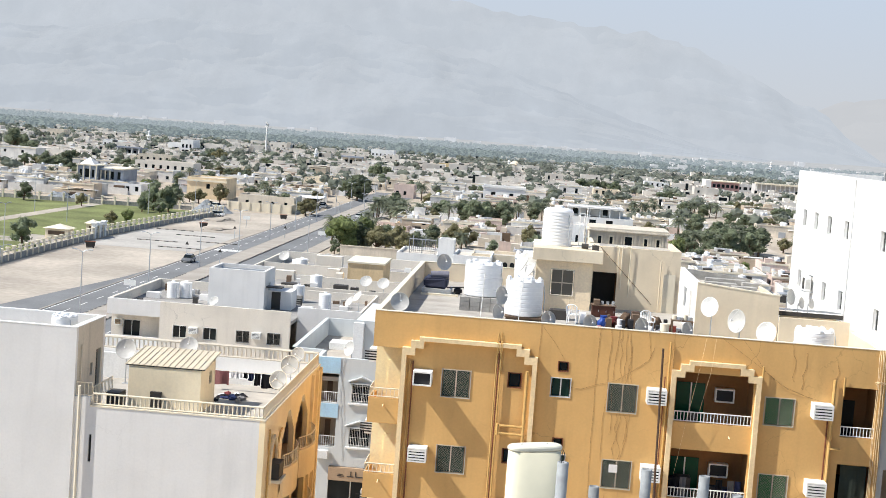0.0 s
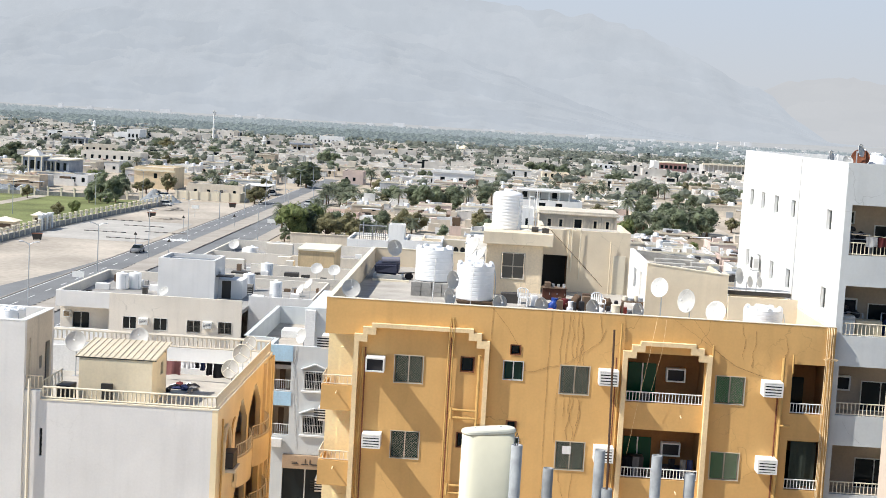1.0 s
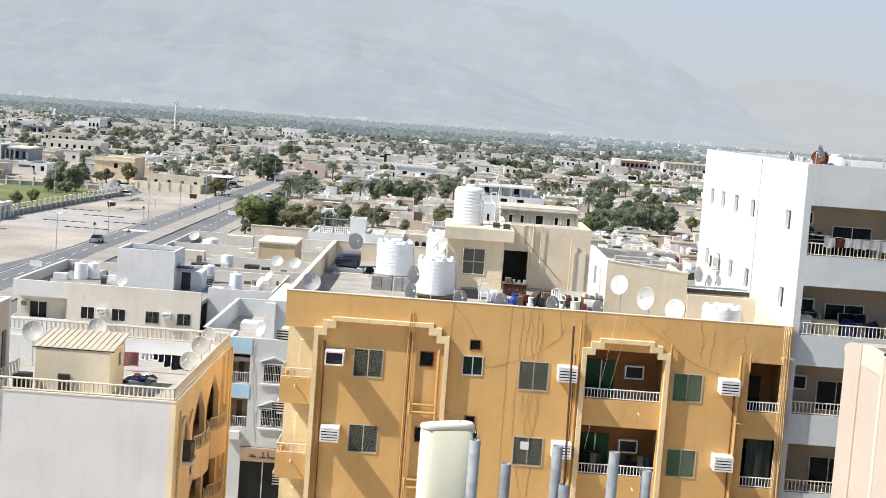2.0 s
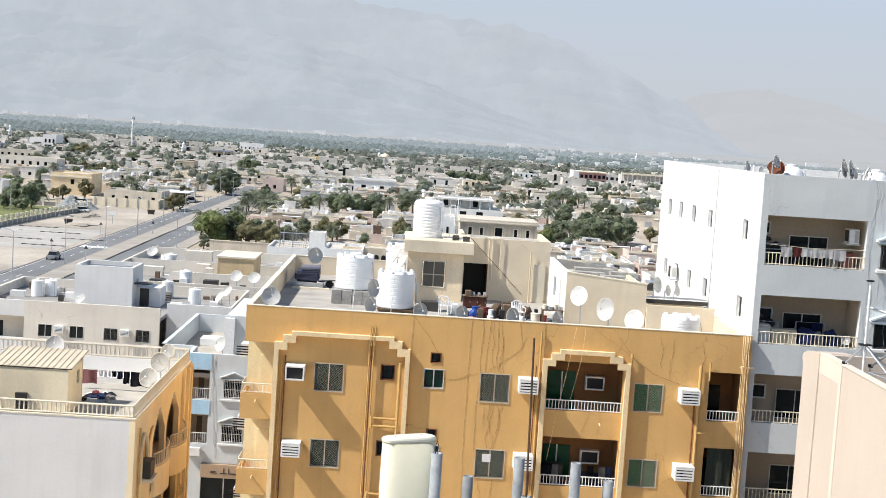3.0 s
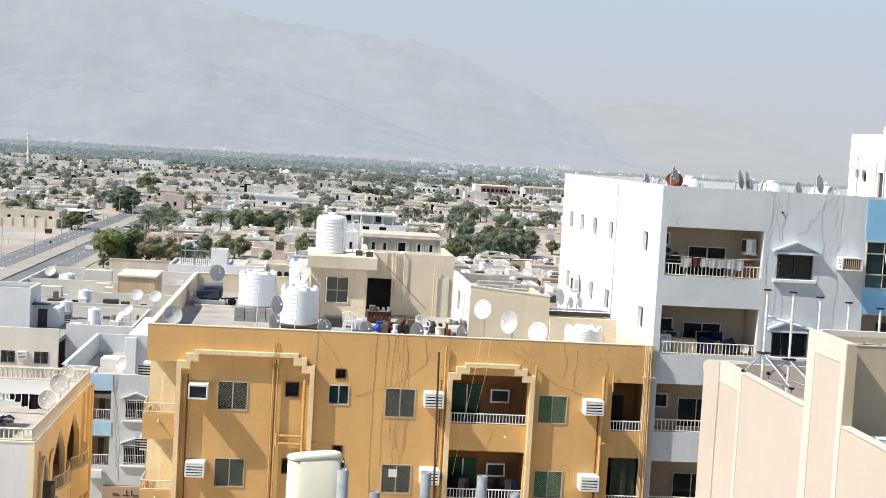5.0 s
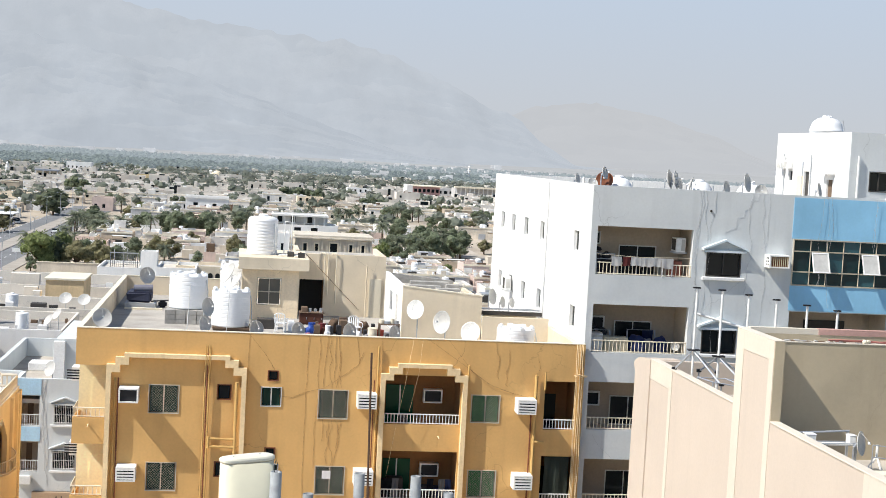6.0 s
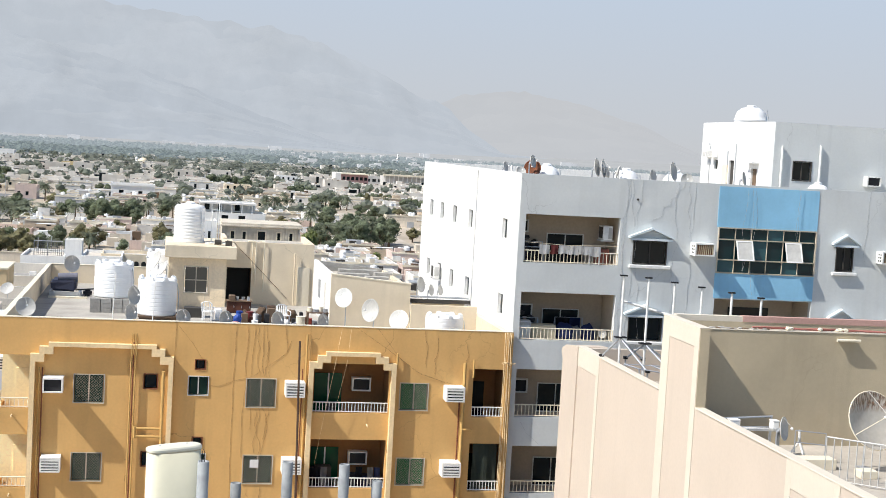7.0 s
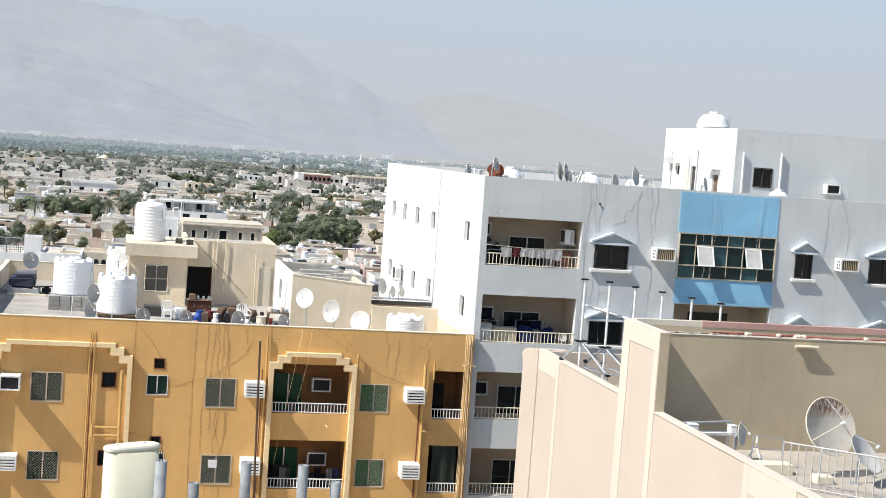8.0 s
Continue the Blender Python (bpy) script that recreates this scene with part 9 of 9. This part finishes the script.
def park_kiosk(x0, x1, y0, y1, h, label):
    t = thing("kiosk", ((x0 + x1) / 2, (y0 + y1) / 2, 0), label, "kiosk", "park kiosks")
    part("wall", boxes((x0, x1, y0, y1, 0, h)), CREAM, t)
    bm = bmesh.new()
    base = [bm.verts.new(p) for p in ((x0 - 0.5, y0 - 0.5, h), (x1 + 0.5, y0 - 0.5, h), (x1 + 0.5, y1 + 0.5, h), (x0 - 0.5, y1 + 0.5, h))]
    tip = bm.verts.new(((x0 + x1) / 2, (y0 + y1) / 2, h + 0.9))
    bm.faces.new(base[::-1])
    for i in range(4):
        bm.faces.new((base[i], base[(i + 1) % 4], tip))
    part("roof", bm, PALE_TRIM, t)
    part("hatch", boxes((x0 + 0.6, x1 - 0.6, y0 - 0.05, y0 - 0.004, 1.0, h - 0.5)), WOOD, t)


park_kiosk(-101.5, -96.8, 286, 290, 2.3, "cream park kiosk with a low hipped roof")
park_kiosk(-97.6, -95.4, 300.5, 303, 2.6, "small cream gatehouse with a hipped roof")
lamp_p = thing("street_lamp", (0, 0, 0), "tall grey street lamp with two arms", "street lamp", "street lamps")
bm = bmesh.new()
rod(bm, (0, 0, 0), (0, 0, 8.6), 0.1, 7, 0.055)
part("pole", bm, METAL_GREY, lamp_p)
for s in (-1, 1):
    bm = bmesh.new()
    path_rod(bm, [(0, 0, 8.4), (s * 0.5, 0, 8.7), (s * 0.9, 0, 8.78)], 0.05)
    part("arm", bm, METAL_GREY, lamp_p)
    part("lantern", soft(boxes((s * 1.15 - 0.3, s * 1.15 + 0.3, -0.14, 0.14, 8.74, 8.88)), 0.03), METAL_GREY, lamp_p)
lamp_p.location = (-61.6, 188.7, 0)
for i in range(1, 12):
    copy_thing(lamp_p, Matrix.Translation((-61.6 + (0.5 if i > 6 else 0), 188.7 + 34 * i, 0)))
for x, y in ((-72.5, 187), (-48.5, 300), (-48.5, 345), (-48.5, 395), (-101, 262), (-112, 330), (-104, 372), (-128, 352), (-97, 395)):
    copy_thing(lamp_p, Matrix.Translation((x, y, 0)) @ Matrix.Rotation(0.3 * x, 4, "Z"))


def road_sign(x, y, kind):
    t = thing("road_sign", (x, y, 0), "triangular road sign on a grey post" if kind == "tri" else "blank road sign board on a grey post", "road sign", "road signs")
    bm = bmesh.new()
    rod(bm, (x, y, 0), (x, y, 3.0), 0.06, 6)
    part("post", bm, METAL_GREY, t)
    bm = bmesh.new()
    if kind == "tri":
        f = bm.faces.new([bm.verts.new(p) for p in ((x - 0.38, y - 0.07, 2.45), (x + 0.38, y - 0.07, 2.45), (x, y - 0.07, 3.1))])
        e = bmesh.ops.extrude_face_region(bm, geom=[f])
        bmesh.ops.translate(bm, vec=(0, 0.04, 0), verts=[g for g in e["geom"] if isinstance(g, bmesh.types.BMVert)])
        fix(bm)
    else:
        box(bm, x - 0.9, x + 0.9, y - 0.08, y - 0.04, 2.2, 3.1)
    part("board", bm, DARK_METAL if kind == "tri" else METAL_WHITE, t)


for x, y, k in ((-59, 262, "tri"), (-67.9, 272, "tri"), (-59, 330, "tri"), (-49, 322, "board"), (-68.5, 318, "tri"), (-73, 352, "board"), (-59.5, 205, "board")):
    road_sign(x, y, k)


def car(x, y, turn, paint, label):
    t = thing("car", (0, 0, 0), label, "car", "cars")
    bm = boxes((-0.88, 0.88, -2.2, 2.2, 0.32, 0.92))
    soft(bm, 0.14, 2)
    part("body", bm, paint, t)
    bm = bmesh.new()
    v = [bm.verts.new(p) for p in ((-0.8, -1.3, 0.9), (0.8, -1.3, 0.9), (0.8, 1.9, 0.9), (-0.8, 1.9, 0.9), (-0.62, -0.6, 1.45), (0.62, -0.6, 1.45), (0.62, 1.3, 1.45), (-0.62, 1.3, 1.45))]
    for f in ((0, 1, 5, 4), (1, 2, 6, 5), (2, 3, 7, 6), (3, 0, 4, 7), (4, 5, 6, 7)):
        bm.faces.new([v[q] for q in f])
    part("glazing", fix(bm), GLASS, t)
    part("roof", soft(boxes((-0.64, 0.64, -0.62, 1.32, 1.43, 1.5)), 0.03), paint, t)
    for sx in (-0.86, 0.86):
        for sy in (-1.35, 1.35):
            bm = bmesh.new()
            rod(bm, (sx - 0.1, sy, 0.33), (sx + 0.1, sy, 0.33), 0.33, 14)
            w = part("wheel", bm, BLACK, t)
            bm = bmesh.new()
            rod(bm, (sx - 0.11, sy, 0.33), (sx + 0.11, sy, 0.33), 0.19, 10)
            part("rim", bm, METAL_GREY, w)
    t.matrix_basis = Matrix.Translation((x, y, 0.035)) @ Matrix.Rotation(turn, 4, "Z")
    return t


CARS = [surface("white_car_paint", (0.75, 0.75, 0.75), 0.25, bump=0), surface("silver_car_paint", (0.4, 0.41, 0.43), 0.25, metal=0.4, bump=0), surface("dark_car_paint", (0.03, 0.03, 0.035), 0.25, bump=0), surface("maroon_car_paint", (0.12, 0.02, 0.02), 0.3, bump=0)]
for x, y, a, c, w in ((-65.2, 263, 0.0, 1, "silver"), (-70.2, 436, 0.5, 0, "white"), (-69.8, 442, 0.5, 1, "silver"), (-70.4, 448, 0.5, 0, "white"), (-69.6, 455, 0.4, 0, "white"), (-70.5, 462, 0.5, 1, "silver"), (-53, 420, 3.1, 0, "white"), (-96, 418, 1.2, 0, "white"), (-112, 416, 1.4, 2, "dark"), (-88, 384, 1.3, 0, "white"), (-100, 425, 1.5, 1, "silver"), (-139, 410, 1.5, 2, "dark")):
    car(x, y, a, CARS[c], w + " car standing beside the road" if x < -66 else w + " car on the asphalt road")


def skip_bin(x, y, turn):
    t = thing("waste_container", (0, 0, 0), "dark steel waste container on the sandy lot", "container", "waste containers")
    bm = bmesh.new()
    v = [bm.verts.new(p) for p in ((-1.1, -0.7, 0.25), (1.1, -0.7, 0.25), (1.1, 0.7, 0.25), (-1.1, 0.7, 0.25), (-1.4, -0.9, 1.7), (1.4, -0.9, 1.7), (1.4, 0.9, 1.7), (-1.4, 0.9, 1.7))]
    for f in ((3, 2, 1, 0), (4, 5, 6, 7), (0, 1, 5, 4), (1, 2, 6, 5), (2, 3, 7, 6), (3, 0, 4, 7)):
        bm.faces.new([v[q] for q in f])
    part("body", bm, DARK_METAL, t)
    part("lid", boxes((-1.45, 1.45, -0.95, 0.95, 1.705, 1.8)), RUST, t)
    for sx in (-0.9, 0.9):
        part("wheel", boxes((sx - 0.1, sx + 0.1, -0.6, 0.6, 0, 0.25)), BLACK, t)
    t.matrix_basis = Matrix.Translation((x, y, 0.012)) @ Matrix.Rotation(turn, 4, "Z") @ Matrix.Scale(0.72, 4)


for x, y in ((-88.3, 275.1), (-81.8, 343), (-70.8, 392)):
    skip_bin(x, y, 0.3)
for x, y, h in ((-79, 340, 0.7), (-77.5, 343, 0.5), (-83, 372, 0.9), (-85, 368, 0.7)):
    bm = bmesh.new()
    bmesh.ops.create_icosphere(bm, subdivisions=3, radius=1)
    for v in bm.verts:
        v.co = Vector((v.co.x * 3, v.co.y * 2.5, max(0, v.co.z) * h)) * (1 + 0.3 * noise.noise(v.co * 2 + Vector((x, y, 0)))) + Vector((x, y, 0))
    single("sand_mound", bm, LOT, "low mound of sand on the lot", "mound")
GRAVEL = surface("grey_gravel", (0.25, 0.27, 0.29), 1.0, blotch=0.2, grain=0.25, big=0.6, fine=2.5, bump=0.4)
for x, y, wx, h in ((-139, 402, 4.0, 3.4), (-133, 404, 4.4, 3.0), (-94, 398, 4.6, 3.2), (-90, 399, 3.2, 2.0)):
    bm = bmesh.new()
    bmesh.ops.create_grid(bm, x_segments=24, y_segments=18, size=1)
    for v in bm.verts:
        rr = min(1.0, math.hypot(v.co.x, v.co.y))
        z = (1 - rr) ** 0.8 * h * (1 + 0.5 * noise.noise(Vector((v.co.x * 2.2 + x, v.co.y * 2.2, 0.5)))) + 0.25 * (1 - rr) * noise.noise(v.co * 9)
        v.co = Vector((x + v.co.x * wx, y + v.co.y * 3, max(0.035, z + 0.03)))
    single("rubble_mound", bm, GRAVEL, "grey mound of rubble beside the park", "mound")
shed = thing("carport", (-72, 470, 0), "white sheet carport beside parked cars", "carport")
part("roof", boxes((-78, -70, 452, 466, 3.0, 3.2)), WHITE, shed)
for x in (-77.5, -70.5):
    for y in (453, 465):
        part("post", boxes((x - 0.1, x + 0.1, y - 0.1, y + 0.1, 0, 3.0)), METAL_GREY, shed)
# ---- trees ----
def lobe(bm, c, rad, seed):
    """The dense inside of one lobe of a crown: an uneven clump."""
    made = bmesh.ops.create_icosphere(bm, subdivisions=2, radius=1)["verts"]
    for v in made:
        k = rad * (0.74 + 0.42 * noise.noise(v.co * 1.9 + Vector((seed, 0, 0))) + 0.2 * noise.noise(v.co * 5.0 + Vector((0, seed, 0))))
        v.co = Vector(c) + Vector((v.co.x * k, v.co.y * k, v.co.z * k * 0.75))


def leaf_cloud(bm, blobs, n, size, r):
    """Small leaf clumps scattered through uneven lobes."""
    for _ in range(n):
        c, rad = r.choice(blobs)
        v = Vector((r.gauss(0, 1), r.gauss(0, 1), r.gauss(0, 1))).normalized() * (rad * r.uniform(0.62, 1.1))
        p = Vector(c) + Vector((v.x, v.y, v.z * 0.75))
        s = size * r.uniform(0.5, 1.5)
        q = Euler((r.uniform(-0.9, 0.9), r.uniform(-0.9, 0.9), r.uniform(0, 6.3))).to_matrix()
        a = [bm.verts.new(p + q @ Vector(k) * s) for k in ((-1, -0.6, 0), (1, -0.5, 0.15), (0.8, 0.7, -0.1), (-0.9, 0.5, 0.1))]
        bm.faces.new(a)


def broad_tree(seed, height, leaf, label, wide=1.0):
    r = random.Random(seed)
    t = thing("tree", (0, 0, 0), label, "tree", "trees of the town")
    bm = bmesh.new()
    rod(bm, (0, 0, 0), (0.1, 0, height * 0.24), 0.28, 7, 0.2)
    blobs = []
    for i in range(11):
        a = math.tau * i / 11 + r.uniform(-0.4, 0.4)
        k = r.uniform(0.08, 0.33) * height * wide
        c = (k * math.cos(a), k * math.sin(a), height * r.uniform(0.2, 0.74))
        blobs.append((c, height * r.uniform(0.15, 0.26)))
        rod(bm, (0.1, 0, height * 0.2), (c[0] * 0.8, c[1] * 0.8, c[2]), 0.13, 5, 0.04)
    blobs.append(((0, 0, height * 0.76), height * 0.23))
    part("trunk", bm, BARK, t)
    bm = bmesh.new()
    for i, (c, rad) in enumerate(blobs):
        lobe(bm, c, rad, seed * 3.7 + i)
    leaf_cloud(bm, blobs, 1500, height * 0.02, r)
    part("crown", bm, leaf, t)
    return t


def palm_tree(seed, height, n=58):
    r = random.Random(seed)
    t = thing("palm_tree", (0, 0, 0), "date palm with a rough trunk and arching fronds", "palm", "palms of the town")
    bm = bmesh.new()
    rod(bm, (0, 0, 0), (0.15, 0.05, height), 0.24, 7, 0.19)
    part("trunk", bm, BARK, t)
    bm = bmesh.new()
    for i in range(n):
        a, lift = r.uniform(0, math.tau), r.uniform(-0.6, 1.25)
        L = r.uniform(2.3, 3.2)
        u = Vector((math.cos(a), math.sin(a), 0))
        side = Vector((-u.y, u.x, 0))
        pts = []
        for k in range(6):
            s = k / 5
            pts.append(Vector((0.15, 0.05, height)) + u * (L * s * math.cos(lift * (1 - s * 0.6))) + Vector((0, 0, L * (math.sin(lift) * s - 0.55 * s * s))))
        for k in range(5):
            for m in range(3):
                f0, f1 = m / 3, m / 3 + 0.3
                pa, pb = pts[k].lerp(pts[k + 1], f0), pts[k].lerp(pts[k + 1], f1)
                w = 0.55 * (1 - 0.13 * k) * (0.5 if k == 0 else 1)
                for sg in (-1, 1):
                    tip = (pa + pb) / 2 + side * sg * w + Vector((0, 0, -0.2)) + u * 0.25
                    bm.faces.new([bm.verts.new(p) for p in (pa, pb, tip)])
    part("crown", bm, PALM_LEAF, t)
    return t


protos = [broad_tree(1, 6.5, LEAF, "dense green shade tree, paled for haze"), broad_tree(2, 5.5, LEAF_OLIVE, "olive-green thorn tree with an uneven crown", 1.2),
          broad_tree(3, 8.0, LEAF, "large dark green shade tree", 1.1), broad_tree(4, 4.5, LEAF_BRIGHT, "small fresh green garden tree", 1.1)]
palms = [palm_tree(5, 3.4), palm_tree(6, 5.6)]
for i, p in enumerate(protos + palms):
    p.location = (-34 - 2.6 * i, 322 + 3 * (i % 2), 0)


def plant(kind, x, y, s=1.0):
    return copy_thing(kind, Matrix.Translation((x, y, 0)) @ Matrix.Rotation(rnd.uniform(0, 6.3), 4, "Z") @ Matrix.Scale(s, 4))


r85 = random.Random(85)
TALL = (6.5, 5.5, 8.0, 4.5, 5.6, 7.8)
for x0, x1, y0, h, kinds in PARK_SIDE + TOWN_SIDE:
    n = max(1, round((x1 - x0) / (0.62 * h)))
    for k in range(2 * n if x1 - x0 > 7 else n):
        i = kinds[k % len(kinds)]
        s = h / TALL[i] * r85.uniform(0.82, 1.05)
        plant((protos + palms)[i], x0 + (x1 - x0) * ((k % n) + r85.uniform(0.25, 0.75)) / n, y0 + r85.uniform(0, 3) + (8 if k >= n else 0), s)
for x, y, h, w, i in PARK_TREES + TOWN_TREES:
    k, span = h / (0.95 * TALL[i]), w / ((1.06, 1.27, 1.16, 1.16)[i] * TALL[i])
    copy_thing(protos[i], Matrix.Translation((x, y, 0)) @ Matrix.Rotation(r85.uniform(0, 6.3), 4, "Z") @ Matrix.Diagonal((span, span, k, 1)))
for x, y, h in ((-49.6, 428, 3.6), (-46.5, 444, 4.2), (-44, 452, 4.6), (-48, 455, 4.4), (-40, 409, 4.4), (-36.1, 412, 4.2), (-33.3, 405, 6.4), (-42.5, 431, 4.0), (-51.5, 470, 4.6), (-29, 322, 3.6)):
    plant(palms[1 if h > 4.5 else 0], x, y, h / (5.6 if h > 4.5 else 3.4) * 0.9)
count = 0
while count < 170:
    y = 310 + 330 * r85.random() ** 0.9
    x = r85.uniform(-0.43, 0.27) * y
    if (-68 < x < -47 and y < 585) or (-96 < x < -46 and y < 425) or (-262 < x < -94 and y < 405) or (-46 < x < 18 and y < 290):
        continue
    k = r85.random()
    plant(palms[count % 2] if k < 0.4 else protos[count % 4], x, y, r85.uniform(0.5, 1.0))
    count += 1

# farther trees: one mass of uneven crowns and leaf clumps
bm = bmesh.new()
bmesh.ops.create_icosphere(bm, subdivisions=2, radius=1)
CORE_V = np.array([tuple(v.co) for v in bm.verts])
CORE_F = [tuple(v.index for v in f.verts) for f in bm.faces]
bm.free()
CORES = [CORE_V * np.array([[0.72 + 0.45 * noise.noise(Vector(v) * 1.7 + Vector((k * 5.3, 0, 0))) + 0.16 * noise.noise(Vector(v) * 4.5 + Vector((0, k, 0)))] for v in CORE_V]) for k in range(8)]
V, F = [], []
nr = np.random.RandomState(9)
for _ in range(4600):
    y = 480 + 800 * nr.rand() ** 0.7
    x = (nr.rand() * 0.75 - 0.47) * y
    if noise.noise(Vector((x / 38.0, y / 60.0, 4.4))) < 0.08 and nr.rand() < 0.88:
        continue
    if -70 < x < -46 and y < 590 or taken(x - 1, x + 1, y - 3, y + 26) or 84 < x < 175 and 790 < y < 940:
        continue
    R, h = 1.1 + 2.7 * nr.rand() ** 1.5, 2.2 + 3.2 * nr.rand()
    wide, spin = 0.7 + 0.5 * nr.rand(), nr.rand() * 6.3
    core = CORES[nr.randint(8)]
    k = len(V)
    c, s_ = math.cos(spin), math.sin(spin)
    V += [(x + R * wide * (c * a - s_ * b), y + R * (s_ * a + c * b), h + 0.75 * R * z) for a, b, z in core]
    F += [(k + a, k + b, k + d) for a, b, d in CORE_F]
    m, leaf = (36, 0.24) if y < 720 else (14, 0.34)
    q = nr.normal(size=(m, 3))
    q /= np.linalg.norm(q, axis=1)[:, None]
    q *= (0.72 + 0.3 * nr.rand(m))[:, None]
    for dx, dy, dz in q:
        o = np.array((x + R * dx * wide, y + R * dy, h + 0.75 * R * dz))
        a, b = nr.normal(size=3) * leaf, nr.normal(size=3) * leaf
        k = len(V)
        V += [tuple(o - a), tuple(o + b), tuple(o + a), tuple(o - b)]
        F.append((k, k + 1, k + 2, k + 3))
me = bpy.data.meshes.new("far_trees")
me.from_pydata(V, [], F)
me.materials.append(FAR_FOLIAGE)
tagged(new("far_trees", me), "many green trees among far houses, paled for haze", "trees", kind="stuff")

# palm groves far out: three belts of small crowns, thinner towards the town
def grove(y0, y1, count, seed, material, thin):
    verts, faces = [], []
    rs = np.random.RandomState(seed)
    for _ in range(count):
        y = y0 + (y1 - y0) * rs.rand()
        x = (rs.rand() * 0.94 - 0.46) * y
        if thin and (x < -30 - 0.1 * (y - y0) and rs.rand() < 0.93 or rs.rand() > (y - y0 + 60) / (y1 - y0)):
            continue
        if thin and 84 < x < 175 and y < 960 or x > 90 and rs.rand() < 0.2:
            continue
        tree, h = 0.75 + 0.7 * rs.rand(), 4.2 + 4.2 * rs.rand()
        c = len(verts)
        verts.append((x, y, h))
        for i in range(10):
            a = math.tau * (i + rs.rand()) / 10
            L, dz = tree * (2.2 + 1.6 * rs.rand()), -2.6 + 3.6 * rs.rand()
            b = len(verts)
            verts.append((x + L * math.cos(a - 0.3), y + L * math.sin(a - 0.3), h + dz))
            verts.append((x + L * math.cos(a + 0.3), y + L * math.sin(a + 0.3), h + dz - 0.5))
            faces.append((c, b, b + 1))
        b = len(verts)
        verts += [(x - 1.2, y, 0), (x + 1.2, y, 0), (x + 1.8, y, h - 2), (x - 1.8, y, h - 2)]
        faces.append((b, b + 1, b + 2, b + 3))
    data = bpy.data.meshes.new("palm_grove")
    data.from_pydata(verts, [], faces)
    data.materials.append(material)
    tagged(new("palm_grove", data), "wide belt of date palms below the mountains", "palm grove", kind="stuff")


# Each farther belt is coloured hazier than the one before it.
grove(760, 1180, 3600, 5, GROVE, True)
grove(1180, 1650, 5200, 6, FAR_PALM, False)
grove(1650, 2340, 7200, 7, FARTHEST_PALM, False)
